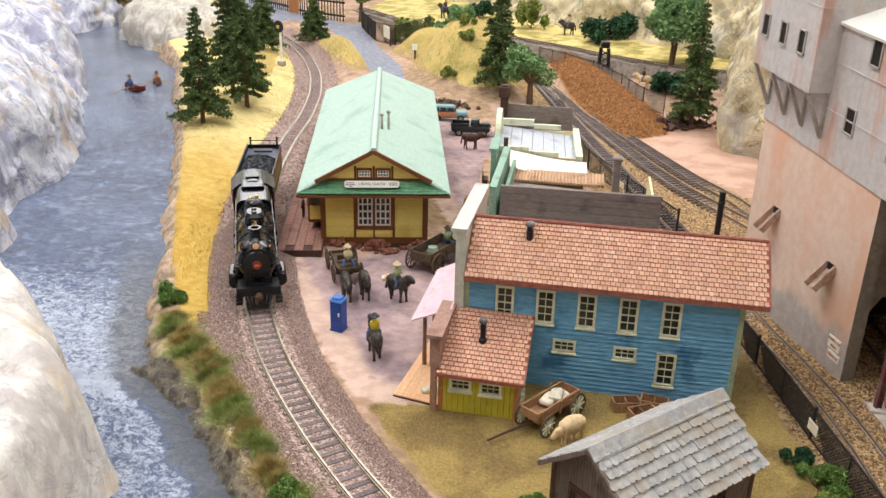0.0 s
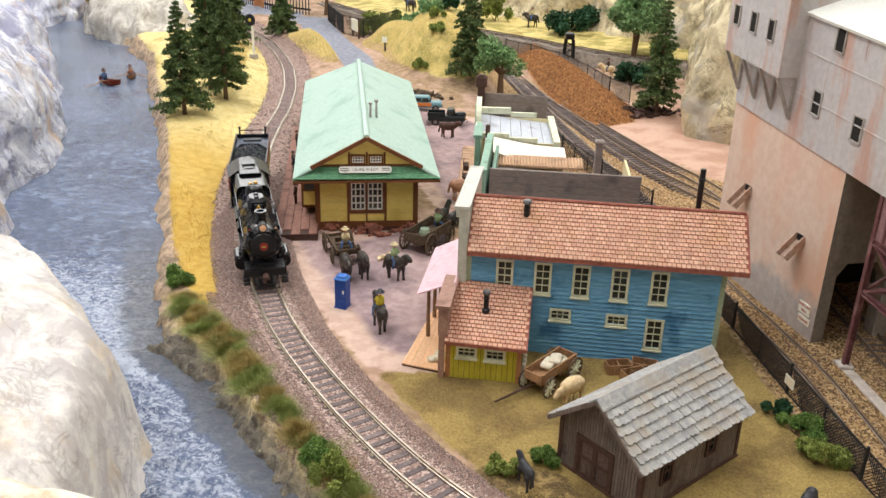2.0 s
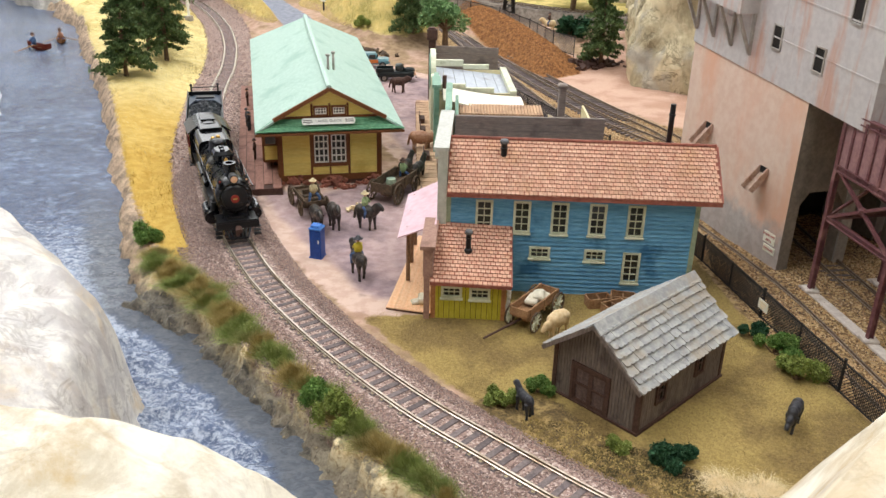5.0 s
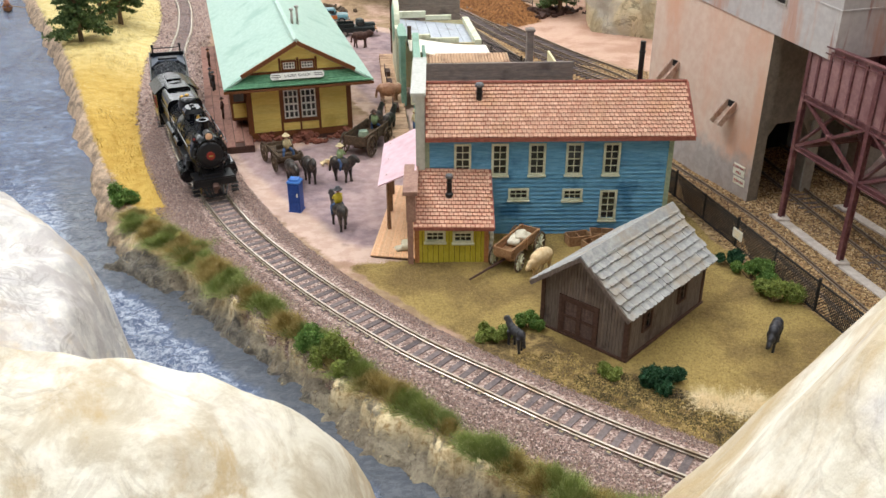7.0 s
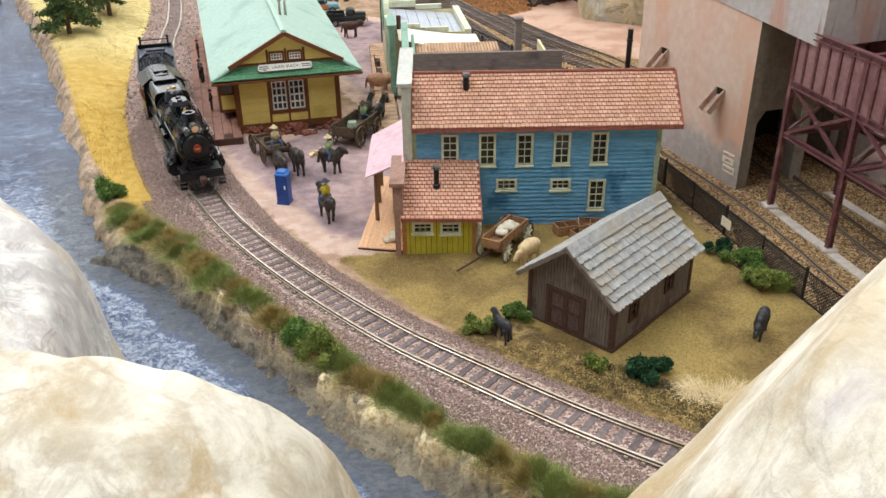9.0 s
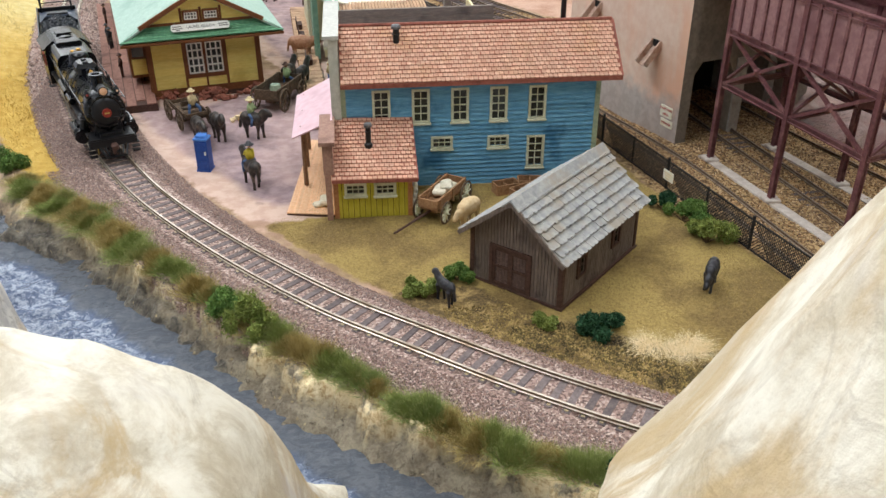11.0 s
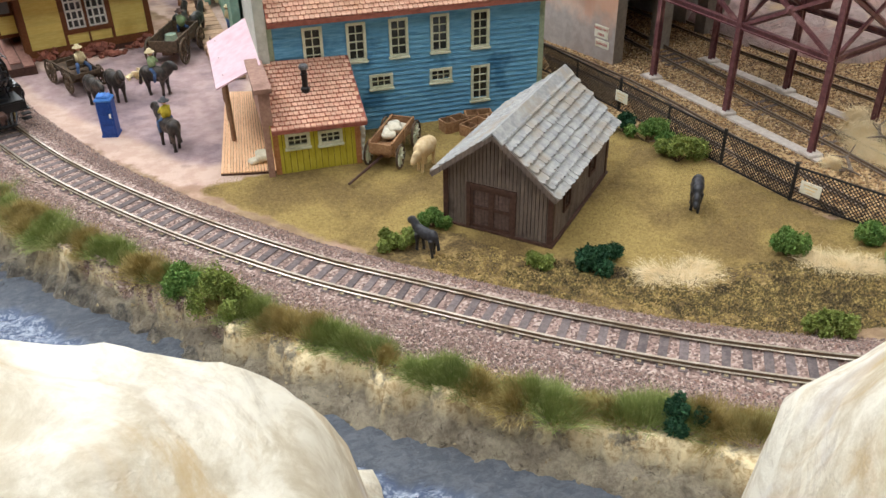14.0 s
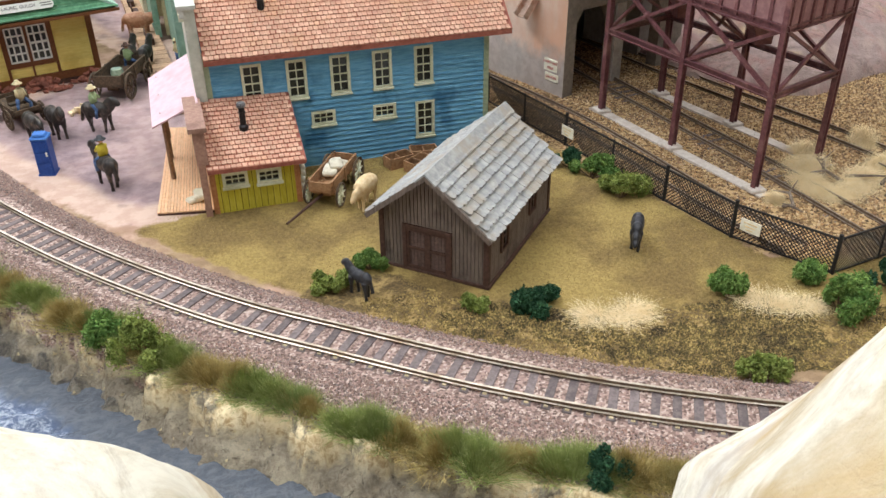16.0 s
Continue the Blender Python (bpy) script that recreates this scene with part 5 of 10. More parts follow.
def shed():
    root = thing("tool_shed", 3.95, 35.2, 0.62, 46.5, "brown weathered board shed with grey slate roof", "shed")
    L, G, H, R = 8.3, 5.5, 3.2, 2.25
    # local x: along the ridge, y: across (towards the left gable corner)
    top = lambda u: H + R * (1 - abs(u - G / 2) / (G / 2))  # noqa: E731
    at = pose(0, G * CM, 0, 0, 0, -90)
    door = (1.35, 0.15, 3.55, 2.35)
    board_columns(root, at, G, H, [door], 0.2, M["shed_wood"], top=top)
    bm = bmesh.new()
    prism(bm, [(0, 0), (G, 0), (G, H), (G / 2, H + R), (0, H)], 0.02, 0.1)
    part("wall", bm, M["inside_shade"], root, at=at)
    bm = bmesh.new()
    for b in ((door[0] - 0.2, -0.16, 0, door[0], 0.05, door[3] + 0.2), (door[2], -0.16, 0, door[2] + 0.2, 0.05, door[3] + 0.2), (door[0], -0.155, door[3], door[2], 0.05, door[3] + 0.2)):
        box(bm, *b)
    part("door_frame", bm, M["dark_wood"], root, at=at)
    for k in (0, 1):
        u = door[0] + k * 1.1
        bm = bmesh.new()
        box(bm, u + 0.01, -0.02, door[1], u + 1.09, 0.02, door[3])
        dr = part("door", bm, M["inside_shade"], root, at=at)
        for i in range(6):
            bm = bmesh.new()
            box(bm, u + 0.02 + i * 0.18, -0.05, door[1], u + 0.18 + i * 0.18, -0.02, door[3])
            part("door_plank", bm, M["door_wood"], dr)
        bm = bmesh.new()
        for b in ((u, -0.11, 0.15, u + 0.14, -0.05, 2.35), (u + 0.96, -0.11, 0.15, u + 1.1, -0.05, 2.35), (u + 0.14, -0.11, 0.15, u + 0.96, -0.05, 0.3), (u + 0.14, -0.11, 1.2, u + 0.96, -0.05, 1.35), (u + 0.14, -0.11, 2.2, u + 0.96, -0.05, 2.35)):
            box(bm, *b)
        part("door_brace", bm, M["dark_wood"], dr)
    for a, holes in ((pose(0, 0, 0, 0, 0, 0), [(1.55, 1.25, 2.25, 2.25), (5.35, 1.4, 6.05, 2.4)]), (pose(L * CM, G * CM, 0, 0, 0, 180), [])):
        board_columns(root, a, L, H, holes, 0.2, M["shed_wood"])
        panel_wall(root, a, L, H, holes, M["inside_shade"], 0.1)
        for h in holes:
            window(root, a, *h, 2, 2, M["dark_wood"], fw=0.13, sill=False)
    bm = bmesh.new()
    prism(bm, [(0, 0), (G, 0), (G, H), (G / 2, H + R), (0, H)], 0.0, 0.1)
    part("wall", bm, M["shed_wood"], root, at=pose(L * CM, 0, 0, 0, 0, 90))
    for u, v in ((0, 0), (0, G), (L, 0), (L, G)):
        bm = bmesh.new()
        box(bm, u - 0.13, v - 0.13, 0, u + 0.13, v + 0.13, H)
        part("corner_post", bm, M["dark_wood"], root)
    bm = bmesh.new()
    box(bm, -0.18, -0.2, -0.15, L + 0.2, G + 0.2, 0.12)
    part("sill_beam", bm, M["dark_wood"], root)
    # roof
    ov, oe = 0.48, 0.7
    sl = R / (G / 2)
    ez = H - ov * sl + 0.12
    ap = H + R + 0.12
    bm = bmesh.new()
    slab(bm, [(-oe, -ov, ez), (L + oe * 0.7, -ov, ez), (L + oe * 0.7, G / 2, ap), (-oe, G / 2, ap)], 0.14)
    slab(bm, [(L + oe * 0.7, G + ov, ez), (-oe, G + ov, ez), (-oe, G / 2, ap), (L + oe * 0.7, G / 2, ap)], 0.14)
    roof = part("roof", bm, M["slate"], root, "grey slate shingle roof")
    ln = math.hypot(G / 2 + ov, ap - ez)
    w = L + oe * 1.7
    shingle_roof(roof, slope_frame((-oe, -ov - 0.08, ez), (L + oe, -ov - 0.08, ez), (-oe, G / 2, ap)), w, ln, 0.37, 0.5, SLATE, None, 400, 0.03, 11, "slate")
    shingle_roof(roof, slope_frame((L + oe * 0.7, G + ov + 0.08, ez), (-oe, G + ov + 0.08, ez), (L + oe * 0.7, G / 2, ap)), w, ln, 0.37, 0.5, SLATE, None, 400, 0.03, 12, "slate")
    bm = bmesh.new()
    for s in (-1, 1):
        slab(bm, [(-oe - 0.1, G / 2 + 0.02, ap + 0.16), (L + oe * 0.75, G / 2 + 0.02, ap + 0.16), (L + oe * 0.75, G / 2 + s * 0.55, ap - 0.55 * sl + 0.13), (-oe - 0.1, G / 2 + s * 0.55, ap - 0.55 * sl + 0.13)][::s], 0.08)
    part("ridge_cap", bm, M["slate"], roof)
    bm = bmesh.new()
    beam(bm, (-oe - 0.02, -ov, ez - 0.05), (-oe - 0.02, G / 2, ap - 0.05), 0.12, 0.24)
    beam(bm, (-oe - 0.02, G + ov, ez - 0.05), (-oe - 0.02, G / 2, ap - 0.05), 0.12, 0.24)
    part("barge_board", bm, M["shed_wood"], roof)


shed()


def depot():
    root = thing("train_depot", -17.75, 68.75, 1.35, 14.5, "yellow wooden train depot with pale green roof", "station building")
    zb = 1.35
    Wf, Wb, L, ez, rz = 6.44, 6.9, 41.5, 6.32 - zb, 9.85 - zb
    hw, wy = 4.45, 1.67
    # walls: front with paired windows, sides plain
    H = 5.3 - zb + 0.7
    holes = [(hw - 1.42, 1.55, hw - 0.14, 4.15), (hw + 0.08, 1.55, hw + 1.42, 4.15)]
    at = wall_at(-hw, wy, 0, 0)
    panel_wall(root, at, 2 * hw, H, holes, M["clap_yellow"], 0.2)
    clap_rows(root, at, 2 * hw, H, [(hw - 1.6, 0.0, hw + 1.6, 4.4)], 0.28, M["clap_yellow"], proud=0.11)
    clap_rows(root, at, 2 * hw, 1.3, [(0, 0, hw - 1.4, 2), (hw + 1.4, 0, 20, 2)], 0.26, M["clap_yellow"], proud=0.06)
    for h in holes:
        window(root, at, *h, 3, 4, M["trim_brown"], M["white_paint"], fw=0.17, bars=0.12, sill=False)
    bm = bmesh.new()
    for b in ((-0.12, 0, 0.28, H), (2 * hw - 0.28, 0, 2 * hw + 0.12, H), (hw - 1.78, 0, hw - 1.58, H), (hw + 1.58, 0, hw + 1.78, H), (hw - 0.1, 0, hw + 0.04, 1.4)):
        box(bm, b[0], -0.13, b[1], b[2], 0.05, b[3])
    box(bm, 0, -0.125, -0.1, 2 * hw, 0.05, 0.45)
    box(bm, hw - 1.6, -0.122, 1.2, hw + 1.6, 0.05, 1.4)
    box(bm, 0, -0.12, H - 0.35, 2 * hw, 0.05, H)
    part("wall_trim", bm, M["trim_brown"], root, at=at)
    for a in (wall_at(hw, wy, 0, 90), wall_at(-hw, L - 2, 0, -90)):
        panel_wall(root, a, L - 2 - wy, H, [], M["clap_yellow"], 0.2)
    panel_wall(root, wall_at(hw, L - 2, 0, 180), 2 * hw, H, [], M["clap_yellow"], 0.2)
    # side trim posts and bay on the platform side
    for k in range(7):
        for s in (-1, 1):
            bm = bmesh.new()
            box(bm, s * (hw + 0.1) - 0.1, wy + 0.2 + k * 6, 0, s * (hw + 0.1) + 0.1, wy + 0.6 + k * 6, H)
            part("wall_post", bm, M["trim_brown"], root)
    bm = bmesh.new()
    bevel_box(bm, -hw - 1.5, wy + 2.2, 1.0, -hw, wy + 6.5, H, 0.1)
    bay = part("bay_window", bm, M["trim_brown"], root)
    bm = bmesh.new()
    box(bm, -hw - 1.3, wy + 2.12, 1.3, -hw - 0.15, wy + 2.2, 2.6)
    part("bay_panel", bm, M["clap_yellow"], bay)
    bm = bmesh.new()
    box(bm, -hw - 1.2, wy + 2.1, 2.8, -hw - 0.3, wy + 2.2, 3.7)
    part("pane", bm, M["pane"], bay)
    # roof: long slopes, front skirt, gable
    gw, gy, gz = 4.6, 0.75, ez + (6.44 - 4.6) / 6.44 * (rz - ez)
    apex, apy = rz, 0.35
    bm = bmesh.new()
    for s in (-1, 1):
        q = [(s * Wf, 0, ez), (s * Wb, L, ez), (0, L - 4.5, rz), (0, apy, apex), (s * gw, gy - 0.35, gz)]
        slab(bm, q if s > 0 else q[::-1], 0.16)
    slab(bm, [(Wb, L, ez), (-Wb, L, ez), (0, L - 4.5, rz)], 0.16)
    roof = part("roof", bm, M["roof_green"], root, "pale green sheet roof")
    bm = bmesh.new()
    rod(bm, (0, apy + 0.2, rz + 0.05), (0, L - 4.6, rz + 0.05), 0.28, 8)
    part("ridge_cap", bm, M["ridge_mint"], roof, "pale mint ridge cap")
    bm = bmesh.new()
    slab(bm, [(-Wf, 0, ez), (Wf, 0, ez), (gw, gy + 0.2, gz), (-gw, gy + 0.2, gz)], 0.14)
    skirt = part("roof_skirt", bm, M["roof_green_dark"], root, "green shingle skirt roof")
    for k in range(6):
        t0, t1 = k / 6, (k + 1.05) / 6
        bm = bmesh.new()
        w0, w1 = lerp(Wf, gw, t0), lerp(Wf, gw, t1)
        slab(bm, [(-w0, lerp(0, gy + 0.2, t0) - 0.03, lerp(ez, gz, t0) + 0.05), (w0, lerp(0, gy + 0.2, t0) - 0.03, lerp(ez, gz, t0) + 0.05), (w1, lerp(0, gy + 0.2, t1), lerp(ez, gz, t1) + 0.02), (-w1, lerp(0, gy + 0.2, t1), lerp(ez, gz, t1) + 0.02)], 0.05)
        part("shingle_course", bm, M["roof_green_dark"], skirt)
    bm = bmesh.new()
    box(bm, -Wf, -0.06, ez - 0.34, Wf, 0.08, ez - 0.14)
    box(bm, -Wf + 0.1, 0.1, ez - 0.3, Wf - 0.1, wy + 0.3, ez - 0.2)
    part("eave_board", bm, M["trim_brown"], root)
    bm = bmesh.new()
    prism(bm, [(-gw + 0.3, gz - 0.05), (gw - 0.3, gz - 0.05), (0, apex - 0.25)], gy + 0.05, gy + 0.3)
    gable = part("gable", bm, M["clap_yellow"], root)
    for s in (-1, 1):
        window(root, wall_at(0, gy - 0.03, 0, 0), s * 0.78 - 0.5, gz + 0.28, s * 0.78 + 0.5, gz + 0.88, 4, 2, M["trim_brown"], M["white_paint"], fw=0.14, sill=False, bars=0.09)
        bm = bmesh.new()
        beam(bm, (s * (gw + 0.25), gy - 0.45, gz - 0.05), (0, apy - 0.1, apex + 0.05), 0.22, 0.34)
        part("barge_board", bm, M["trim_brown"], gable)
    bm = bmesh.new()
    box(bm, -gw + 0.2, gy - 0.02, gz - 0.08, gw - 0.2, gy + 0.06, gz + 0.12)
    for u in (-1.55, 0.0, 1.55):
        box(bm, u - 0.09, gy - 0.02, gz, u + 0.09, gy + 0.06, gz + 1.2)
    part("gable_trim", bm, M["trim_brown"], gable)
    # name board on the skirt
    bm = bmesh.new()
    prism(bm, [(-2.3, -0.1), (-2.18, -0.29), (2.18, -0.29), (2.3, -0.1), (2.3, 0.1), (2.18, 0.29), (-2.18, 0.29), (-2.3, 0.1)], -0.05, 0.05)
    bmesh.ops.recalc_face_normals(bm, faces=bm.faces[:])
    tilt = pose(-0.15 * CM, 0.28 * CM, (ez + 0.78) * CM, -30, 0, 0)
    board = part("name_board", bm, M["white_paint"], root, "white station name board with dark lettering", at=tilt)
    cu = bpy.data.curves.new("lettering", "FONT")
    cu.body, cu.size, cu.align_x, cu.align_y, cu.extrude = "LAUREL GULCH", 0.31 * CM, "CENTER", "CENTER", 0.0001
    cu.materials.append(M["ink"])
    tx = new("lettering", cu)
    tx.parent, tx.matrix_basis = board, pose(0, -0.06 * CM, 0, 90, 0, 0)
    bar_text(board, "small_print", pose(0, -0.055 * CM, 0), [(-2.15, -1.45, 0.06, 0.12), (-2.2, -1.4, -0.1, -0.04), (1.4, 2.15, 0.06, 0.12), (1.45, 2.2, -0.1, -0.04), (-1.9, -1.6, -0.22, -0.17)], M["ink"], 1)
    for u, v in ((0.6, 9.3), (1.2, 10.4)):
        bm = bmesh.new()
        rod(bm, (u, v, rz - 0.7), (u, v, rz + 0.95), 0.12, 8)
        rod(bm, (u, v, rz + 0.95), (u, v, rz + 1.12), 0.2, 8)
        part("vent_pipe", bm, M["concrete_grey"], root, "grey vent pipe", smooth=True)
    bm = bmesh.new()
    box(bm, -hw - 0.1, wy - 0.1, -0.9, hw + 0.1, L - 2, 0.02)
    part("footing", bm, M["dark_wood"], root)


depot()


def platform():
    root = thing("station_platform", -17.75, 68.75, 1.3, 14.5, "brown plank station platform beside the track", "platform")
    bm = bmesh.new()
    box(bm, -8.2, -0.9, -0.7, -4.4, 36, 0.28)
    part("platform_base", bm, M["dark_wood"], root)
    rnd = random.Random(4)
    for i in range(5):
        for k in range(6):
            a = -0.95 + k * 6.2 + (i % 2) * 1.1
            bm = bmesh.new()
            box(bm, -8.25 + i * 0.77, max(a, -0.97), 0.28, -8.25 + i * 0.77 + 0.71, min(a + 6.1, 36), 0.36 + rnd.uniform(-0.02, 0.02))
            part("platform_plank", bm, M["plank"], root)


platform()


def mine_tower():
    root = thing("ore_tower", 17.25, 55.6, 0.6, 19.5, "tall grey ore tower with rust streaks on a concrete base", "industrial building")
    z = 0.6
    RISE = 0.09   # the tower's courses climb a little towards the back

    def climb(bm, above=5.0):
        for v in bm.verts:
            if v.co.z > above:
                v.co.z += RISE * v.co.y
        return bm
    # concrete base: side wall, set-back front with arches
    bm = bmesh.new()
    box(bm, 0, 0, -0.3, 0.95, 14.6, 12.85)
    climb(bm)
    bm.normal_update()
    # Front end and inner faces take the darker concrete as painted shade.
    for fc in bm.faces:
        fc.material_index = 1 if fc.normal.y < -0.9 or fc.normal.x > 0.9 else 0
    base = part("base_wall", bm, [M["concrete"], M["concrete_shaded"]], root, "pinkish concrete wall")
    bm = bmesh.new()
    holes = [(0.05, -0.3, 4.2, 6.1), (5.2, -0.3, 9.3, 6.1)]
    out = [(0.95, -0.3)]
    for a, b, c, d in holes:
        out += [(0.95 + a, -0.3), (0.95 + a, d - 1.3), (0.95 + a + 0.9, d), (0.95 + c - 0.9, d), (0.95 + c, d - 1.3), (0.95 + c, -0.3)]
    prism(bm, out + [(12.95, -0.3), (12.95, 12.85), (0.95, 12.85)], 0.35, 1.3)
    # Shade under the overhanging storey is put into this wall's colour.
    part("arch_wall", bm, M["concrete_shaded"], root)
    # Added near-black sheet behind the arches, in place of their inner shade.
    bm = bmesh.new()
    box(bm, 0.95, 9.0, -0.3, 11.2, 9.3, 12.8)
    part("inner_wall", bm, M["inside_shade"], root)
    bm = bmesh.new()
    box(bm, 11.2, 3.0, -0.3, 12.9, 14.6, 12.85)
    box(bm, 0.95, 13.8, 6.5, 11.2, 14.6, 12.85)
    part("base_wall", bm, M["concrete_grey"], root)
    for u in (5.9, 6.9):
        bm = bmesh.new()
        box(bm, u - 0.72, 0.2, -0.3, u + 0.22, 0.34, 6.0)
        part("pier", bm, M["concrete_grey"], root)
        break
    # sloping chutes on the side wall
    for v, w in ((10.9, 7.2), (3.3, 6.0)):
        m = Matrix.Translation((0.0, v, w + 0.75)) @ Matrix.Rotation(radians(-48), 4, "Y")
        bm = bmesh.new()
        box(bm, -1.7, -0.42, -0.08, 0.1, 0.42, 0.0, m)
        ch = part("chute", bm, M["chute_tan"], root, "sloping open concrete chute")
        for s in (-1, 1):
            bm = bmesh.new()
            box(bm, -1.7, s * 0.48 - 0.06, -0.08, 0.3, s * 0.48 + 0.06, 0.42, m)
            part("chute_side", bm, M["chute_tan"], ch)
        # Near-black plate painted as the dark of the chute's mouth.
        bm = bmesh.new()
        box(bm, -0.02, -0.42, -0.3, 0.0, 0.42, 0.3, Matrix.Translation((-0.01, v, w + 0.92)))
        part("chute_mouth", bm, M["inside_shade"], ch)
    # warning plates
    for v, w, hh in ((1.3, 2.35, 0.85), (1.15, 1.5, 0.55)):
        bm = bmesh.new()
        box(bm, -0.05, v - 0.65, w - hh / 2, 0.0, v + 0.65, w + hh / 2)
        sg = part("warning_plate", bm, M["sign_white"], root, "small white plate with red print")
        for word, up in ((("HARD HAT", 0.2), ("AREA", -0.2)) if hh > 0.6 else (("DANGER", 0.0),)):
            cu = bpy.data.curves.new("print", "FONT")
            cu.body, cu.size, cu.align_x, cu.align_y, cu.extrude = word, 0.27 * CM, "CENTER", "CENTER", 0.0001
            cu.materials.append(M["sign_red"])
            tx = new("print", cu)
            tx.parent, tx.matrix_basis = sg, pose(-0.06 * CM, v * CM, (w + up) * CM, 90, 0, -90)
    # metal-clad upper storey
    def clad(x0, y0, z0, x1, y1, z1, name, seams):
        bm = bmesh.new()
        box(bm, x0, y0, z0, x1, y1, z1)
        climb(bm)
        up = part(name, bm, M["sheet_metal"], root, "grey sheet-metal cladding with rust runs")
        for zz in seams:
            bm = bmesh.new()
            box(bm, x0 - 0.05, y0 - 0.05, zz, x1 + 0.05, y1 + 0.05, zz + 0.1)
            climb(bm)
            part("seam", bm, M["sheet_metal"], up)
        return up
    zt = 21.55
    up = clad(-0.12, -5.75, 12.92, 12.8, 6.87, zt, "upper_storey", (16.0, 19.0))
    bm = bmesh.new()
    slab(bm, [(-0.4, -6.1, zt), (6.5, -6.1, zt + 2.2), (6.5, 6.87, zt + 2.2), (-0.4, 6.87, zt)], 0.2)
    slab(bm, [(6.5, -6.1, zt + 2.2), (13.2, -6.1, zt), (13.2, 6.87, zt), (6.5, 6.87, zt + 2.2)], 0.2)
    climb(bm)
    part("roof", bm, M["white_paint"], root, "pale sheet roof")
    back = clad(-0.12, 6.87, 12.92, 12.8, 14.65, 30, "upper_storey", (16.0,))
    box_low = 17.05
    gal = clad(-1.7, 6.87, box_low, -0.12, 14.62, 30, "gallery", (22.3,))

    def slot(parent, x, v, w, hh, ww):
        bm = bmesh.new()
        box(bm, x - 0.1, v - ww / 2 - 0.1, w - 0.1, x + 0.02, v - ww / 2, w + hh + 0.1)
        box(bm, x - 0.1, v + ww / 2, w - 0.1, x + 0.02, v + ww / 2 + 0.1, w + hh + 0.1)
        box(bm, x - 0.1, v - ww / 2, w + hh, x + 0.02, v + ww / 2, w + hh + 0.1)
        box(bm, x - 0.14, v - ww / 2 - 0.1, w - 0.12, x + 0.02, v + ww / 2 + 0.1, w)
        o = part("window", climb(bm), M["concrete_grey"], parent)
        bm = bmesh.new()
        box(bm, x - 0.03, v - ww / 2, w, x + 0.015, v + ww / 2, w + hh)
        climb(bm)
        part("pane", bm, M["inside_shade"], o)
    for v in (13.5, 11.05, 8.65):
        slot(gal, -1.7, v, 19.22, 1.35, 0.7)
    for v, w in ((3.0, 19.88), (4.27, 15.33), (-0.3, 15.1), (-2.9, 18.95)):
        slot(up, -0.12, v, w, 1.5, 0.85)
    for v in (14.4, 11.95, 9.5, 7.1):
        for a, b in (((-0.2, v, 14.0), (-0.2, v, box_low)), ((-0.2, v, 14.05), (-1.62, v, box_low))):
            bm = bmesh.new()
            beam(bm, a, b, 0.2, 0.24)
            climb(bm)
            part("strut", bm, M["concrete_grey"], root)


mine_tower()


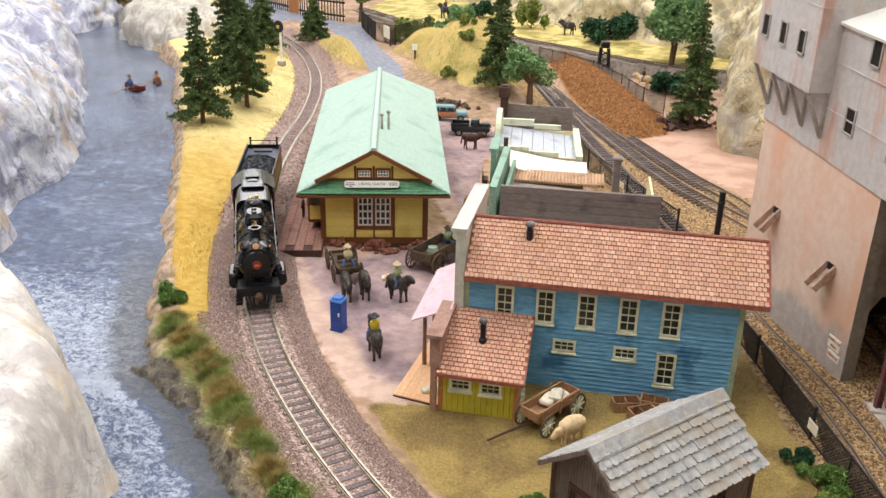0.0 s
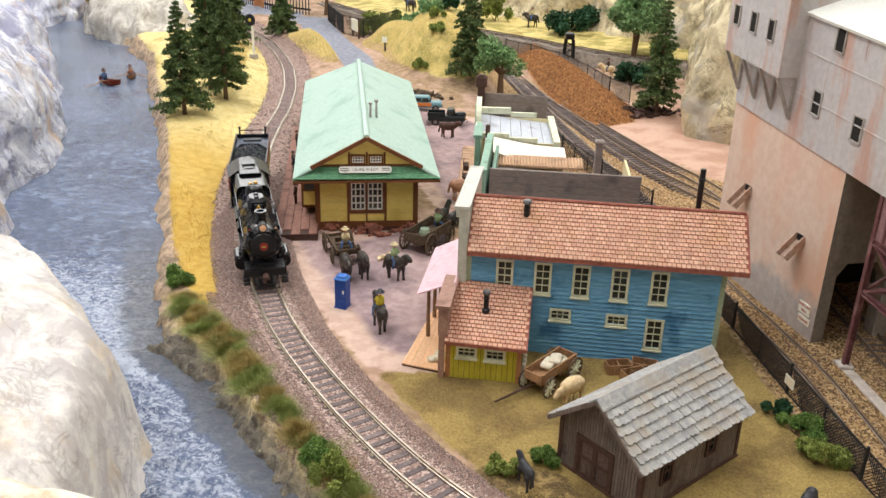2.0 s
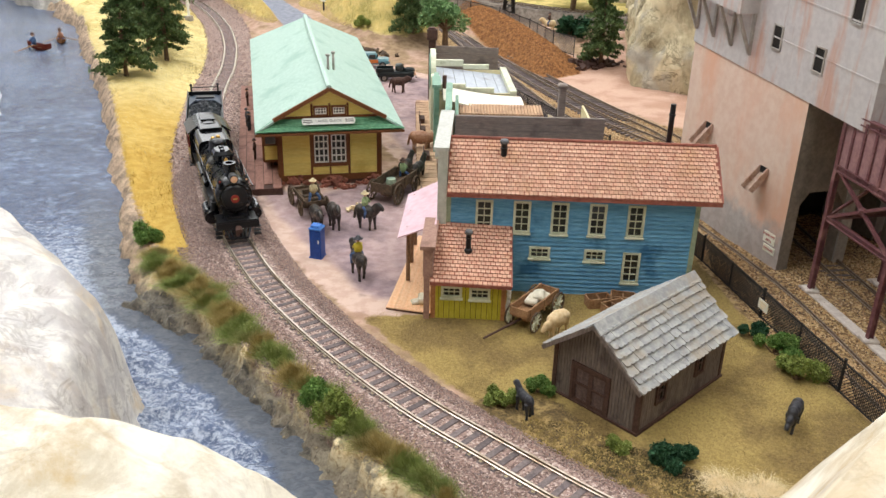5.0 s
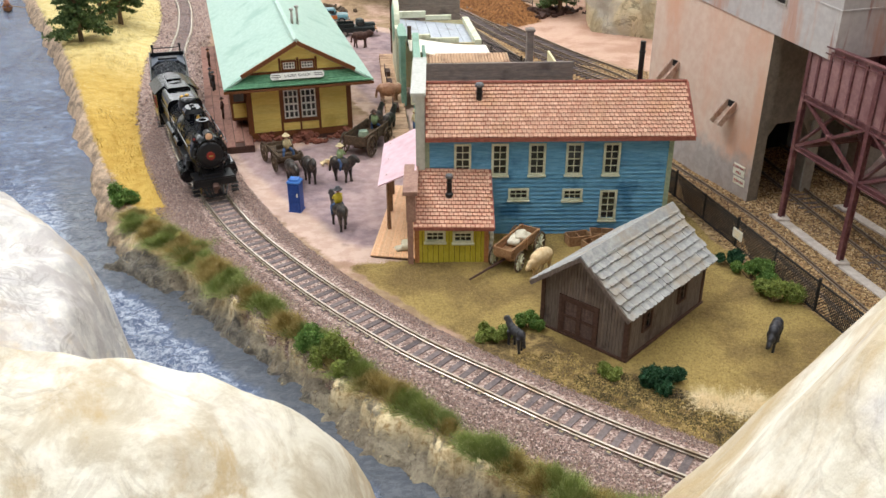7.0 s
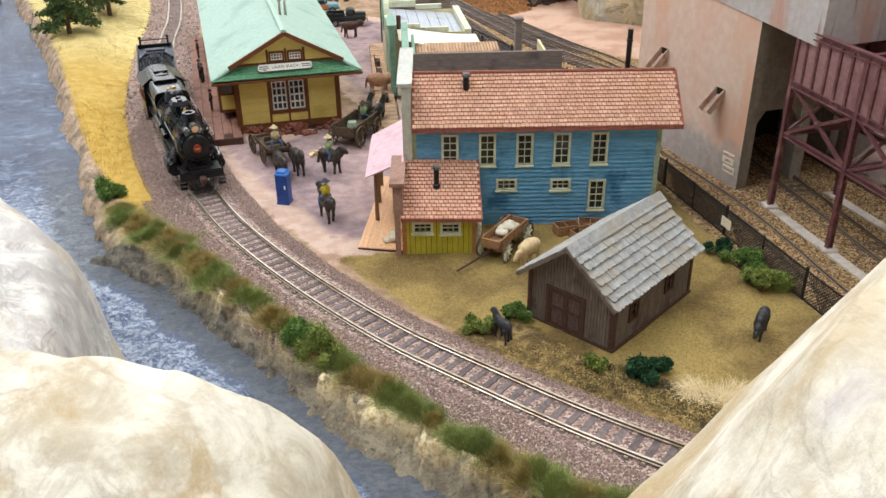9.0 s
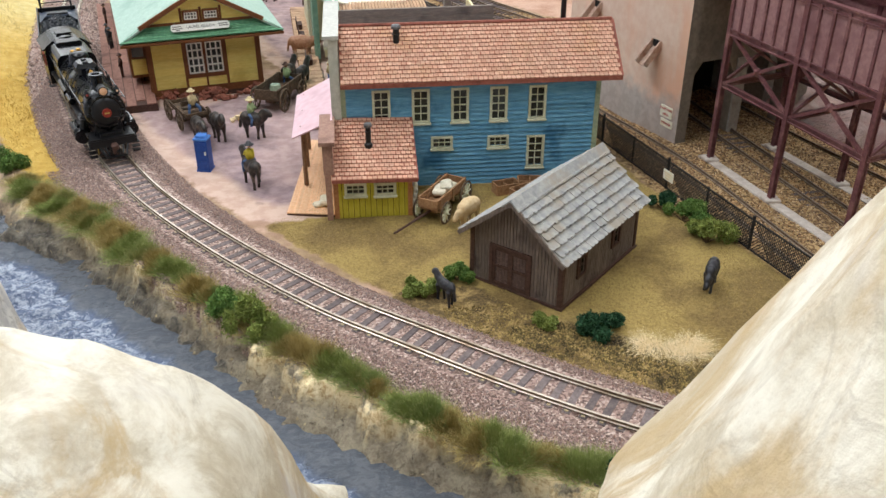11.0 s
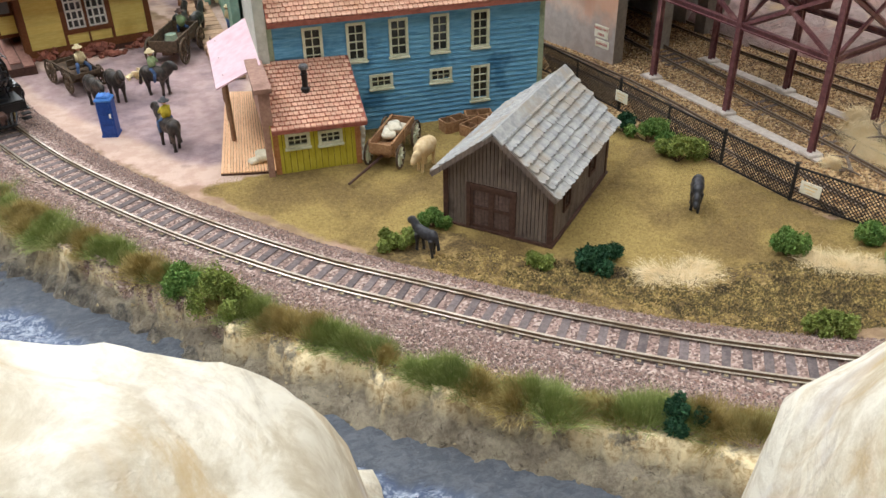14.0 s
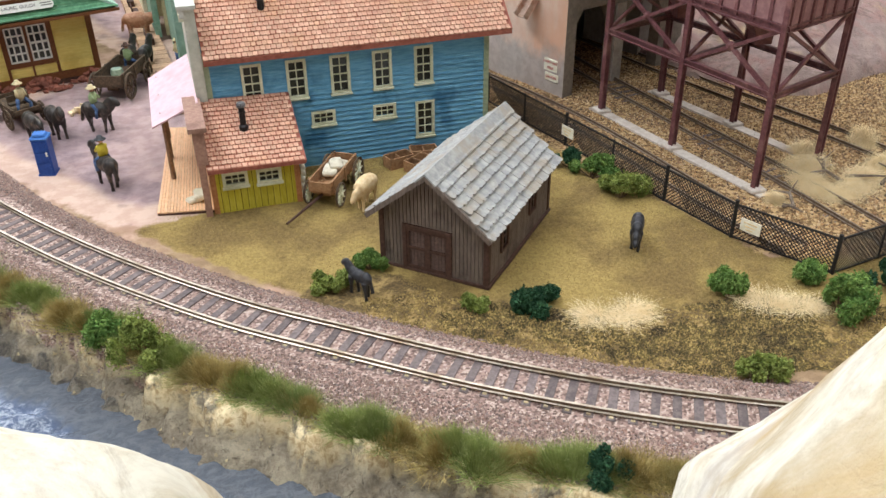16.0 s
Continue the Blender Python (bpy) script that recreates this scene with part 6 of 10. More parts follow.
def loading_bin():
    root = thing("loading_bin", 0, 0, 0, 0, "maroon steel loading bin on braced legs", "ore loader")
    A = [Vector((18.7, 52.4, 0)), Vector((20.07, 45.65, 0)), Vector((21.4, 39.1, 0))]
    B = [Vector((24.1, 53.9, 0)), Vector((25.7, 47.5, 0)), Vector((27.2, 41.1, 0))]
    z0, zm, zt, zb = 1.05, 6.5, 10.05, 13.6

    def ibeam(name, p, q, w=0.42):
        bm = bmesh.new()
        up = (0, 0, 1) if abs((Vector(q) - Vector(p)).normalized().z) < 0.9 else (1, 0.3, 0)
        beam(bm, p, q, w * 0.3, w, 0, up)
        d = (Vector(q) - Vector(p)).normalized()
        s = d.cross(Vector(up)).normalized()
        u = s.cross(d)
        for k in (-1, 1):
            beam(bm, Vector(p) + u * k * w / 2, Vector(q) + u * k * w / 2, w, w * 0.22, 0, up)
        return part(name, bm, M["maroon"], root)

    def lift(p, z):
        return Vector((p.x, p.y, z))
    for p in A + B:
        ibeam("leg", lift(p, z0), lift(p, zb), 0.31)
    for row in (A, B):
        for z, w in ((zm, 0.3), (zt, 0.4), (zb, 0.4)):
            for p, q in zip(row[:-1], row[1:]):
                ibeam("girder", lift(p, z), lift(q, z), w)
        for p, q in zip(row[:-1], row[1:]):
            for a, b in ((zm, zt), (zt, zm)):
                bm = bmesh.new()
                beam(bm, lift(p, a), lift(q, b), 0.2, 0.2)
                part("brace", bm, M["maroon"], root)
            bm = bmesh.new()
            c = (lift(p, (zm + zt) / 2) + lift(q, (zm + zt) / 2)) / 2
            ball(bm, c, (0.32, 0.32, 0.32), 1)
            part("gusset", bm, M["maroon"], root)
    for p, q in zip(A, B):
        for z in (zm, zt, zb):
            ibeam("girder", lift(p, z), lift(q, z), 0.3)
        for a, b in ((zm, zt), (zt, zm)):
            bm = bmesh.new()
            beam(bm, lift(p, a), lift(q, b), 0.18, 0.18)
            part("brace", bm, M["maroon"], root)
    # plate bin with stiffeners
    quad = [A[0], A[2], B[2], B[0]]
    bm = bmesh.new()
    slab(bm, [lift(p, zt + 0.1) for p in quad[::-1]][::-1], 0.12)
    bn = part("bin_floor", bm, M["maroon_plate"], root, "dusty maroon floor plate")
    for i in range(4):
        p, q = quad[i], quad[(i + 1) % 4]
        bm = bmesh.new()
        beam(bm, lift(p, (zt + zb) / 2), lift(q, (zt + zb) / 2), 0.12, zb - zt)
        part("bin_plate", bm, M["maroon_plate"], bn)
    for i in range(4):
        p, q = quad[i], quad[(i + 1) % 4]
        n = 12 if i % 2 == 0 else 6
        for k in range(1, n):
            c = p.lerp(q, k / n)
            out = (c - (quad[0] + quad[1] + quad[2] + quad[3]) / 4).normalized() * 0.1
            bm = bmesh.new()
            beam(bm, lift(c, zt) + out, lift(c, zb) + out, 0.2, 0.2, 0, (1, 0.3, 0))
            part("stiffener", bm, M["maroon"], bn)
    # braced upper wall on the far row
    d = (B[2] - B[0]).normalized()
    ends = [B[0] - d * 3.2 + d * k * 3.35 for k in range(6)]
    bm = bmesh.new()
    beam(bm, lift(ends[0], 15.2), lift(ends[-1], 15.2), 0.2, 4.8)
    upper = part("upper_plate", bm, M["maroon_plate"], root, "maroon upper wall plate")
    side = Vector((d.y, -d.x, 0)) * 0.16
    side = side if side.x < 0 else -side
    for z in (12.9, 17.5):
        bm = bmesh.new()
        beam(bm, lift(ends[0], z) + side, lift(ends[-1], z) + side, 0.3, 0.34)
        part("upper_rail", bm, M["maroon"], upper)
    for p, q in zip(ends[:-1], ends[1:]):
        bm = bmesh.new()
        beam(bm, lift(q, 12.9) + side, lift(q, 17.5) + side, 0.26, 0.26, 0, (1, 0.3, 0))
        part("upper_post", bm, M["maroon"], upper)
        for a, b in ((13.0, 17.4), (17.4, 13.0)):
            bm = bmesh.new()
            beam(bm, lift(p, a) + side * 1.2, lift(q, b) + side * 1.2, 0.16, 0.16)
            part("upper_brace", bm, M["maroon"], upper)
    # hopper mouths between the legs
    for f in (0.27, 0.73):
        c = (quad[0].lerp(quad[1], f) + quad[3].lerp(quad[2], f)) / 2
        bm = bmesh.new()
        lathe(bm, [(0.7, zt - 2.2), (0.75, zt - 1.6), (2.4, zt + 0.05)], 4, Matrix.Translation((c.x, c.y, 0)) @ Matrix.Rotation(radians(33), 4, "Z"))
        part("hopper", bm, M["maroon"], root)
    for row in (A, B):
        bm = bmesh.new()
        d = (row[2] - row[0]).normalized()
        beam(bm, lift(row[0] - d * 0.9, 0.82), lift(row[2] + d * 0.8, 0.82), 0.75, 0.3)
        f = part("footing_beam", bm, M["footing"], root, "pale concrete footing beam")
        for p in row:
            bm = bmesh.new()
            bevel_box(bm, p.x - 0.5, p.y - 0.5, 0.95, p.x + 0.5, p.y + 0.5, 1.15, 0.06)
            part("pad", bm, M["footing"], f)


loading_bin()


def back_row():
    # plank-backed store right behind the hotel
    root = thing("plank_store", -7.0, 67.9, 1.0, 2, "weathered plank store with a parapet behind the hotel", "building")
    rows = 12
    for k in range(rows):
        bm = bmesh.new()
        box(bm, 0, -0.06, k * 0.61, 12.6, 0.02, k * 0.61 + 0.58)
        part("plank", bm, M["grey_roof"], root)
    bm = bmesh.new()
    box(bm, 0, 0.02, 0, 12.6, 0.25, 7.3)
    part("wall", bm, M["grey_roof"], root)
    panel_wall(root, wall_at(12.6, 0.25, 0, 90), 12, 5.2, [], M["cream_wall"], 0.2)
    panel_wall(root, wall_at(0, 12, 0, -90), 12, 6.0, [], M["green_board"], 0.3)
    bm = bmesh.new()
    slab(bm, [(0, 0.25, 4.6), (12.6, 0.25, 4.0), (12.6, 9.8, 4.0), (0, 9.8, 4.6)], 0.2)
    part("roof", bm, M["grey_roof"], root)
    for k in range(28):
        bm = bmesh.new()
        rod(bm, (0.2 + k * 0.3, 9.6, 4.75), (0.2 + k * 0.3, 12.4, 4.95), 0.15, 6)
        part("roof_rib", bm, M["walk_tan"], root)
    bm = bmesh.new()
    bevel_box(bm, 8.7, 1.0, 3.6, 9.3, 1.7, 9.9, 0.06)
    bevel_box(bm, 8.6, 0.9, 9.6, 9.4, 1.8, 9.85, 0.06)
    part("chimney", bm, M["grey_roof"], root)
    bm = bmesh.new()
    box(bm, -0.9, -0.2, 0, -0.3, 12, 7.2)
    part("false_front", bm, M["green_board"], root, "pale green false front")
    # cream-roofed store
    root = thing("cream_store", -8.6, 79.9, 1.0, 4, "low store with a cream roof and green false front", "building")
    panel_wall(root, wall_at(0, 0, 0, 0), 7.8, 4.3, [], M["cream_wall"], 0.2)
    panel_wall(root, wall_at(7.8, 0, 0, 90), 5.4, 4.0, [], M["cream_wall"], 0.2)
    bm = bmesh.new()
    arc = [(8.2 * k / 8, 5.5 - math.sin(k / 8 * 1.57)) for k in range(9)]
    prism(bm, [(x, z - 0.12) for x, z in arc] + arc[::-1], -0.2, 5.5)
    part("roof", bm, M["cream_roof"], root, "curved cream card roof")
    bm = bmesh.new()
    box(bm, -0.9, -0.3, 0, -0.4, 5.4, 6.9)
    box(bm, -1.1, -0.4, 6.7, -0.25, 3.6, 7.0)
    part("false_front", bm, M["green_board"], root)
    bm = bmesh.new()
    rod(bm, (0.2, 4.6, 4.8), (0.2, 4.6, 6.8), 0.22, 8)
    part("chimney_pipe", bm, M["dark_wood"], root)
    # tin-roofed hall with an arched sign front
    root = thing("tin_roofed_hall", -9.8, 86.0, 1.0, 5, "hall with tin roof panels, cream parapets and an arched front", "building")
    panel_wall(root, wall_at(0, 0, 0, 0), 8.3, 4.6, [], M["cream_wall"], 0.2)
    panel_wall(root, wall_at(8.3, 0, 0, 90), 11, 4.6, [], M["cream_wall"], 0.3)
    panel_wall(root, wall_at(8.3, 11, 0, 180), 8.3, 4.6, [], M["cream_wall"], 0.2)
    for k in range(7):
        bm = bmesh.new()
        slab(bm, [(0.1 + k * 1.15, 0.2, 4.95 - k * 0.12), (1.2 + k * 1.15, 0.2, 4.83 - k * 0.12), (1.2 + k * 1.15, 10.8, 4.83 - k * 0.12), (0.1 + k * 1.15, 10.8, 4.95 - k * 0.12)], 0.1)
        part("roof_panel", bm, M["tin"], root)
    bm = bmesh.new()
    box(bm, 7.9, -0.2, 4.4, 8.6, 11.2, 4.9)
    box(bm, 0.2, -0.3, 5.0, 3.2, 0.1, 5.6)
    box(bm, 3.2, -0.3, 4.7, 6.2, 0.1, 5.2)
    box(bm, 0.2, 10.8, 5.0, 3.6, 11.3, 5.7)
    box(bm, 3.6, 10.8, 4.7, 6.6, 11.3, 5.2)
    part("parapet", bm, M["trim_cream"], root)
    bm = bmesh.new()
    out = [(1.0, 0), (10.2, 0), (10.2, 6.0)] + [(5.6 + 3.0 * math.cos(a), 6.0 + 2.0 * math.sin(a)) for a in np.linspace(0, math.pi, 12)] + [(1.0, 6.0)]
    prism(bm, out, -0.35, 0.2, Matrix(((0, 1, 0, 0), (1, 0, 0, 0), (0, 0, 1, 0), (0, 0, 0, 1))))
    fr = part("sign_front", bm, M["trim_cream"], root, "cream arched sign front")
    bm = bmesh.new()
    prism(bm, [(5.6 + 2.6 * math.cos(a), 5.6 + 1.9 * math.sin(a)) for a in np.linspace(0, 2 * math.pi, 16)[:-1]], -0.45, -0.36, Matrix(((0, 1, 0, 0), (1, 0, 0, 0), (0, 0, 1, 0), (0, 0, 0, 1))))
    part("sign_face", bm, M["green_board"], fr)
    # far plank wall with a post
    root = thing("plank_wall", -11.0, 100.5, 1.2, -2, "tall weathered plank wall", "wall")
    for k in range(7):
        bm = bmesh.new()
        box(bm, 0, 0, k * 0.92, 7.9, 0.25, k * 0.92 + 0.88)
        part("plank", bm, M["grey_roof"], root)
    bm = bmesh.new()
    bevel_box(bm, -0.4, -0.6, 0, 0.4, 0.2, 8.6, 0.06)
    bevel_box(bm, -0.6, -0.8, 7.2, 0.6, 0.4, 8.4, 0.06)
    part("gate_post", bm, M["dark_wood"], root)
    # front walk along the stores
    root = thing("board_walk", 0, 0, 0, 0, "tan board walk before the stores", "walkway")
    for k in range(34):
        y = 62 + k * 1.1
        x = -8.2 - (y - 62) * 0.085
        bm = bmesh.new()
        box(bm, x - 1.5, y, 0.7, x + 0.4, y + 1.0, 1.25)
        part("walk_board", bm, M["walk_tan"], root)


back_row()

# ---- plaster rock work ----
def crag(name, x0, x1, y0, y1, step, fn, material, label, jag=0.5, seed=1):
    """Rock work as a displaced sheet with steep sides; the lowest faces stay below the ground."""
    xs, ys = np.arange(x0, x1 + step, step), np.arange(y0, y1 + step, step)
    X, Y = np.meshgrid(xs, ys)
    Z = fn(X, Y)
    # shift sideways where steep, for ledges and overhangs
    Zs = Z * 0.35
    X2 = X + jag * fbm(Zs + X * 0.1, Y * 0.22, 1.0, seed + 7)
    Y2 = Y + jag * fbm(X * 0.22, Zs + Y * 0.1, 1.0, seed + 9)
    nx, ny = len(xs), len(ys)
    co = np.stack([X2, Y2, Z], -1).reshape(-1, 3) * CM
    idx = np.arange(nx * ny).reshape(ny, nx)
    q = np.stack([idx[:-1, :-1], idx[:-1, 1:], idx[1:, 1:], idx[1:, :-1]], -1).reshape(-1, 4)
    zf = Z.reshape(-1)
    q = q[zf[q].max(1) > -2.4]
    used, inv = np.unique(q, return_inverse=True)
    me = bpy.data.meshes.new(name)
    me.from_pydata(co[used].tolist(), [], inv.reshape(-1, 4).tolist())
    me.polygons.foreach_set("use_smooth", [True] * len(me.polygons))
    me.materials.append(material)
    return tagged(new(name, me), label, "rock")


def profile(x, pts):
    return np.interp(x, [p[0] for p in pts], [p[1] for p in pts])


def front_left(X, Y):
    x = X + 0.5 * fbm(X, Y, 0.35, 3)
    z = profile(x, [(-60, 13.5), (-24, 13.6), (-18, 12.9), (-15.5, 12.4), (-13.6, 11.9), (-11.4, 10.8), (-10.3, 9.9), (-9.3, 8.7), (-8.6, 6.8), (-7.8, 3.2), (-7.4, 0.0), (-6.8, -3.0)])
    y = Y + 0.5 * fbm(X, Y, 0.3, 5)
    drop = profile(y, [(-40, 0.55), (-4, 0.62), (4, 0.75), (11, 0.9), (15, 0.98), (18.2, 1.0), (19.4, 0.9), (21, 0.62), (23, 0.25), (25, -0.1), (26.5, -0.25)])
    z = np.where(drop < 0, np.minimum(drop * 12, z), np.where(z < 0, z, z * drop))
    return np.maximum(z + 0.45 * fbm(X, Y, 0.28, 8) + 0.16 * fbm(X, Y, 1.2, 9), -3)


def front_right(X, Y):
    x = X + 0.4 * fbm(X, Y, 0.35, 13)
    xe = profile(Y, [(2, -4.2), (6, -3.4), (10, -1.7), (13, -0.1), (15, 0.9), (17, 2.6), (20, 6.0), (24, 12)])
    ze = profile(Y, [(2, 16.5), (6, 16.0), (10, 14.0), (13, 11.2), (15, 9.6), (17, 6.8), (20, 2.2), (22, -3), (26, -6)])
    s = x - xe
    rise = profile(Y, [(4, 1.5), (10, 1.45), (13, 0.85), (15, 0.3), (20, 0.25)])
    late = profile(Y, [(4, 0.0), (10, 0.1), (15, 0.6), (22, 0.9)])
    z = ze + np.minimum(np.maximum(s, 0) * rise, 6.2) + late * np.maximum(s - 3.6, 0) * 1.2
    z = np.where(s < 0, ze + s * 5.5 - s * s, z)
    return np.clip(z + 0.35 * fbm(X, Y, 0.3, 18) + 0.12 * fbm(X, Y, 1.2, 19), -3, 21)


NEAR_EDGE = [(-62, 66), (-33.2, 45.9), (-27.0, 39.9), (-23.7, 36.8), (-22.0, 32.4), (-20.2, 27), (-18, 20)]


def near_left(X, Y):
    d, s, _ = to_polyline(X, Y, NEAR_EDGE)
    d = d * s + 0.7 * fbm(X, Y, 0.3, 23) + 0.25 * fbm(X, Y, 1.0, 24)
    z = profile(d, [(-1.5, -3), (0, 0.0), (0.35, 4.0), (0.9, 7.0), (1.8, 8.6), (4, 9.6), (9, 11.2), (20, 14), (40, 16)])
    z = z * profile(Y, [(24, 0.8), (31, 0.9), (36, 1.0), (60, 0.9)])
    return np.maximum(z + 0.6 * fbm(X, Y, 0.25, 28) + 0.3 * fbm(X, Y, 0.8, 29), -3)


def vnoise3(P, k, seed=0):
    Q = P * k
    I = np.floor(Q).astype(np.int64)
    F = Q - I
    F = F * F * (3 - 2 * F)

    def h(dx, dy, dz):
        n = ((I[..., 0] + dx) * 374761393 + (I[..., 1] + dy) * 668265263 + (I[..., 2] + dz) * 1440662683 + seed * 2147483647) & 0xFFFFFFFF
        n = ((n ^ (n >> 13)) * 1274126177) & 0xFFFFFFFF
        return ((n ^ (n >> 16)) & 0xFFFF) / 65535.0
    a = lerp(lerp(h(0, 0, 0), h(1, 0, 0), F[..., 0]), lerp(h(0, 1, 0), h(1, 1, 0), F[..., 0]), F[..., 1])
    b = lerp(lerp(h(0, 0, 1), h(1, 0, 1), F[..., 0]), lerp(h(0, 1, 1), h(1, 1, 1), F[..., 0]), F[..., 1])
    return lerp(a, b, F[..., 2]) * 2 - 1


def fbm3(P, k, seed=0, octaves=4, gain=0.5):
    out, a, t = 0, 1.0, 0
    for o in range(octaves):
        out = out + a * vnoise3(P, k, seed + o)
        t += a
        k, a = k * 2.07, a * gain
    return out / t


def cliff(name, edge, inward, prof, step, height, material, label, amp, seed, grain=1.0):
    """Rock face along a foot line: a sheet of even mesh from its foot over its brow, broken up by noise in all directions."""
    foot = np.array([(p.x, p.y) for p in spline([(x, y, 0) for x, y in edge], step)])
    tan = np.gradient(foot, axis=0)
    tan /= np.linalg.norm(tan, axis=1, keepdims=True)
    nrm = np.stack([-tan[:, 1], tan[:, 0]], -1)
    nrm *= np.sign((nrm * np.array(inward)).sum(1, keepdims=True))
    pr = np.array(prof, float)
    arc = np.concatenate([[0], np.cumsum(np.hypot(*np.diff(pr, axis=0).T))])
    q = np.arange(0, arc[-1], step)
    D, Zp = np.interp(q, arc, pr[:, 0]), np.interp(q, arc, pr[:, 1])
    far = sstep(2, 14, D)[None, :, None]
    way = nrm[:, None] * (1 - far) + np.array(inward)[None, None] * far
    XY = foot[:, None] + way * D[None, :, None]
    k = height(foot[:, 0], foot[:, 1])[:, None] * np.ones_like(D)[None]
    k = lerp(k, 1.0, sstep(8, 20, D)[None])
    Z = np.where(Zp > 0, Zp * k, Zp)
    P = np.concatenate([XY, Z[..., None]], -1)
    g = grain
    lumps = fbm3(P * np.array([1, 1, 1.35]), 0.11 * g, seed, 3)
    facets = np.abs(fbm3(P + 3 * lumps[..., None], 0.2 * g, seed + 11, 2))
    cracks = np.minimum(np.abs(fbm3(P, 0.33 * g, seed + 21, 3)), 0.25)
    fine = fbm3(P, 0.95 * g, seed + 31, 3)
    push = amp * (1.5 * lumps + 2.2 * (facets - 0.25) + 1.6 * (cracks - 0.15) + 0.3 * fine)
    P[..., :2] -= way * push[..., None] * 0.8
    P[..., 2] += push * 0.55 * sstep(0, 2, Zp)[None]
    ns, nq = P.shape[:2]
    idx = np.arange(ns * nq).reshape(ns, nq)
    quads = np.stack([idx[:-1, :-1], idx[:-1, 1:], idx[1:, 1:], idx[1:, :-1]], -1).reshape(-1, 4)
    me = bpy.data.meshes.new(name)
    me.from_pydata((P.reshape(-1, 3) * CM).tolist(), [], quads.tolist())
    me.polygons.foreach_set("use_smooth", [True] * len(me.polygons))
    me.materials.append(material)
    return tagged(new(name, me), label, "rock")


crag("foreground_rock", -46, -5, -30, 27, 0.45, front_left, M["rock_front"], "pale cream plaster rock above the river", 0.25, 1)
crag("foreground_rock", -8, 34, 3, 25, 0.45, front_right, M["rock_front"], "pale cream plaster rock beside the curve", 0.2, 2)
crag("river_rock", -62, -19, 20, 62, 0.45, near_left, M["rock_river"], "white and grey plaster rock by the rapids", 0.4, 3)
cliff("river_cliff", [(-46.5, 50), (-49.5, 63), (-55, 72), (-55.5, 80), (-57.5, 86), (-61.3, 94), (-66.8, 102.8), (-75, 116.5), (-82.2, 127.6), (-97, 148), (-103, 156), (-116, 172)], (-0.87, -0.45),
      [(-0.8, -3), (0, 0.3), (0.7, 3.5), (1.4, 6.5), (2.4, 9.0), (4.6, 11.5), (9, 14), (18, 18), (50, 26)], 0.5,
      lambda X, Y: (1 + 0.3 * fbm(X, Y, 0.06, 36)) * (1 - 0.7 * np.exp(-((Y - 68.5) / 2.4) ** 2)) * (1 - 0.55 * np.exp(-((Y - 111) / 3.5) ** 2)),
      M["rock_white"], "white and grey plaster cliff along the river", 0.85, 4, 0.8)


def boulder(name, x, y, z, rx, ry, rz, material, label, seed, sub=4, rough=0.25, turn=0.0, group=""):
    bm = bmesh.new()
    bmesh.ops.create_icosphere(bm, subdivisions=sub, radius=1.0)
    for v in bm.verts:
        p = v.co.copy()
        k = 1 + rough * noise.fractal(p * 1.3 + Vector((seed, seed * 2.1, 0)), 0.8, 2.0, 4) + 0.12 * noise.noise(p * 4 + Vector((0, seed, 0)))
        k -= 0.12 * max(0, noise.noise(p * 0.9 + Vector((seed * 3, 0, 0))))
        v.co = Vector((p.x * rx * k, p.y * ry * k, p.z * rz * k))
    return solid(name, bm, material, x, y, z, turn, label, "rock", group, smooth=True)


boulder("bank_boulder", -88, 170, 0.0, 19, 11, 11.5, M["rock_grey"], "large grey boulder on the far river bank", 2.0, 5, 0.1, -50)
boulder("river_boulder", -121, 179, 2, 12, 17, 10, M["rock_white"], "white boulder at the head of the river", 5.0, 5, 0.25)
rnd = random.Random(5)
for i in range(46):
    t = rnd.random()
    boulder("wall_stone", lerp(-134, -103, t) + rnd.uniform(-1, 1), lerp(211, 187, t) + rnd.uniform(-1.5, 1.5), 1.6 + rnd.uniform(0, 6.0), rnd.uniform(2.0, 3.2), rnd.uniform(1.8, 2.6), rnd.uniform(1.4, 2.0), M["pebble"], "tan rounded stone in a loose river wall", i * 1.3, 2, 0.15, rnd.uniform(0, 180), "river wall stones")


cliff("valley_cliff", [(40, 88), (24, 106), (15.4, 113.5), (16.6, 125), (18.6, 140), (21, 161), (18.6, 178), (8, 215)], (0.95, 0.3),
      [(-0.8, -2), (0, 1.0), (0.5, 7), (1.6, 13), (3.0, 17), (6, 21), (14, 26), (34, 31)], 0.6, lambda X, Y: 1 + 0.25 * fbm(X, Y, 0.07, 44), M["rock_cliff"], "cream plaster cliff behind the ore tower", 1.1, 6)
cliff("back_cliff", [(-100, 262), (-60, 242), (-38, 219), (-25, 203), (-14.5, 190), (-6, 183), (1, 185), (4, 174), (10, 166), (17, 158.5), (26, 154)], (0.15, 0.98),
      [(-1.5, 0), (-0.5, 4.0), (0.8, 7.5), (2.2, 11), (5, 14.5), (7, 19), (12, 23), (30, 32), (60, 40)], 0.7, lambda X, Y: 1 + 0.3 * fbm(X, Y, 0.08, 57), M["rock_cliff"], "cream plaster cliffs along the back of the layout", 1.5, 8)

MOUND_EDGE = [(26.6, 72), (27.2, 62), (27.9, 56.5), (30.2, 53.8), (32.1, 51.4), (34.1, 50.2), (37, 51.2), (42, 52.5), (56, 56)]


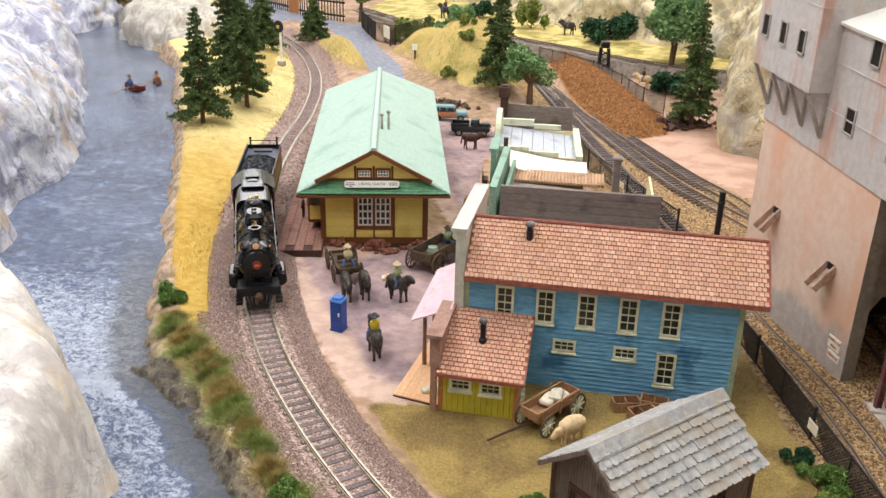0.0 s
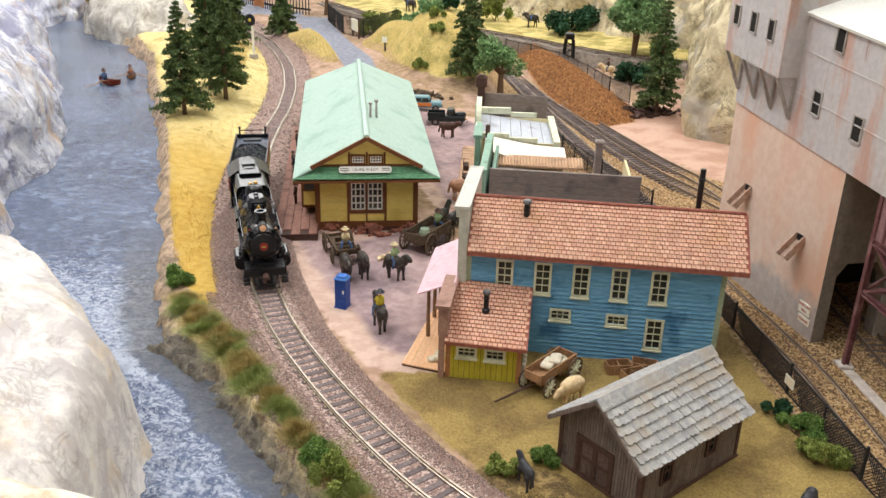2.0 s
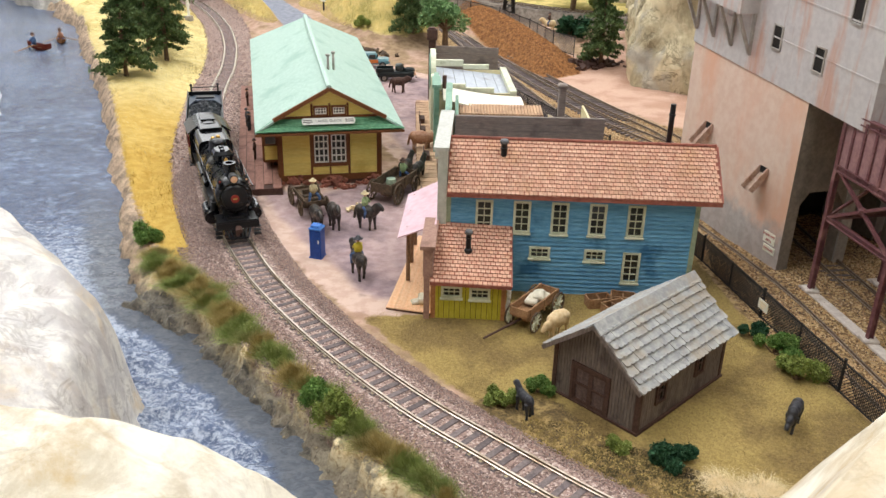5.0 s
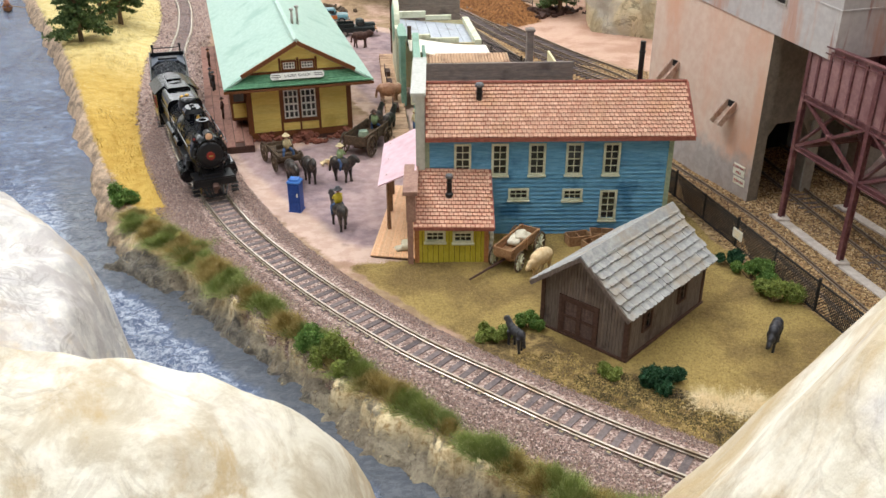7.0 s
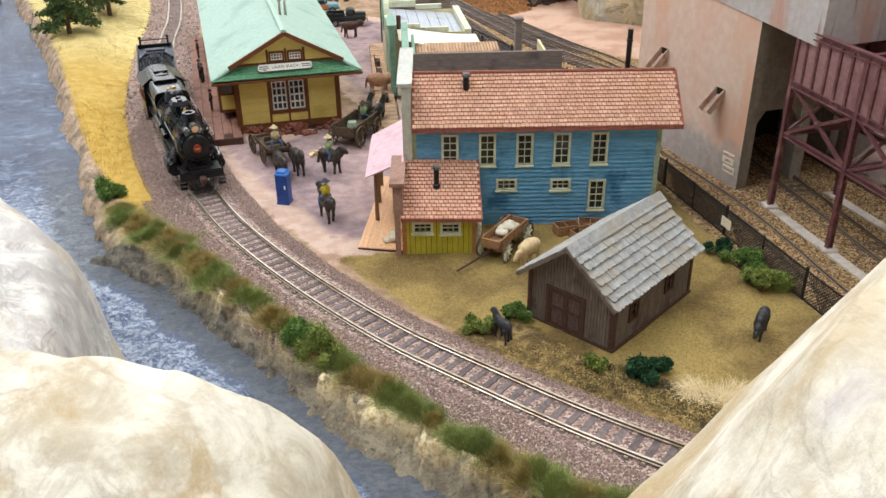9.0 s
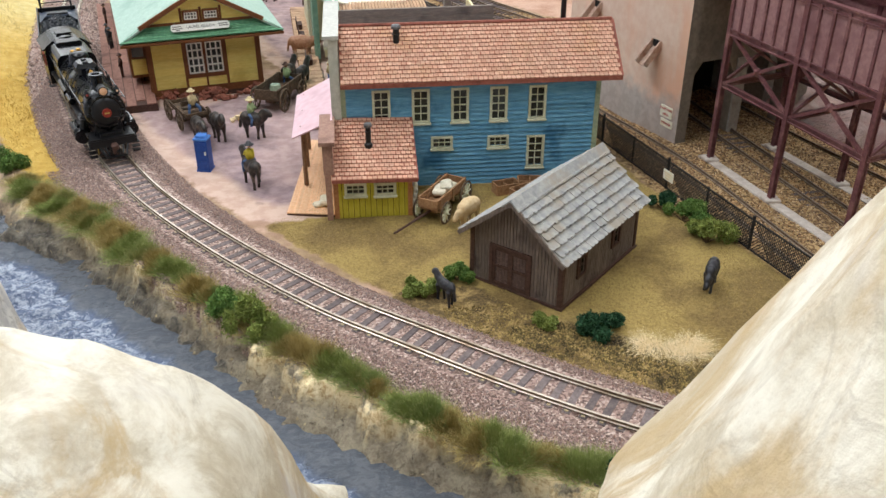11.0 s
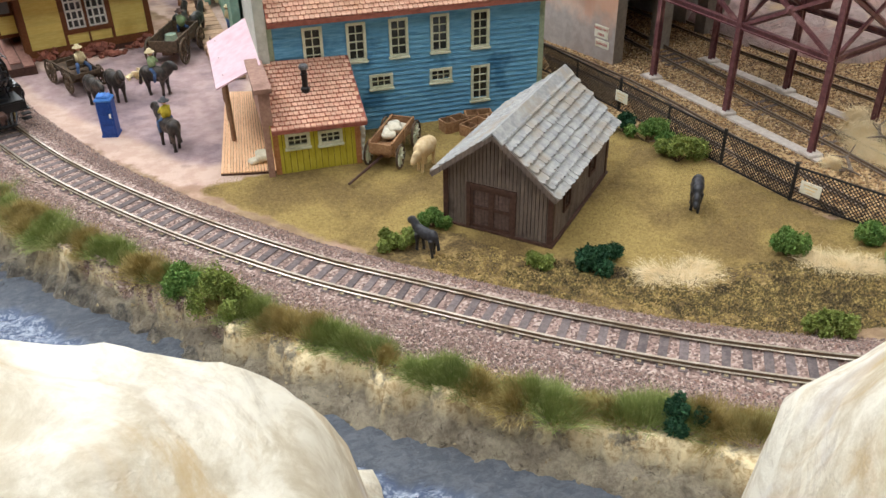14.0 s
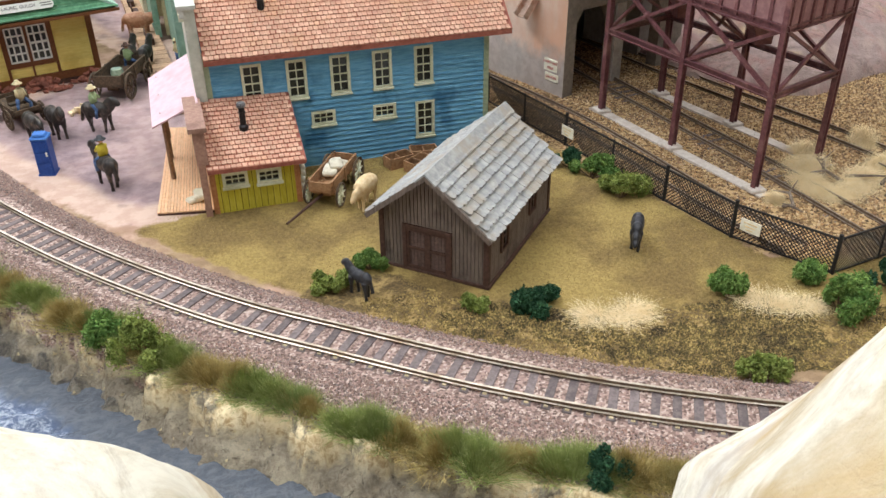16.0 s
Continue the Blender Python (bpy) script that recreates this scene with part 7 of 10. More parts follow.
def yard_mound(X, Y):
    d, s, _ = to_polyline(X, Y, MOUND_EDGE)
    d = -d * s + 0.7 * fbm(X, Y, 0.3, 63)
    z = profile(d, [(-1.5, -3), (-0.3, 0.6), (0.4, 1.6), (2, 2.8), (6, 4.6), (14, 8), (40, 14)])
    return np.maximum(z + 0.5 * fbm(X, Y, 0.35, 68) + 0.25 * fbm(X, Y, 1.1, 69), -3)


crag("yard_mound", 26, 66, 48, 80, 0.6, yard_mound, M["rock_mauve"], "mauve-grey plaster mound behind the loading bin", 0.4, 9)


# ---- the steam engine and its tender ----
def at_distance(line, start_i, dist):
    """The point of the line a straight distance behind start_i, towards its far end."""
    p0 = line[start_i]
    for p in line[start_i:]:
        if (p - p0).length >= dist:
            return p
    return line[-1]


FRONT_I = min(range(len(MAIN_LINE)), key=lambda i: (MAIN_LINE[i] - Vector((-22.1, 53.9, 0))).length)


def wheel(parent, x, y, r, spokes=12, t=0.22, rim=None, name="wheel"):
    bm = bmesh.new()
    torus(bm, (0, 0, 0), r * 0.88, r * 0.13, "Y", 24, 6)
    for k in range(spokes):
        a = 6.28319 * k / spokes
        beam(bm, (0, 0, 0), (r * 0.85 * math.cos(a), 0, r * 0.85 * math.sin(a)), t * 0.5, r * 0.09, 0, (0, 1, 0))
    lathe(bm, [(r * 0.2, -t / 2), (r * 0.2, t / 2)], 10, Matrix.Rotation(radians(90), 4, "X"))
    w = part(name, bm, M["wagon_wood"] if spokes < 12 else M["steel_wheel"], parent, at=pose(x * CM, y * CM, r * CM))
    bm = bmesh.new()
    torus(bm, (0, 0, 0), r * 0.97, r * 0.06, "Y", 24, 5)
    part("rim", bm, rim or M["steel_rim"], w)
    return w


M["steel_wheel"] = paint("oily_bronze_wheel", srgb(70, 56, 42), srgb(104, 84, 60), 5.0, srgb(44, 38, 34), 0.8, 0.55, 0.2, metal=0.3)


def tube_x(bm, x0, x1, y, z, r0, r1=None, n=28, mi=0):
    rod(bm, (x0, y, z), (x1, y, z), r0, n, r1, mi)


def engine():
    i = FRONT_I
    pf, pr = MAIN_LINE[i], at_distance(MAIN_LINE, i, 18.0)
    d = pf - pr
    root = thing("steam_engine", pf.x, pf.y, RAIL_Z, math.degrees(math.atan2(d.y, d.x)), "black model steam engine with red number plate on the track", "steam engine")
    K, BZ, R = M["black_metal"], 3.15, 1.28
    # x runs back from the coupler as negative
    bm = bmesh.new()
    lathe(bm, [(0.55, -1.5), (1.12, -1.55), (1.3, -1.72), (1.34, -1.9), (1.34, -4.6), (1.3, -4.62), (1.3, -8.2), (1.38, -11.4)][::-1], 32, Matrix.Translation((0, 0, BZ)) @ Matrix.Rotation(radians(90), 4, "Y"))
    boiler = part("boiler", bm, K, root, smooth=False)
    for p in boiler.data.polygons:
        p.use_smooth = abs(p.normal.x) < 0.7
    for x in (-4.6, -6.6, -8.8, -11.0):
        bm = bmesh.new()
        torus(bm, (x, 0, BZ), 1.34 + 0.02 * (-x - 4) / 4, 0.035, "X", 32, 6)
        part("boiler_band", bm, M["black_matt"], boiler)
    # smokebox front
    bm = bmesh.new()
    lathe(bm, [(0.95, -1.6), (0.95, -1.45), (0.8, -1.36), (0.3, -1.3), (0.02, -1.29)], 28, Matrix.Translation((0, 0, BZ)) @ Matrix.Rotation(radians(90), 4, "Y"))
    door = part("smokebox_door", bm, M["black_matt"], root, smooth=True)
    bm = bmesh.new()
    tube_x(bm, -1.36, -1.18, 0, BZ, 0.3, 0.3, 16)
    part("number_plate", bm, M["tender_red"], door, "round red number plate")
    bm = bmesh.new()
    box(bm, -1.18, -0.16, BZ - 0.05, -1.165, 0.16, BZ + 0.05)
    part("print", bm, M["tender_gold"], door)
    for k in range(12):
        a = 6.28319 * k / 12
        bm = bmesh.new()
        ball(bm, (-1.5, 1.12 * math.cos(a), BZ + 1.12 * math.sin(a)), 0.07, 1)
        part("bolt", bm, M["black_matt"], door)
    for y, z in ((0.75, BZ + 0.05), (0.75, BZ - 0.4)):
        bm = bmesh.new()
        rod(bm, (-1.35, 0.1, z), (-1.42, y + 0.3, z), 0.06, 6)
        part("hinge", bm, M["black_matt"], door)
    # headlight and marker lamps
    bm = bmesh.new()
    tube_x(bm, -1.85, -1.0, 0, BZ + 1.55, 0.28, 0.32, 16)
    box(bm, -1.8, -0.18, BZ + 1.15, -1.2, 0.18, BZ + 1.35)
    hl = part("headlight", bm, M["black_matt"], root)
    bm = bmesh.new()
    tube_x(bm, -1.0, -0.96, 0, BZ + 1.55, 0.25, 0.22, 16)
    part("lens", bm, M["lens"], hl, "warm glass lens")
    for s in (-1, 1):
        bm = bmesh.new()
        lathe(bm, [(0.1, BZ + 1.0), (0.16, BZ + 1.15), (0.16, BZ + 1.4), (0.08, BZ + 1.5), (0.08, BZ + 1.62)], 10, Matrix.Translation((-1.75, s * 0.95, 0)))
        ml = part("marker_lamp", bm, M["black_matt"], root)
        bm = bmesh.new()
        ball(bm, (-1.58, s * 0.95, BZ + 1.28), 0.09, 1)
        part("lens", bm, M["tender_red"] if s < 0 else M["lens"], ml)
    # stack, bell, domes
    bm = bmesh.new()
    lathe(bm, [(0.55, BZ + 1.15), (0.45, BZ + 1.35), (0.4, BZ + 1.45), (0.4, BZ + 2.0), (0.46, BZ + 2.05), (0.46, BZ + 2.2), (0.3, BZ + 2.2), (0.28, BZ + 1.8)], 20, Matrix.Translation((-3.0, 0, 0)))
    part("smokestack", bm, K, root, smooth=False)
    bm = bmesh.new()
    lathe(bm, [(0.2, BZ + 1.62), (0.17, BZ + 1.7), (0.1, BZ + 1.9), (0.04, BZ + 1.98)], 12, Matrix.Translation((-4.9, 0, 0)))
    bell = part("bell", bm, M["brass"], root, "brass bell", smooth=True)
    bm = bmesh.new()
    for s in (-1, 1):
        rod(bm, (-4.9, s * 0.26, BZ + 1.25), (-4.9, s * 0.24, BZ + 2.0), 0.045, 6)
    rod(bm, (-4.9, -0.24, BZ + 2.0), (-4.9, 0.24, BZ + 2.0), 0.05, 6)
    part("bell_bracket", bm, M["black_matt"], bell)
    bm = bmesh.new()
    bevel_box(bm, -8.15, -0.72, BZ + 0.95, -6.35, 0.72, BZ + 1.95, 0.28)
    sd = part("sand_dome", bm, K, root)
    for x in (-6.85, -7.6):
        bm = bmesh.new()
        lathe(bm, [(0.2, BZ + 1.93), (0.2, BZ + 2.02), (0.12, BZ + 2.06)], 12, Matrix.Translation((x, 0, 0)))
        part("sand_lid", bm, K, sd)
    bm = bmesh.new()
    lathe(bm, [(0.95, BZ + 1.05), (0.72, BZ + 1.3), (0.68, BZ + 1.7), (0.62, BZ + 1.88), (0.35, BZ + 1.98), (0.05, BZ + 2.0)], 22, Matrix.Translation((-9.8, 0, 0)))
    part("steam_dome", bm, K, root, smooth=True)
    for y, x in ((-0.2, -11.15), (0.25, -11.45)):
        bm = bmesh.new()
        lathe(bm, [(0.14, BZ + 1.3), (0.14, BZ + 1.55), (0.17, BZ + 1.6), (0.17, BZ + 1.75), (0.08, BZ + 1.8)], 10, Matrix.Translation((x, y, 0)))
        part("safety_valve", bm, M["brass"], root, "brass safety valve")
    # square-shouldered firebox and cab
    def shell(x0, x1, w, zb, zs, zt, r):
        bm = bmesh.new()
        out = [(-w, zb), (w, zb), (w, zs)]
        for k in range(5):
            a = radians(k * 22.5)
            out.append((w - r + r * math.cos(a), zt - r + r * math.sin(a) + 0.0))
        for k in range(5):
            a = radians(90 + k * 22.5)
            out.append((-w + r + r * math.cos(a), zt - r + r * math.sin(a)))
        out.append((-w, zs))
        prism(bm, out, x0, x1, Matrix(((0, 1, 0, 0), (1, 0, 0, 0), (0, 0, 1, 0), (0, 0, 0, 1))))
        bmesh.ops.recalc_face_normals(bm, faces=bm.faces)
        return bm
    part("firebox", shell(-15.5, -11.3, 1.38, 1.9, 3.6, BZ + 1.45, 0.55), K, root)
    bm = shell(-15.9, -14.0, 0.95, 4.3, 4.5, 4.85, 0.2)
    part("cab_vent", bm, K, root)
    cab = part("cab", shell(-18.2, -15.45, 1.72, 1.35, 3.6, 4.3, 0.5), K, root)
    bm = bmesh.new()
    n = 10
    for k in range(n):
        a0, a1 = -1.0 + 2.0 * k / n, -1.0 + 2.0 * (k + 1) / n
        za, zb = 4.92 - 0.85 * abs(a0) ** 2.2, 4.92 - 0.85 * abs(a1) ** 2.2
        slab(bm, [(-18.9, a0 * 1.85, za), (-15.35, a0 * 1.85, za), (-15.35, a1 * 1.85, zb), (-18.9, a1 * 1.85, zb)], 0.1)
    bmesh.ops.remove_doubles(bm, verts=bm.verts, dist=0.001)
    roof = part("cab_roof", bm, K, cab)
    bm = bmesh.new()
    bevel_box(bm, -17.6, -0.6, 4.9, -16.2, 0.6, 5.02, 0.04)
    part("roof_hatch", bm, K, roof)
    for s in (-1, 1):
        for x in (-17.4, -16.5):
            bm = bmesh.new()
            box(bm, x - 0.33, s * 1.74 - 0.02, 2.75, x + 0.33, s * 1.74 + 0.02, 3.55)
            wd = part("cab_window", bm, M["inside_shade"], cab)
            bm = bmesh.new()
            for b in ((-0.4, 2.68, 0.4, 2.75), (-0.4, 3.55, 0.4, 3.62), (-0.4, 2.75, -0.33, 3.55), (0.33, 2.75, 0.4, 3.55)):
                box(bm, x + b[0], s * 1.75 - 0.035, b[1], x + b[2], s * 1.75 + 0.035, b[3])
            part("window_frame", bm, M["tender_red"] if x > -17 else K, wd)
        bm = bmesh.new()
        for k in range(4):
            box(bm, -17.35 + k * 0.3, s * 1.735 - 0.012, 1.95, -17.15 + k * 0.3, s * 1.735 + 0.012, 2.3)
        part("number_print", bm, M["tender_gold"], cab)
        bm = bmesh.new()
        for k in range(3):
            box(bm, -18.1, s * 1.5 - 0.25, 0.45 + k * 0.35, -17.6, s * 1.5 + 0.25, 0.52 + k * 0.35)
        rod(bm, (-18.15, s * 1.6, 0.45), (-18.15, s * 1.6, 3.2), 0.04, 6)
        part("cab_steps", bm, M["black_matt"], cab)
        # running board, handrail, pipework
        bm = bmesh.new()
        box(bm, -15.4, s * 1.28 - 0.3, 2.28, -3.0, s * 1.28 + 0.3, 2.36)
        part("running_board", bm, M["black_matt"], root)
        bm = bmesh.new()
        rod(bm, (-14.8, s * 1.46, 3.75), (-2.0, s * 1.42, 3.75), 0.04, 6)
        for x in (-2.5, -5, -7.5, -10, -12.5):
            rod(bm, (x, s * 1.2, 3.72), (x, s * 1.44, 3.75), 0.035, 5)
        part("handrail", bm, M["black_metal"], root)
        bm = bmesh.new()
        tube_x(bm, -11.2, -8.4, s * 1.42, 2.65, 0.28, 0.28, 14)
        tube_x(bm, -8.0, -6.4, s * 1.45, 2.6, 0.22, 0.22, 14)
        part("air_tank", bm, M["black_metal"], root)
        for p, q, rr in (((-4.2, s * 1.3, 2.3), (-3.6, s * 1.5, 1.75), 0.3), ((-3.4, s * 1.3, 2.4), (-3.2, s * 1.5, 1.6), 0.18), ((-6.9, s * 1.38, 4.0), (-6.9, s * 1.52, 2.3), 0.05), ((-7.8, s * 1.38, 4.0), (-7.8, s * 1.52, 2.3), 0.05)):
            bm = bmesh.new()
            rod(bm, p, q, rr, 10)
            part("steam_pipe", bm, M["black_matt"], root)
        # cylinder and rods
        bm = bmesh.new()
        bevel_box(bm, -5.2, s * 1.55 - 0.55, 0.75, -3.0, s * 1.55 + 0.5, 1.75, 0.2)
        tube_x(bm, -5.3, -2.9, s * 1.6, 1.2, 0.5, 0.5, 18)
        part("cylinder", bm, M["black_metal"], root)
        bm = bmesh.new()
        beam(bm, (-5.2, s * 1.6, 1.15), (-10.4, s * 1.45, 0.8), 0.1, 0.18)
        part("main_rod", bm, M["steel_rim"], root)
        bm = bmesh.new()
        beam(bm, (-6.3, s * 1.3, 0.62), (-12.6, s * 1.3, 0.62), 0.08, 0.16)
        part("side_rod", bm, M["steel_rim"], root)
        for x in (-6.3, -8.4, -10.5, -12.6):
            wheel(root, x, s * 0.95, 0.92, 14, 0.25, M["steel_rim"], "driving_wheel")
        wheel(root, -2.2, s * 0.95, 0.5, 12, 0.2, M["tender_gold"], "pilot_wheel")
        wheel(root, -15.0, s * 0.95, 0.58, 12, 0.2, M["steel_rim"], "trailing_wheel")
    bm = bmesh.new()
    box(bm, -18.3, -0.7, 0.85, -1.2, 0.7, 1.75)
    box(bm, -16.6, -1.2, 0.9, -11.6, 1.2, 2.1)
    part("frame", bm, M["black_matt"], root)
    # pilot beam, steps, coupler
    bm = bmesh.new()
    box(bm, -1.25, -1.55, 0.95, -0.85, 1.55, 1.45)
    box(bm, -2.6, -1.45, 1.45, -0.9, 1.45, 1.55)
    for s in (-1, 1):
        for k in range(3):
            box(bm, -1.2, s * 1.4 - 0.25, 0.35 + k * 0.3, -0.75, s * 1.4 + 0.25, 0.41 + k * 0.3)
        rod(bm, (-0.85, s * 1.5, 0.9), (-0.85, s * 1.5, 2.0), 0.04, 6)
        rod(bm, (-1.7, s * 0.95, 1.55), (-1.5, s * 0.8, 2.4), 0.05, 6)
    for k in range(7):
        y = -0.9 + k * 0.3
        beam(bm, (-0.9, y, 0.95), (-0.45, y * 0.7, 0.35), 0.08, 0.12)
    beam(bm, (-0.45, -0.65, 0.35), (-0.45, 0.65, 0.35), 0.12, 0.12)
    part("pilot", bm, M["black_matt"], root)
    bm = bmesh.new()
    bevel_box(bm, -0.9, -0.22, 0.85, -0.15, 0.22, 1.2, 0.08)
    box(bm, -0.3, -0.26, 0.75, 0.1, -0.05, 1.25)
    part("coupler", bm, M["dark_wood"], root, "rusty brown coupler")
    bm = bmesh.new()
    bevel_box(bm, -2.5, 0.15, 1.6, -1.7, 0.85, 2.3, 0.1)
    bevel_box(bm, -2.5, -0.85, 1.6, -1.7, -0.15, 2.2, 0.1)
    part("air_pump", bm, M["black_matt"], root)
    # tender, set on the curve behind
    q0, q1 = at_distance(MAIN_LINE, i, 18.9), at_distance(MAIN_LINE, i, 30.2)
    d = q0 - q1
    tr = thing("coal_tender", q0.x, q0.y, RAIL_Z, math.degrees(math.atan2(d.y, d.x)), "dark green model coal tender with gilt lining and coal", "tender")
    L, w, zb, zt = 11.2, 1.65, 1.3, 4.1
    bm = bmesh.new()
    bevel_box(bm, -L, -w, zb, -0.2, w, zt - 0.7, 0.14)
    body = part("tank", bm, M["green_black"], tr)
    for s in (-1, 1):
        bm = bmesh.new()
        box(bm, -L + 0.2, s * w - 0.05, zt - 0.75, -0.5, s * w + 0.05, zt)
        part("coal_board", bm, M["green_black"], tr)
        bm = bmesh.new()
        box(bm, -L + 0.1, s * (w + 0.055) - 0.012, zt - 0.28, -0.6, s * (w + 0.055) + 0.012, zt - 0.02)
        part("red_band", bm, M["tender_red"], tr)
        bm = bmesh.new()
        for b in ((-L + 0.3, zb + 0.25, -0.5, zb + 0.31), (-L + 0.3, zt - 0.95, -0.5, zt - 0.89), (-L + 0.3, zb + 0.31, -L + 0.36, zt - 0.95), (-0.56, zb + 0.31, -0.5, zt - 0.95)):
            box(bm, b[0], s * (w + 0.01) - 0.015, b[1], b[2], s * (w + 0.01) + 0.015, b[3])
        part("gilt_line", bm, M["tender_gold"], tr)
        bm = bmesh.new()
        for k in range(12):
            x = -L + 1.5 + k * 0.72
            box(bm, x, s * (w + 0.01) - 0.015, 2.35, x + 0.32, s * (w + 0.01) + 0.015, 2.7)
        part("name_print", bm, M["tender_gold"], tr)
    bm = bmesh.new()
    box(bm, -L + 0.1, -w + 0.1, zt - 0.7, -6.9, w - 0.1, zt - 0.45)
    slab(bm, [(-7.0, -w + 0.15, zt - 0.45), (-5.4, -0.9, zt + 0.45), (-5.4, 0.9, zt + 0.45), (-7.0, w - 0.15, zt - 0.45)], 0.12)
    part("deck", bm, M["deck_blue"], tr)
    bm = bmesh.new()
    box(bm, -L + 0.1, -w, zt - 0.45, -L + 0.25, w, zt - 0.1)
    for y in (-1.3, 1.3):
        rod(bm, (-L + 0.5, y, zt - 0.5), (-L + 0.5, y, zt + 0.6), 0.09, 6)
        ball(bm, (-L + 0.5, y, zt + 0.65), 0.16, 1)
    rod(bm, (-L + 0.5, -1.3, zt + 0.4), (-L + 0.5, 1.3, zt + 0.4), 0.05, 6)
    bevel_box(bm, -L + 0.9, -0.9, zt - 0.46, -L + 1.8, 0.9, zt - 0.3, 0.06)
    part("rear_rail", bm, M["black_matt"], tr)
    rnd = random.Random(9)
    bm = bmesh.new()
    for k in range(850):
        x, y = rnd.uniform(-6.4, -0.5), rnd.uniform(-1.35, 1.35)
        hgt = zt - 0.55 + 1.0 * (1 - (abs(y) / 1.5) ** 2) * (1 - ((x + 3.6) / 3.4) ** 2 * 0.6)
        r = rnd.uniform(0.1, 0.2)
        v = [Vector((rnd.uniform(0.6, 1.2) * a, rnd.uniform(0.6, 1.2) * b, rnd.uniform(0.6, 1.2) * c)) * r for a, b, c in ((1, 0, 0), (-1, 0, 0), (0, 1, 0), (0, -1, 0), (0, 0, 1), (0, 0, -1))]
        m = Matrix.Rotation(rnd.uniform(0, 6), 3, "Z") @ Matrix.Rotation(rnd.uniform(0, 6), 3, "X")
        vs = [bm.verts.new(m @ p + Vector((x, y, hgt + rnd.uniform(-0.1, 0.1)))) for p in v]
        for a, b, c in ((0, 2, 4), (2, 1, 4), (1, 3, 4), (3, 0, 4), (2, 0, 5), (1, 2, 5), (3, 1, 5), (0, 3, 5)):
            bm.faces.new((vs[a], vs[b], vs[c]))
    coal = part("coal_load", bm, M["coal"], tr, "glinting heap of coal")
    coal["kind"] = "stuff"
    bm = bmesh.new()
    lathe(bm, [(2.2, zt - 0.8), (2.0, zt - 0.4), (0.6, zt + 0.3), (0.1, zt + 0.35)], 14, Matrix.Translation((-3.5, 0, 0)) @ Matrix.Diagonal((1.45, 0.66, 1, 1)))
    part("coal_core", bm, M["black_matt"], tr)
    bm = bmesh.new()
    box(bm, -L + 0.2, -1.35, 0.95, -0.3, 1.35, 1.3)
    part("frame", bm, M["black_matt"], tr)
    for c in (-2.4, -8.6):
        for s in (-1, 1):
            for k in (-1.1, 0, 1.1):
                wheel(tr, c + k, s * 0.95, 0.5, 12, 0.2, M["steel_rim"], "tender_wheel")
            bm = bmesh.new()
            beam(bm, (c - 1.7, s * 1.3, 0.7), (c + 1.7, s * 1.3, 0.7), 0.2, 0.4)
            part("truck_frame", bm, M["black_matt"], tr)


M["lens"] = paint("warm_lamp_glass", srgb(222, 170, 130), srgb(236, 196, 160), 6.0, None, 1, 0.15, 0.0)
M["deck_blue"] = paint("blue_black_deck", srgb(44, 52, 66), srgb(60, 70, 86), 6.0, None, 1, 0.4, 0.1)
engine()

# ---- helpers for loose things ----
def gz(x, y):
    return float(land(np.array([[float(x)]]), np.array([[float(y)]]))[0, 0])


FIG = [M["figure_horse"], M["figure_tan"], M["figure_cream"], M["figure_black"], M["figure_yellow"], M["figure_green"], M["figure_blue"], M["figure_skin"], M["hat"], M["dark_wood"]]


def horse_mesh(bm, mi, s=1.0, head=0.0, fat=1.0):
    """A plain painted figurine of a horse, facing +x, feet at z = 0."""
    def b(c, r, rot=0.0):
        ball(bm, [v * s for v in c], [v * s for v in r], 2, mi, Matrix.Rotation(radians(rot), 4, "Y"))
    fat *= 1.12
    b((0, 0, 1.32), (0.85, 0.38 * fat, 0.46 * fat))
    b((-0.55, 0, 1.38), (0.42, 0.36 * fat, 0.42))
    b((0.5, 0, 1.36), (0.4, 0.32 * fat, 0.42))
    b((0.84, 0, 1.7 - head), (0.34, 0.24, 0.58), 36 + head * 40)
    b((0.7, 0, 1.98 - head * 1.1), (0.14, 0.08, 0.4), 40 + head * 40)
    b((1.2, 0, 2.05 - head * 1.6), (0.42, 0.19, 0.24), 34)
    for y in (-0.08, 0.08):
        rod(bm, (1.02 * s, y * s, (2.18 - head * 1.5) * s), (1.0 * s, y * 1.5 * s, (2.38 - head * 1.5) * s), 0.05 * s, 5, 0.015 * s, mi)
    for x, y, k in ((0.55, 0.19, 0.08), (0.5, -0.19, -0.1), (-0.62, 0.2, -0.08), (-0.55, -0.2, 0.12)):
        rod(bm, (x * s, y * s, 1.2 * s), ((x + k * 0.4) * s, y * s, 0.62 * s), 0.21 * s, 8, 0.12 * s, mi)
        rod(bm, ((x + k * 0.4) * s, y * s, 0.64 * s), ((x + k) * s, y * s, 0.1 * s), 0.105 * s, 8, 0.09 * s, mi)
        rod(bm, ((x + k) * s, y * s, 0.12 * s), ((x + k) * s, y * s, 0.0), 0.1 * s, 8, 0.12 * s, mi)
    rod(bm, (-0.92 * s, 0, 1.5 * s), (-1.08 * s, 0, 0.6 * s), 0.09 * s, 6, 0.12 * s, mi)


def horse(x, y, rz, mi, label, s=1.0, head=0.0, fat=1.0, z=None, group=""):
    return animal("horse_figurine", x, y, rz, mi, label, s, head, fat, z, group)


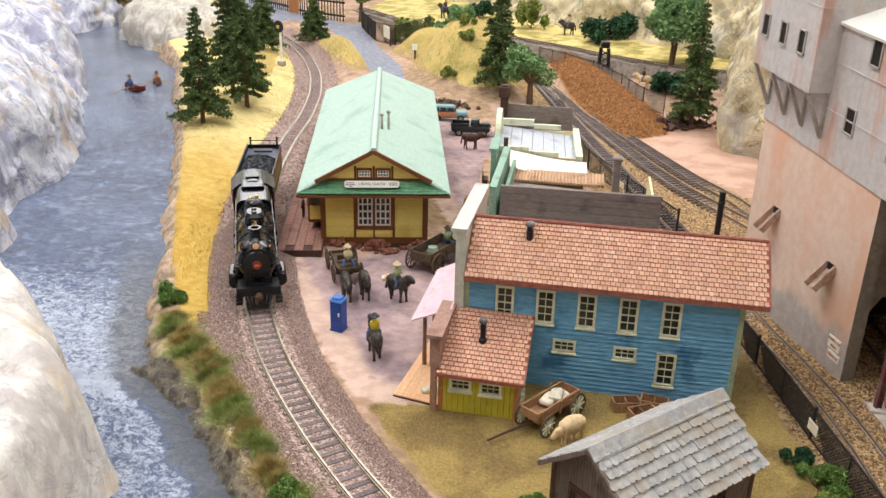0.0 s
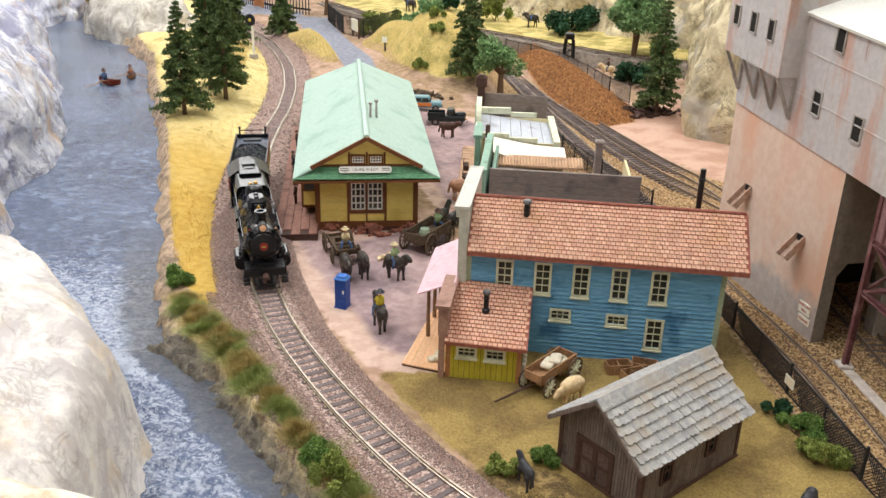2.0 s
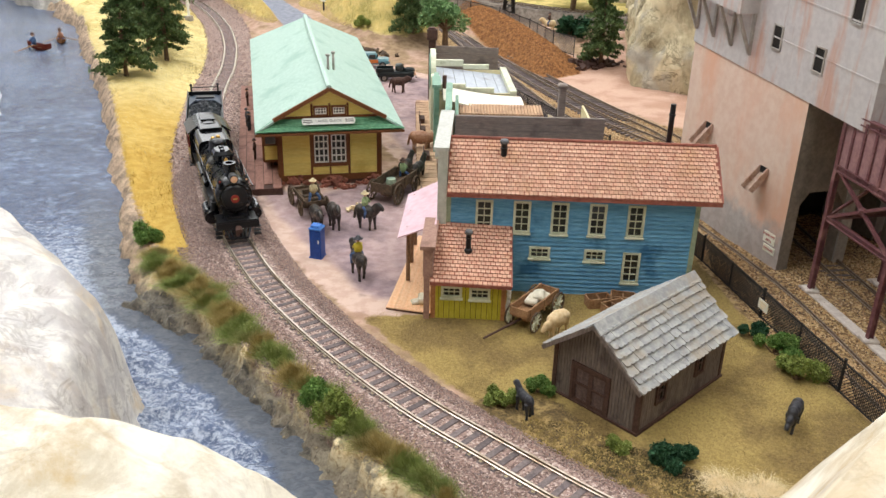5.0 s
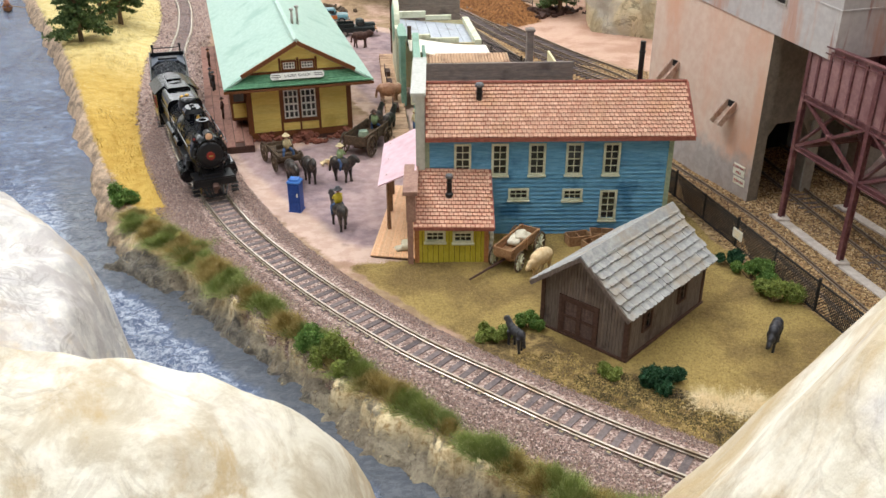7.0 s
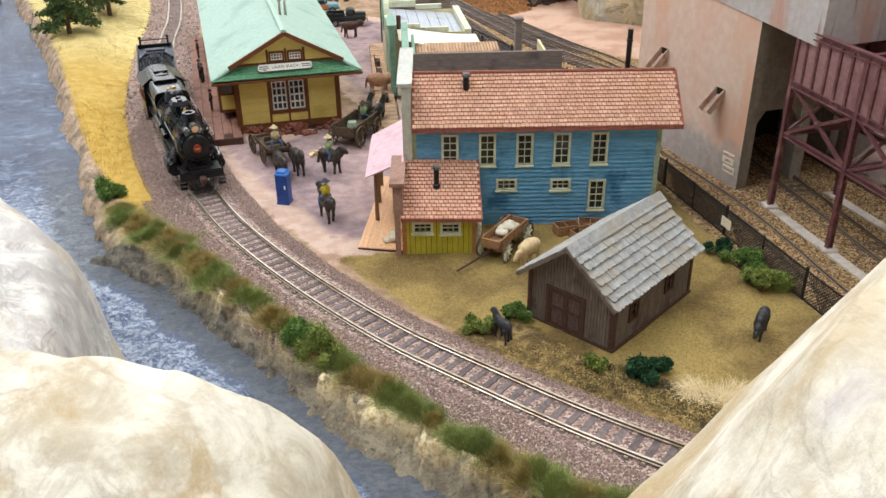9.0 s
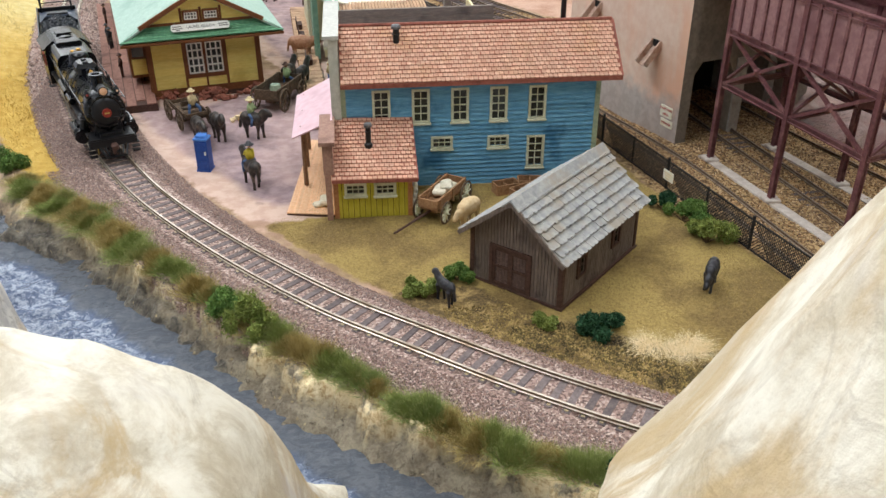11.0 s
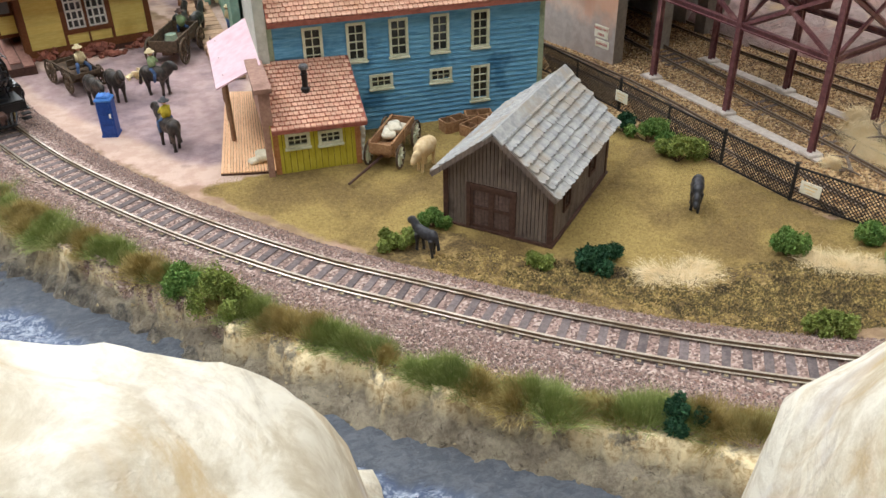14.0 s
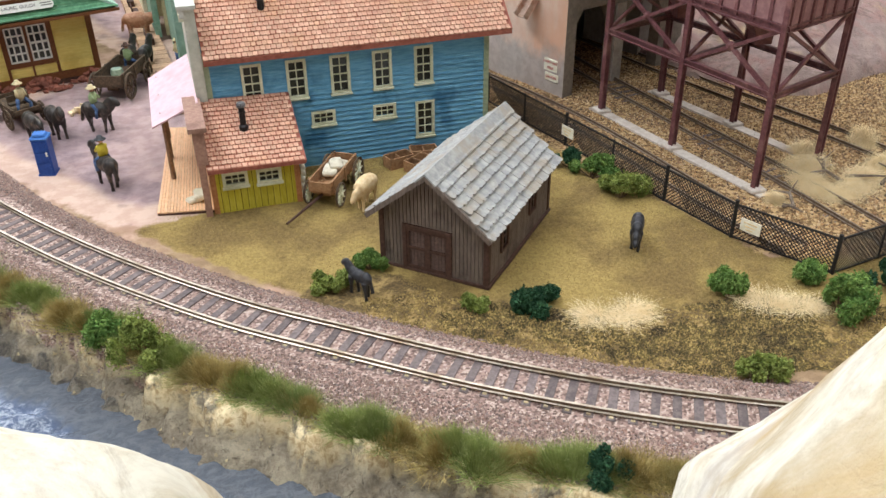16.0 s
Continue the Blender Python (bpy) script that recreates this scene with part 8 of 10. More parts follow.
def animal(name, x, y, rz, mi, label, s, head, fat, z=None, group=""):
    bm = bmesh.new()
    horse_mesh(bm, 0, s, head, fat)
    ob = solid(name, bm, FIG[mi], x, y, gz(x, y) if z is None else z, rz, label, "figurine", group, smooth=True)
    mod = ob.modifiers.new("one_skin", "REMESH")
    mod.mode, mod.voxel_size, mod.use_smooth_shade = "VOXEL", 0.0006 * s, True
    return ob


def seated(x, y, z, rz, coat, hat, label, s=1.0):
    """A plain seated figurine, hips at z."""
    bm = bmesh.new()
    s *= 1.15
    ball(bm, (0, 0, 0.45 * s), (0.22 * s, 0.29 * s, 0.42 * s), 2, coat)
    ball(bm, (0.02, 0, 0.98 * s), 0.14 * s, 2, 7)
    lathe(bm, [(0.3 * s, 1.05 * s), (0.28 * s, 1.08 * s), (0.15 * s, 1.1 * s), (0.13 * s, 1.24 * s), (0.05 * s, 1.26 * s)], 12, None, hat)
    for k in (-1, 1):
        rod(bm, (0, k * 0.2 * s, 0.7 * s), (0.28 * s, k * 0.24 * s, 0.4 * s), 0.09 * s, 6, 0.07 * s, coat)
        rod(bm, (0, k * 0.2 * s, 0.12 * s), (0.3 * s, k * 0.36 * s, -0.1 * s), 0.12 * s, 6, 0.1 * s, 6)
        rod(bm, (0.3 * s, k * 0.36 * s, -0.08 * s), (0.2 * s, k * 0.38 * s, -0.62 * s), 0.1 * s, 6, 0.08 * s, 6)
    return solid("rider_figurine", bm, FIG, x, y, z, rz, label, "figurine", smooth=True)


def standing(x, y, z, rz, coat, legs, hat, label, s=1.0):
    bm = bmesh.new()
    for k in (-1, 1):
        rod(bm, (0, k * 0.13 * s, 0.95 * s), (0, k * 0.15 * s, 0), 0.13 * s, 8, 0.09 * s, legs)
        rod(bm, (0, k * 0.25 * s, 1.5 * s), (0.12 * s, k * 0.32 * s, 0.95 * s), 0.09 * s, 6, 0.07 * s, coat)
    ball(bm, (0, 0, 1.25 * s), (0.18 * s, 0.26 * s, 0.42 * s), 2, coat)
    ball(bm, (0.02, 0, 1.78 * s), 0.14 * s, 2, 7)
    lathe(bm, [(0.24 * s, 1.85 * s), (0.22 * s, 1.88 * s), (0.14 * s, 1.9 * s), (0.11 * s, 2.02 * s)], 12, None, hat)
    return solid("standing_figurine", bm, FIG, x, y, z, rz, label, "figurine", smooth=True)


def wagon_wheel(root, x, y, r, mat, n=10, rim=None):
    bm = bmesh.new()
    torus(bm, (0, 0, 0), r * 0.92, r * 0.09, "Y", 22, 6)
    w = part("wheel", bm, rim or mat, root, at=pose(x * CM, y * CM, r * CM))
    for k in range(n):
        a = 6.28319 * k / n
        bm = bmesh.new()
        beam(bm, (0, 0, 0), (r * 0.9 * math.cos(a), 0, r * 0.9 * math.sin(a)), 0.07, 0.07, 0, (0, 1, 0))
        part("spoke", bm, mat, w)
    bm = bmesh.new()
    lathe(bm, [(0.08, -0.16), (0.14, -0.1), (0.14, 0.1), (0.08, 0.16)], 10, Matrix.Rotation(radians(90), 4, "X"))
    part("hub", bm, mat, w)


def wagon(name, x, y, rz, label, wood, wheel_mat, L=3.6, W=1.5, sides=0.7, tongue=2.2, r=0.72, slats=True, tongue_y=0.1, rim=None):
    root = thing(name, x, y, gz(x, y), rz, label, "wagon")
    zb = 1.0
    for i in range(5):
        bm = bmesh.new()
        box(bm, -L / 2, -W / 2 + i * W / 5 + 0.01, zb, L / 2, -W / 2 + (i + 1) * W / 5 - 0.01, zb + 0.1)
        part("bed_board", bm, wood, root)
    if sides:
        for s in (-1, 1):
            for k in range(2):
                bm = bmesh.new()
                box(bm, -L / 2, s * W / 2 - 0.05, zb + 0.1 + k * sides / 2, L / 2, s * W / 2 + 0.05, zb + 0.07 + (k + 1) * sides / 2)
                part("side_board", bm, wood, root)
            bm = bmesh.new()
            for u in (-0.44, 0.0, 0.44):
                box(bm, u * L - 0.07, s * (W / 2 + 0.08) - 0.04, zb - 0.1, u * L + 0.07, s * (W / 2 + 0.08) + 0.04, zb + sides + 0.08)
            part("side_stake", bm, wood, root)
        for u in (-L / 2, L / 2):
            bm = bmesh.new()
            box(bm, u - 0.05, -W / 2, zb + 0.1, u + 0.05, W / 2, zb + sides)
            part("end_board", bm, wood, root)
    bm = bmesh.new()
    for u in (-0.36, 0.36):
        rod(bm, (u * L, -W / 2 - 0.25, r if u < 0 else r * 0.85), (u * L, W / 2 + 0.25, r if u < 0 else r * 0.85), 0.09, 8)
        box(bm, u * L - 0.14, -0.4, 0.6, u * L + 0.14, 0.4, zb)
    part("axle", bm, wood, root)
    for s in (-1, 1):
        wagon_wheel(root, -0.36 * L, s * (W / 2 + 0.3), r, wheel_mat, 10, rim)
        wagon_wheel(root, 0.36 * L, s * (W / 2 + 0.3), r * 0.85, wheel_mat, 10, rim)
    if tongue:
        bm = bmesh.new()
        rod(bm, (0.3 * L, 0, 0.7), (0.5 * L + tongue, tongue_y, 0.3 if sides and tongue > 2.5 else 0.7), 0.09, 6, 0.07)
        part("tongue", bm, M["dark_wood"], root)
    return root


# street: two wagons with teams, riders, the blue cabin
def street():
    w = wagon("flat_wagon", -19.0, 64.3, -62, "brown flat wagon with a bench, drawn by two horses", M["wagon_wood"], M["wagon_wood"], 3.8, 1.7, 0.35, 1.8, 0.85)
    bm = bmesh.new()
    bevel_box(bm, 0.7, -0.75, 1.45, 1.2, 0.75, 1.62, 0.05)
    box(bm, 0.65, -0.7, 1.62, 0.75, 0.7, 2.0)
    part("bench", bm, M["wagon_wood"], w)
    horse(-17.6, 60.3, -66, 0, "dark painted horse figurine harnessed to a wagon", 1.12, 0.3, group="wagon team")
    horse(-16.3, 60.9, -66, 0, "dark painted horse figurine harnessed to a wagon", 1.12, 0.12, group="wagon team")
    seated(-18.4, 63.3, gz(-18.4, 63.3) + 1.75, -62, 8, 8, "seated driver figurine with a pale hat on a wagon bench")
    w2 = wagon("box_wagon", -12.2, 68.2, 68, "dark brown box wagon with a team and barrels", M["wagon_wood"], M["wagon_wood"], 4.6, 2.0, 0.85, 1.8, 0.95)
    bm = bmesh.new()
    lathe(bm, [(0.4, 1.1), (0.48, 1.4), (0.4, 1.75), (0.3, 1.77)], 14, Matrix.Translation((-0.4, 0.1, 0)))
    part("tub", bm, M["corner_grey"], w2)
    seated(-11.6, 69.9, gz(-12, 70) + 1.5, 68, 5, 9, "seated driver figurine with a dark hat on a box wagon")
    horse(-11.6, 72.6, 68, 0, "dark painted horse figurine harnessed to a box wagon", 1.1, 0.0, group="box wagon team")
    horse(-10.4, 72.1, 68, 0, "dark painted horse figurine harnessed to a box wagon", 1.1, 0.0, group="box wagon team")
    horse(-13.7, 61.0, -28, 0, "dark painted horse figurine standing in the street", 1.12, 0.1)
    seated(-13.8, 61.05, gz(-13.7, 61.0) + 1.75, -28, 5, 8, "mounted figurine in a sage coat and pale hat")
    horse(-13.1, 52.3, 118, 0, "dark painted horse figurine seen from behind", 1.1, 0.0)
    seated(-13.1, 52.35, gz(-13.1, 52.3) + 1.72, 118, 4, 3, "mounted figurine in a mustard coat and grey hat")
    horse(-15.4, 104.2, 10, 9, "dark brown painted horse figurine by parked cars", 1.1, 0.25)
    horse(-10.8, 80.6, -10, 1, "tan heavy horse figurine by the stores", 1.25, 0.35, 1.15)
    standing(-8.05, 71.2, 1.25, 200, 8, 6, 8, "standing figurine in a straw hat and blue trousers on the walk")
    pz = 1.68
    standing(-26.0, 74.0, pz, 190, 9, 9, 9, "standing figurine in brown on the platform")
    standing(-28.9, 83.0, pz, 160, 3, 3, 3, "standing figurine in black on the platform")
    standing(-29.5, 84.4, pz, 20, 3, 9, 3, "standing figurine in a dark coat on the platform")
    standing(-31.6, 92.6, pz, 200, 9, 9, 9, "standing figurine in brown far down the platform")
    bm = bmesh.new()
    bevel_box(bm, -0.3, -0.22, 0, 0.3, 0.22, 0.4, 0.06)
    torus(bm, (0, 0, 0.42), 0.14, 0.03, "Y", 12, 5)
    solid("travel_bag", bm, M["dark_wood"], -23.6, 72.6, 1.68, 20, "small dark travel bag on the platform", "bag")
    # blue cabin
    root = thing("portable_toilet", -16.6, 55.3, gz(-16.6, 55.3), -12, "bright blue plastic portable toilet in the street", "portable toilet")
    bm = bmesh.new()
    bevel_box(bm, -0.54, -0.54, 0, 0.54, 0.54, 2.65, 0.07)
    part("cabin", bm, M["booth_blue"], root)
    bm = bmesh.new()
    bevel_box(bm, -0.6, -0.6, 2.62, 0.6, 0.6, 2.82, 0.08)
    bevel_box(bm, -0.46, -0.44, 2.8, 0.46, 0.44, 2.98, 0.12)
    for k in range(4):
        box(bm, -0.4 + k * 0.22, -0.4, 2.97, -0.34 + k * 0.22, 0.4, 3.02)
    part("lid", bm, M["booth_lid"], root, "paler blue ribbed lid")
    bm = bmesh.new()
    for k in range(3):
        box(bm, -0.4, -0.58, 0.25 + k * 0.78, 0.4, -0.54, 0.9 + k * 0.78)
    dr = part("door", bm, M["booth_blue"], root)
    bm = bmesh.new()
    box(bm, 0.28, -0.62, 1.45, 0.4, -0.54, 1.75)
    part("latch", bm, M["white_paint"], dr)
    bm = bmesh.new()
    box(bm, -0.58, -0.58, -0.05, 0.58, 0.58, 0.12)
    part("skid", bm, M["booth_blue"], root)
    root.scale = (0.84, 0.84, 0.86)
    # barrels and benches by the stores
    for x, y, s in ((-10.0, 77.4, 1), (-11.4, 90.0, 1), (-11.0, 86.0, 1), (-9.4, 66.2, 1)):
        root = thing("bench", x, y, 1.25, 95, "small brown bench on the board walk", "bench", "walk benches")
        bm = bmesh.new()
        bevel_box(bm, -0.8, -0.3, 0.42, 0.8, 0.3, 0.54, 0.03)
        part("seat", bm, M["dark_wood"], root)
        for u in (-0.65, 0.65):
            bm = bmesh.new()
            box(bm, u - 0.07, -0.28, 0, u + 0.07, 0.28, 0.42)
            part("leg", bm, M["dark_wood"], root)
        bm = bmesh.new()
        box(bm, -0.8, 0.24, 0.54, 0.8, 0.32, 1.05)
        part("backrest", bm, M["dark_wood"], root)


street()


def rubble_pile(x, y, n, sx, sy, label, name="rubble_pile", material=None, seed=1, size=0.3, z=None):
    rnd = random.Random(seed)
    bm = bmesh.new()
    for k in range(n):
        u, v = rnd.gauss(0, sx * 0.45), rnd.gauss(0, sy * 0.45)
        h = max(0.05, 0.75 * (1 - (u / sx) ** 2 - (v / sy) ** 2)) * rnd.random()
        m = Matrix.Translation((u, v, h + 0.08)) @ Euler((rnd.uniform(-0.6, 0.6), rnd.uniform(-0.6, 0.6), rnd.uniform(0, 6))).to_matrix().to_4x4()
        a, b, c = size * rnd.uniform(0.5, 1.2), size * rnd.uniform(0.4, 0.8), size * rnd.uniform(0.3, 0.6)
        box(bm, -a, -b, -c, a, b, c, m)
    return solid(name, bm, material or M["brick_pile"], x, y, (gz(x, y) if z is None else z) - 0.05, 0, label, "rubble", kind="stuff")


rubble_pile(-21.4, 69.6, 46, 2.0, 0.7, "broken reddish bricks before the depot", seed=2)
rubble_pile(-17.6, 69.9, 60, 1.6, 0.9, "heap of broken reddish bricks before the depot", seed=3)
rubble_pile(-14.6, 71.2, 50, 2.2, 0.7, "scattered reddish bricks before the depot", seed=4)
rubble_pile(-14.9, 64.3, 26, 1.1, 0.7, "small heap of straw and pale stones in the street", "straw_heap", M["tuft_straw"], 6, 0.18)
rubble_pile(11.0, 124.0, 120, 6, 2.2, "dark brown pile of dead branches", "branch_pile", M["dark_wood"], 8, 0.5)
rubble_pile(-22.5, 124.5, 60, 4, 1.5, "brown dead branches beside parked cars", "branch_pile", M["wagon_wood"], 9, 0.45)


def crate(x, y, rz, label):
    root = thing("wooden_crate", x, y, gz(x, y), rz, label, "crate", "crates by the hotel wall")
    for s in (-1, 1):
        bm = bmesh.new()
        box(bm, -0.8, s * 0.45 - 0.04, 0, 0.8, s * 0.45 + 0.04, 0.7)
        part("side", bm, M["wagon_tan"], root)
        bm = bmesh.new()
        box(bm, s * 0.8 - 0.04, -0.41, 0, s * 0.8 + 0.04, 0.41, 0.7)
        part("end", bm, M["wagon_tan"], root)
    bm = bmesh.new()
    box(bm, -0.76, -0.41, 0.02, 0.76, 0.41, 0.1)
    part("bottom", bm, M["wagon_wood"], root)
    bm = bmesh.new()
    box(bm, -0.03, -0.41, 0.1, 0.03, 0.41, 0.6)
    part("divider", bm, M["wagon_tan"], root)


for cx, cy, r in ((3.6, 49.5, 15), (5.3, 49.9, -8), (6.5, 49.2, 10), (4.6, 48.6, 30)):
    crate(cx, cy, r, "open reddish wooden crate by the blue wall")


def farm_things():
    w = wagon("farm_wagon", -0.85, 47.1, 237, "tan farm wagon with white sacks and cream wheels", M["wagon_tan"], M["trim_cream"], 3.9, 1.3, 0.62, 2.55, 0.84, True, -0.95, M["wagon_wood"])
    for k, (u, v) in enumerate(((-0.9, 0.12), (0.0, -0.16), (-0.5, 0.0))):
        bm = bmesh.new()
        bevel_box(bm, -0.62, -0.4, -0.15, 0.62, 0.4, 0.15, 0.1)
        bmesh.ops.subdivide_edges(bm, edges=bm.edges[:], cuts=2, use_grid_fill=True)
        rough_up(bm, 0.09, 1.8, k)
        m = pose(-0.85, 47.1, 0, 0, 0, 237) @ Vector((u, v, 0))
        solid("sack", bm, M["sack"], m.x, m.y, gz(-0.85, 47.1) + 1.3 + 0.14 * k, 237 + 14 * k, "pale canvas sack in a farm wagon", "sack", "wagon sacks", smooth=True)
    animal("cow_figurine", 0.5, 45.05, 226, 2, "cream painted cow figurine grazing behind a shed", 0.98, 0.62, 1.2)
    animal("calf_figurine", 12.3, 36.1, 238, 3, "black painted grazing animal figurine on the lawn", 0.9, 0.72, 0.9)
    animal("foal_figurine", -1.83, 36.5, 118, 3, "black painted foal figurine by a bush", 0.8, 0.16, 0.8)
    bm = bmesh.new()
    bevel_box(bm, -0.45, -0.3, 0, 0.45, 0.3, 0.24, 0.09)
    solid("flour_sack", bm, M["sack"], -8.55, 48.3, 0.8, 20, "white sack lying on the porch", "sack")


farm_things()


# ---- fences ----
def lattice_fence(name, pts, height, label, sag=0.0, cell=0.22, z=None, post_every=1, wire=(0.03, 0.045), mat=None):
    mat = mat or M["black_fence"]
    root = thing(name, 0, 0, 0, 0, label, "fence")
    for k, (a, b) in enumerate(zip(pts[:-1], pts[1:])):
        a, b = Vector((a[0], a[1], 0)), Vector((b[0], b[1], 0))
        za, zb = (gz(a.x, a.y) if z is None else z), (gz(b.x, b.y) if z is None else z)
        ln = (b - a).length
        d = (b - a).normalized()
        at = lambda u, v: a + d * u + Vector((0, 0, lerp(za, zb, u / ln) + v))  # noqa: E731
        bm = bmesh.new()
        n = int((ln + height) / cell)
        for i in range(n):
            for s in (1, -1):
                u0 = i * cell - (height if s > 0 else 0)
                p, q = (u0, 0.0), (u0 + height, height)
                if s < 0:
                    p, q = (u0, height), (u0 + height, 0.0)
                t0, t1 = max(0, -p[0] / height), min(1, (ln - p[0]) / height)
                if t1 <= t0:
                    continue
                e = [(lerp(p[0], q[0], t), lerp(p[1], q[1], t)) for t in (t0, t1)]
                beam(bm, at(*e[0]), at(*e[1]), wire[0], wire[1], 0, (d.y, -d.x, 0))
        mesh = part("wire_mesh", bm, mat, root)
        mesh["kind"] = "stuff"
        bm = bmesh.new()
        beam(bm, at(0, height), at(ln, height), 0.09, 0.09)
        part("top_rail", bm, M["black_fence"], root)
        bm = bmesh.new()
        beam(bm, at(0, 0.06), at(ln, 0.06), 0.08, 0.08)
        part("bottom_rail", bm, M["black_fence"], root)
        posts = max(1, int(ln / 3.0))
        for i in range(posts + (1 if k == len(pts) - 2 else 0)):
            bm = bmesh.new()
            p = at(ln * i / posts, 0)
            rod(bm, p - Vector((0, 0, 0.3)), p + Vector((0, 0, height + (0.25 if i == 0 else 0.1))), 0.1 if i == 0 else 0.06, 8)
            part("post", bm, M["black_fence"], root)
    return root


lattice_fence("yard_fence", [(11.4, 60.5), (12.2, 57), (14.1, 48.3), (16.1, 39.8), (17.3, 35.2), (19.75, 30.6), (26, 31.6)], 1.9, "black wire mesh fence along the yard")
lattice_fence("far_yard_fence", [(8.2, 81.5), (3.5, 91), (-0.9, 100.5), (-4, 112)], 2.2, "black wire mesh fence behind the stores", cell=0.45)


def fence_sign(x, y, rz, label, z=1.05):
    root = thing("fence_sign", x, y, gz(x, y) + z, rz, label, "sign", "fence signs")
    bm = bmesh.new()
    bevel_box(bm, -0.55, -0.03, -0.34, 0.55, 0.03, 0.34, 0.02)
    part("board", bm, M["sign_white"], root)
    bm = bmesh.new()
    for k in range(3):
        box(bm, -0.38 + 0.08 * k, -0.045, 0.12 - 0.18 * k, 0.36 - 0.1 * k, -0.03, 0.19 - 0.18 * k)
    part("print", bm, M["tuft_straw"], root)


fence_sign(14.0, 47.9, -76, "small cream sign on the black fence")
fence_sign(17.6, 34.25, -66, "small cream sign on the black fence")
fence_sign(24.0, 31.15, 9, "small cream sign on the black fence corner")
fence_sign(2.9, 91.8, -64, "small yellow sign on the far black fence")


def plain_fence(name, pts, height, label, gap=0.9, material=None, solid_panels=False):
    root = thing(name, 0, 0, 0, 0, label, "fence")
    mat = material or M["grey_roof"]
    for a, b in zip(pts[:-1], pts[1:]):
        a, b = Vector((a[0], a[1], gz(*a))), Vector((b[0], b[1], gz(*b)))
        n = max(2, int((b - a).length / gap))
        for k in range(n):
            p = a.lerp(b, (k + 0.5) / n)
            bm = bmesh.new()
            rod(bm, p, p + Vector((0, 0, height)), 0.13 if solid_panels else 0.3, 5)
            part("paling", bm, mat, root)
        for zz in (0.25, 0.85):
            bm = bmesh.new()
            beam(bm, a + Vector((0, 0, height * zz)), b + Vector((0, 0, height * zz)), 0.2, 0.4)
            part("rail", bm, mat, root)


lattice_fence("wire_fence", [(-12.5, 162), (-7.6, 157.2), (-2.4, 150.5), (2.4, 139.7), (5.6, 130), (8.4, 125.6)], 2.6, "fine grey wire fence beside the brown dirt", cell=0.5, z=1.9, wire=(0.07, 0.07), mat=M["grey_roof"])
lattice_fence("road_fence", [(-53, 185), (-49.5, 177.5), (-46, 170.7), (-40.8, 166.5), (-34, 166.8)], 3.6, "dark wire fence between a road and a bank", cell=0.5, wire=(0.08, 0.08))
plain_fence("picket_fence", [(-90, 211), (-77.6, 202.2), (-75.4, 200.3)], 4.8, "black picket fence across the road end", 0.85, M["black_fence"], True)
plain_fence("picket_fence", [(-71.4, 196.6), (-69.2, 194.8), (-58.6, 190.6)], 4.8, "black picket fence beside the road end", 0.85, M["black_fence"], True)


def lattice_gate(x, y, rz):
    root = thing("lattice_gate", x, y, gz(x, y), rz, "tan wooden lattice gate between black picket fences", "gate")
    for b in ((-2.2, -0.2, 0, -1.9, 0.2, 4.6), (1.9, -0.2, 0, 2.2, 0.2, 4.6)):
        bm = bmesh.new()
        bevel_box(bm, *b, 0.05)
        part("gate_post", bm, M["post_wood"], root)
    for z0 in (0.2, 4.1):
        bm = bmesh.new()
        box(bm, -1.9, -0.1, z0, 1.9, 0.1, z0 + 0.3)
        part("gate_rail", bm, M["post_wood"], root)
    for k in range(10):
        bm = bmesh.new()
        u = -1.85 + k * 0.38
        box(bm, u, -0.06, 0.5, u + 0.24, 0.06, 4.1)
        part("gate_slat", bm, M["post_wood"], root)


lattice_gate(-73.4, 198.4, -41)


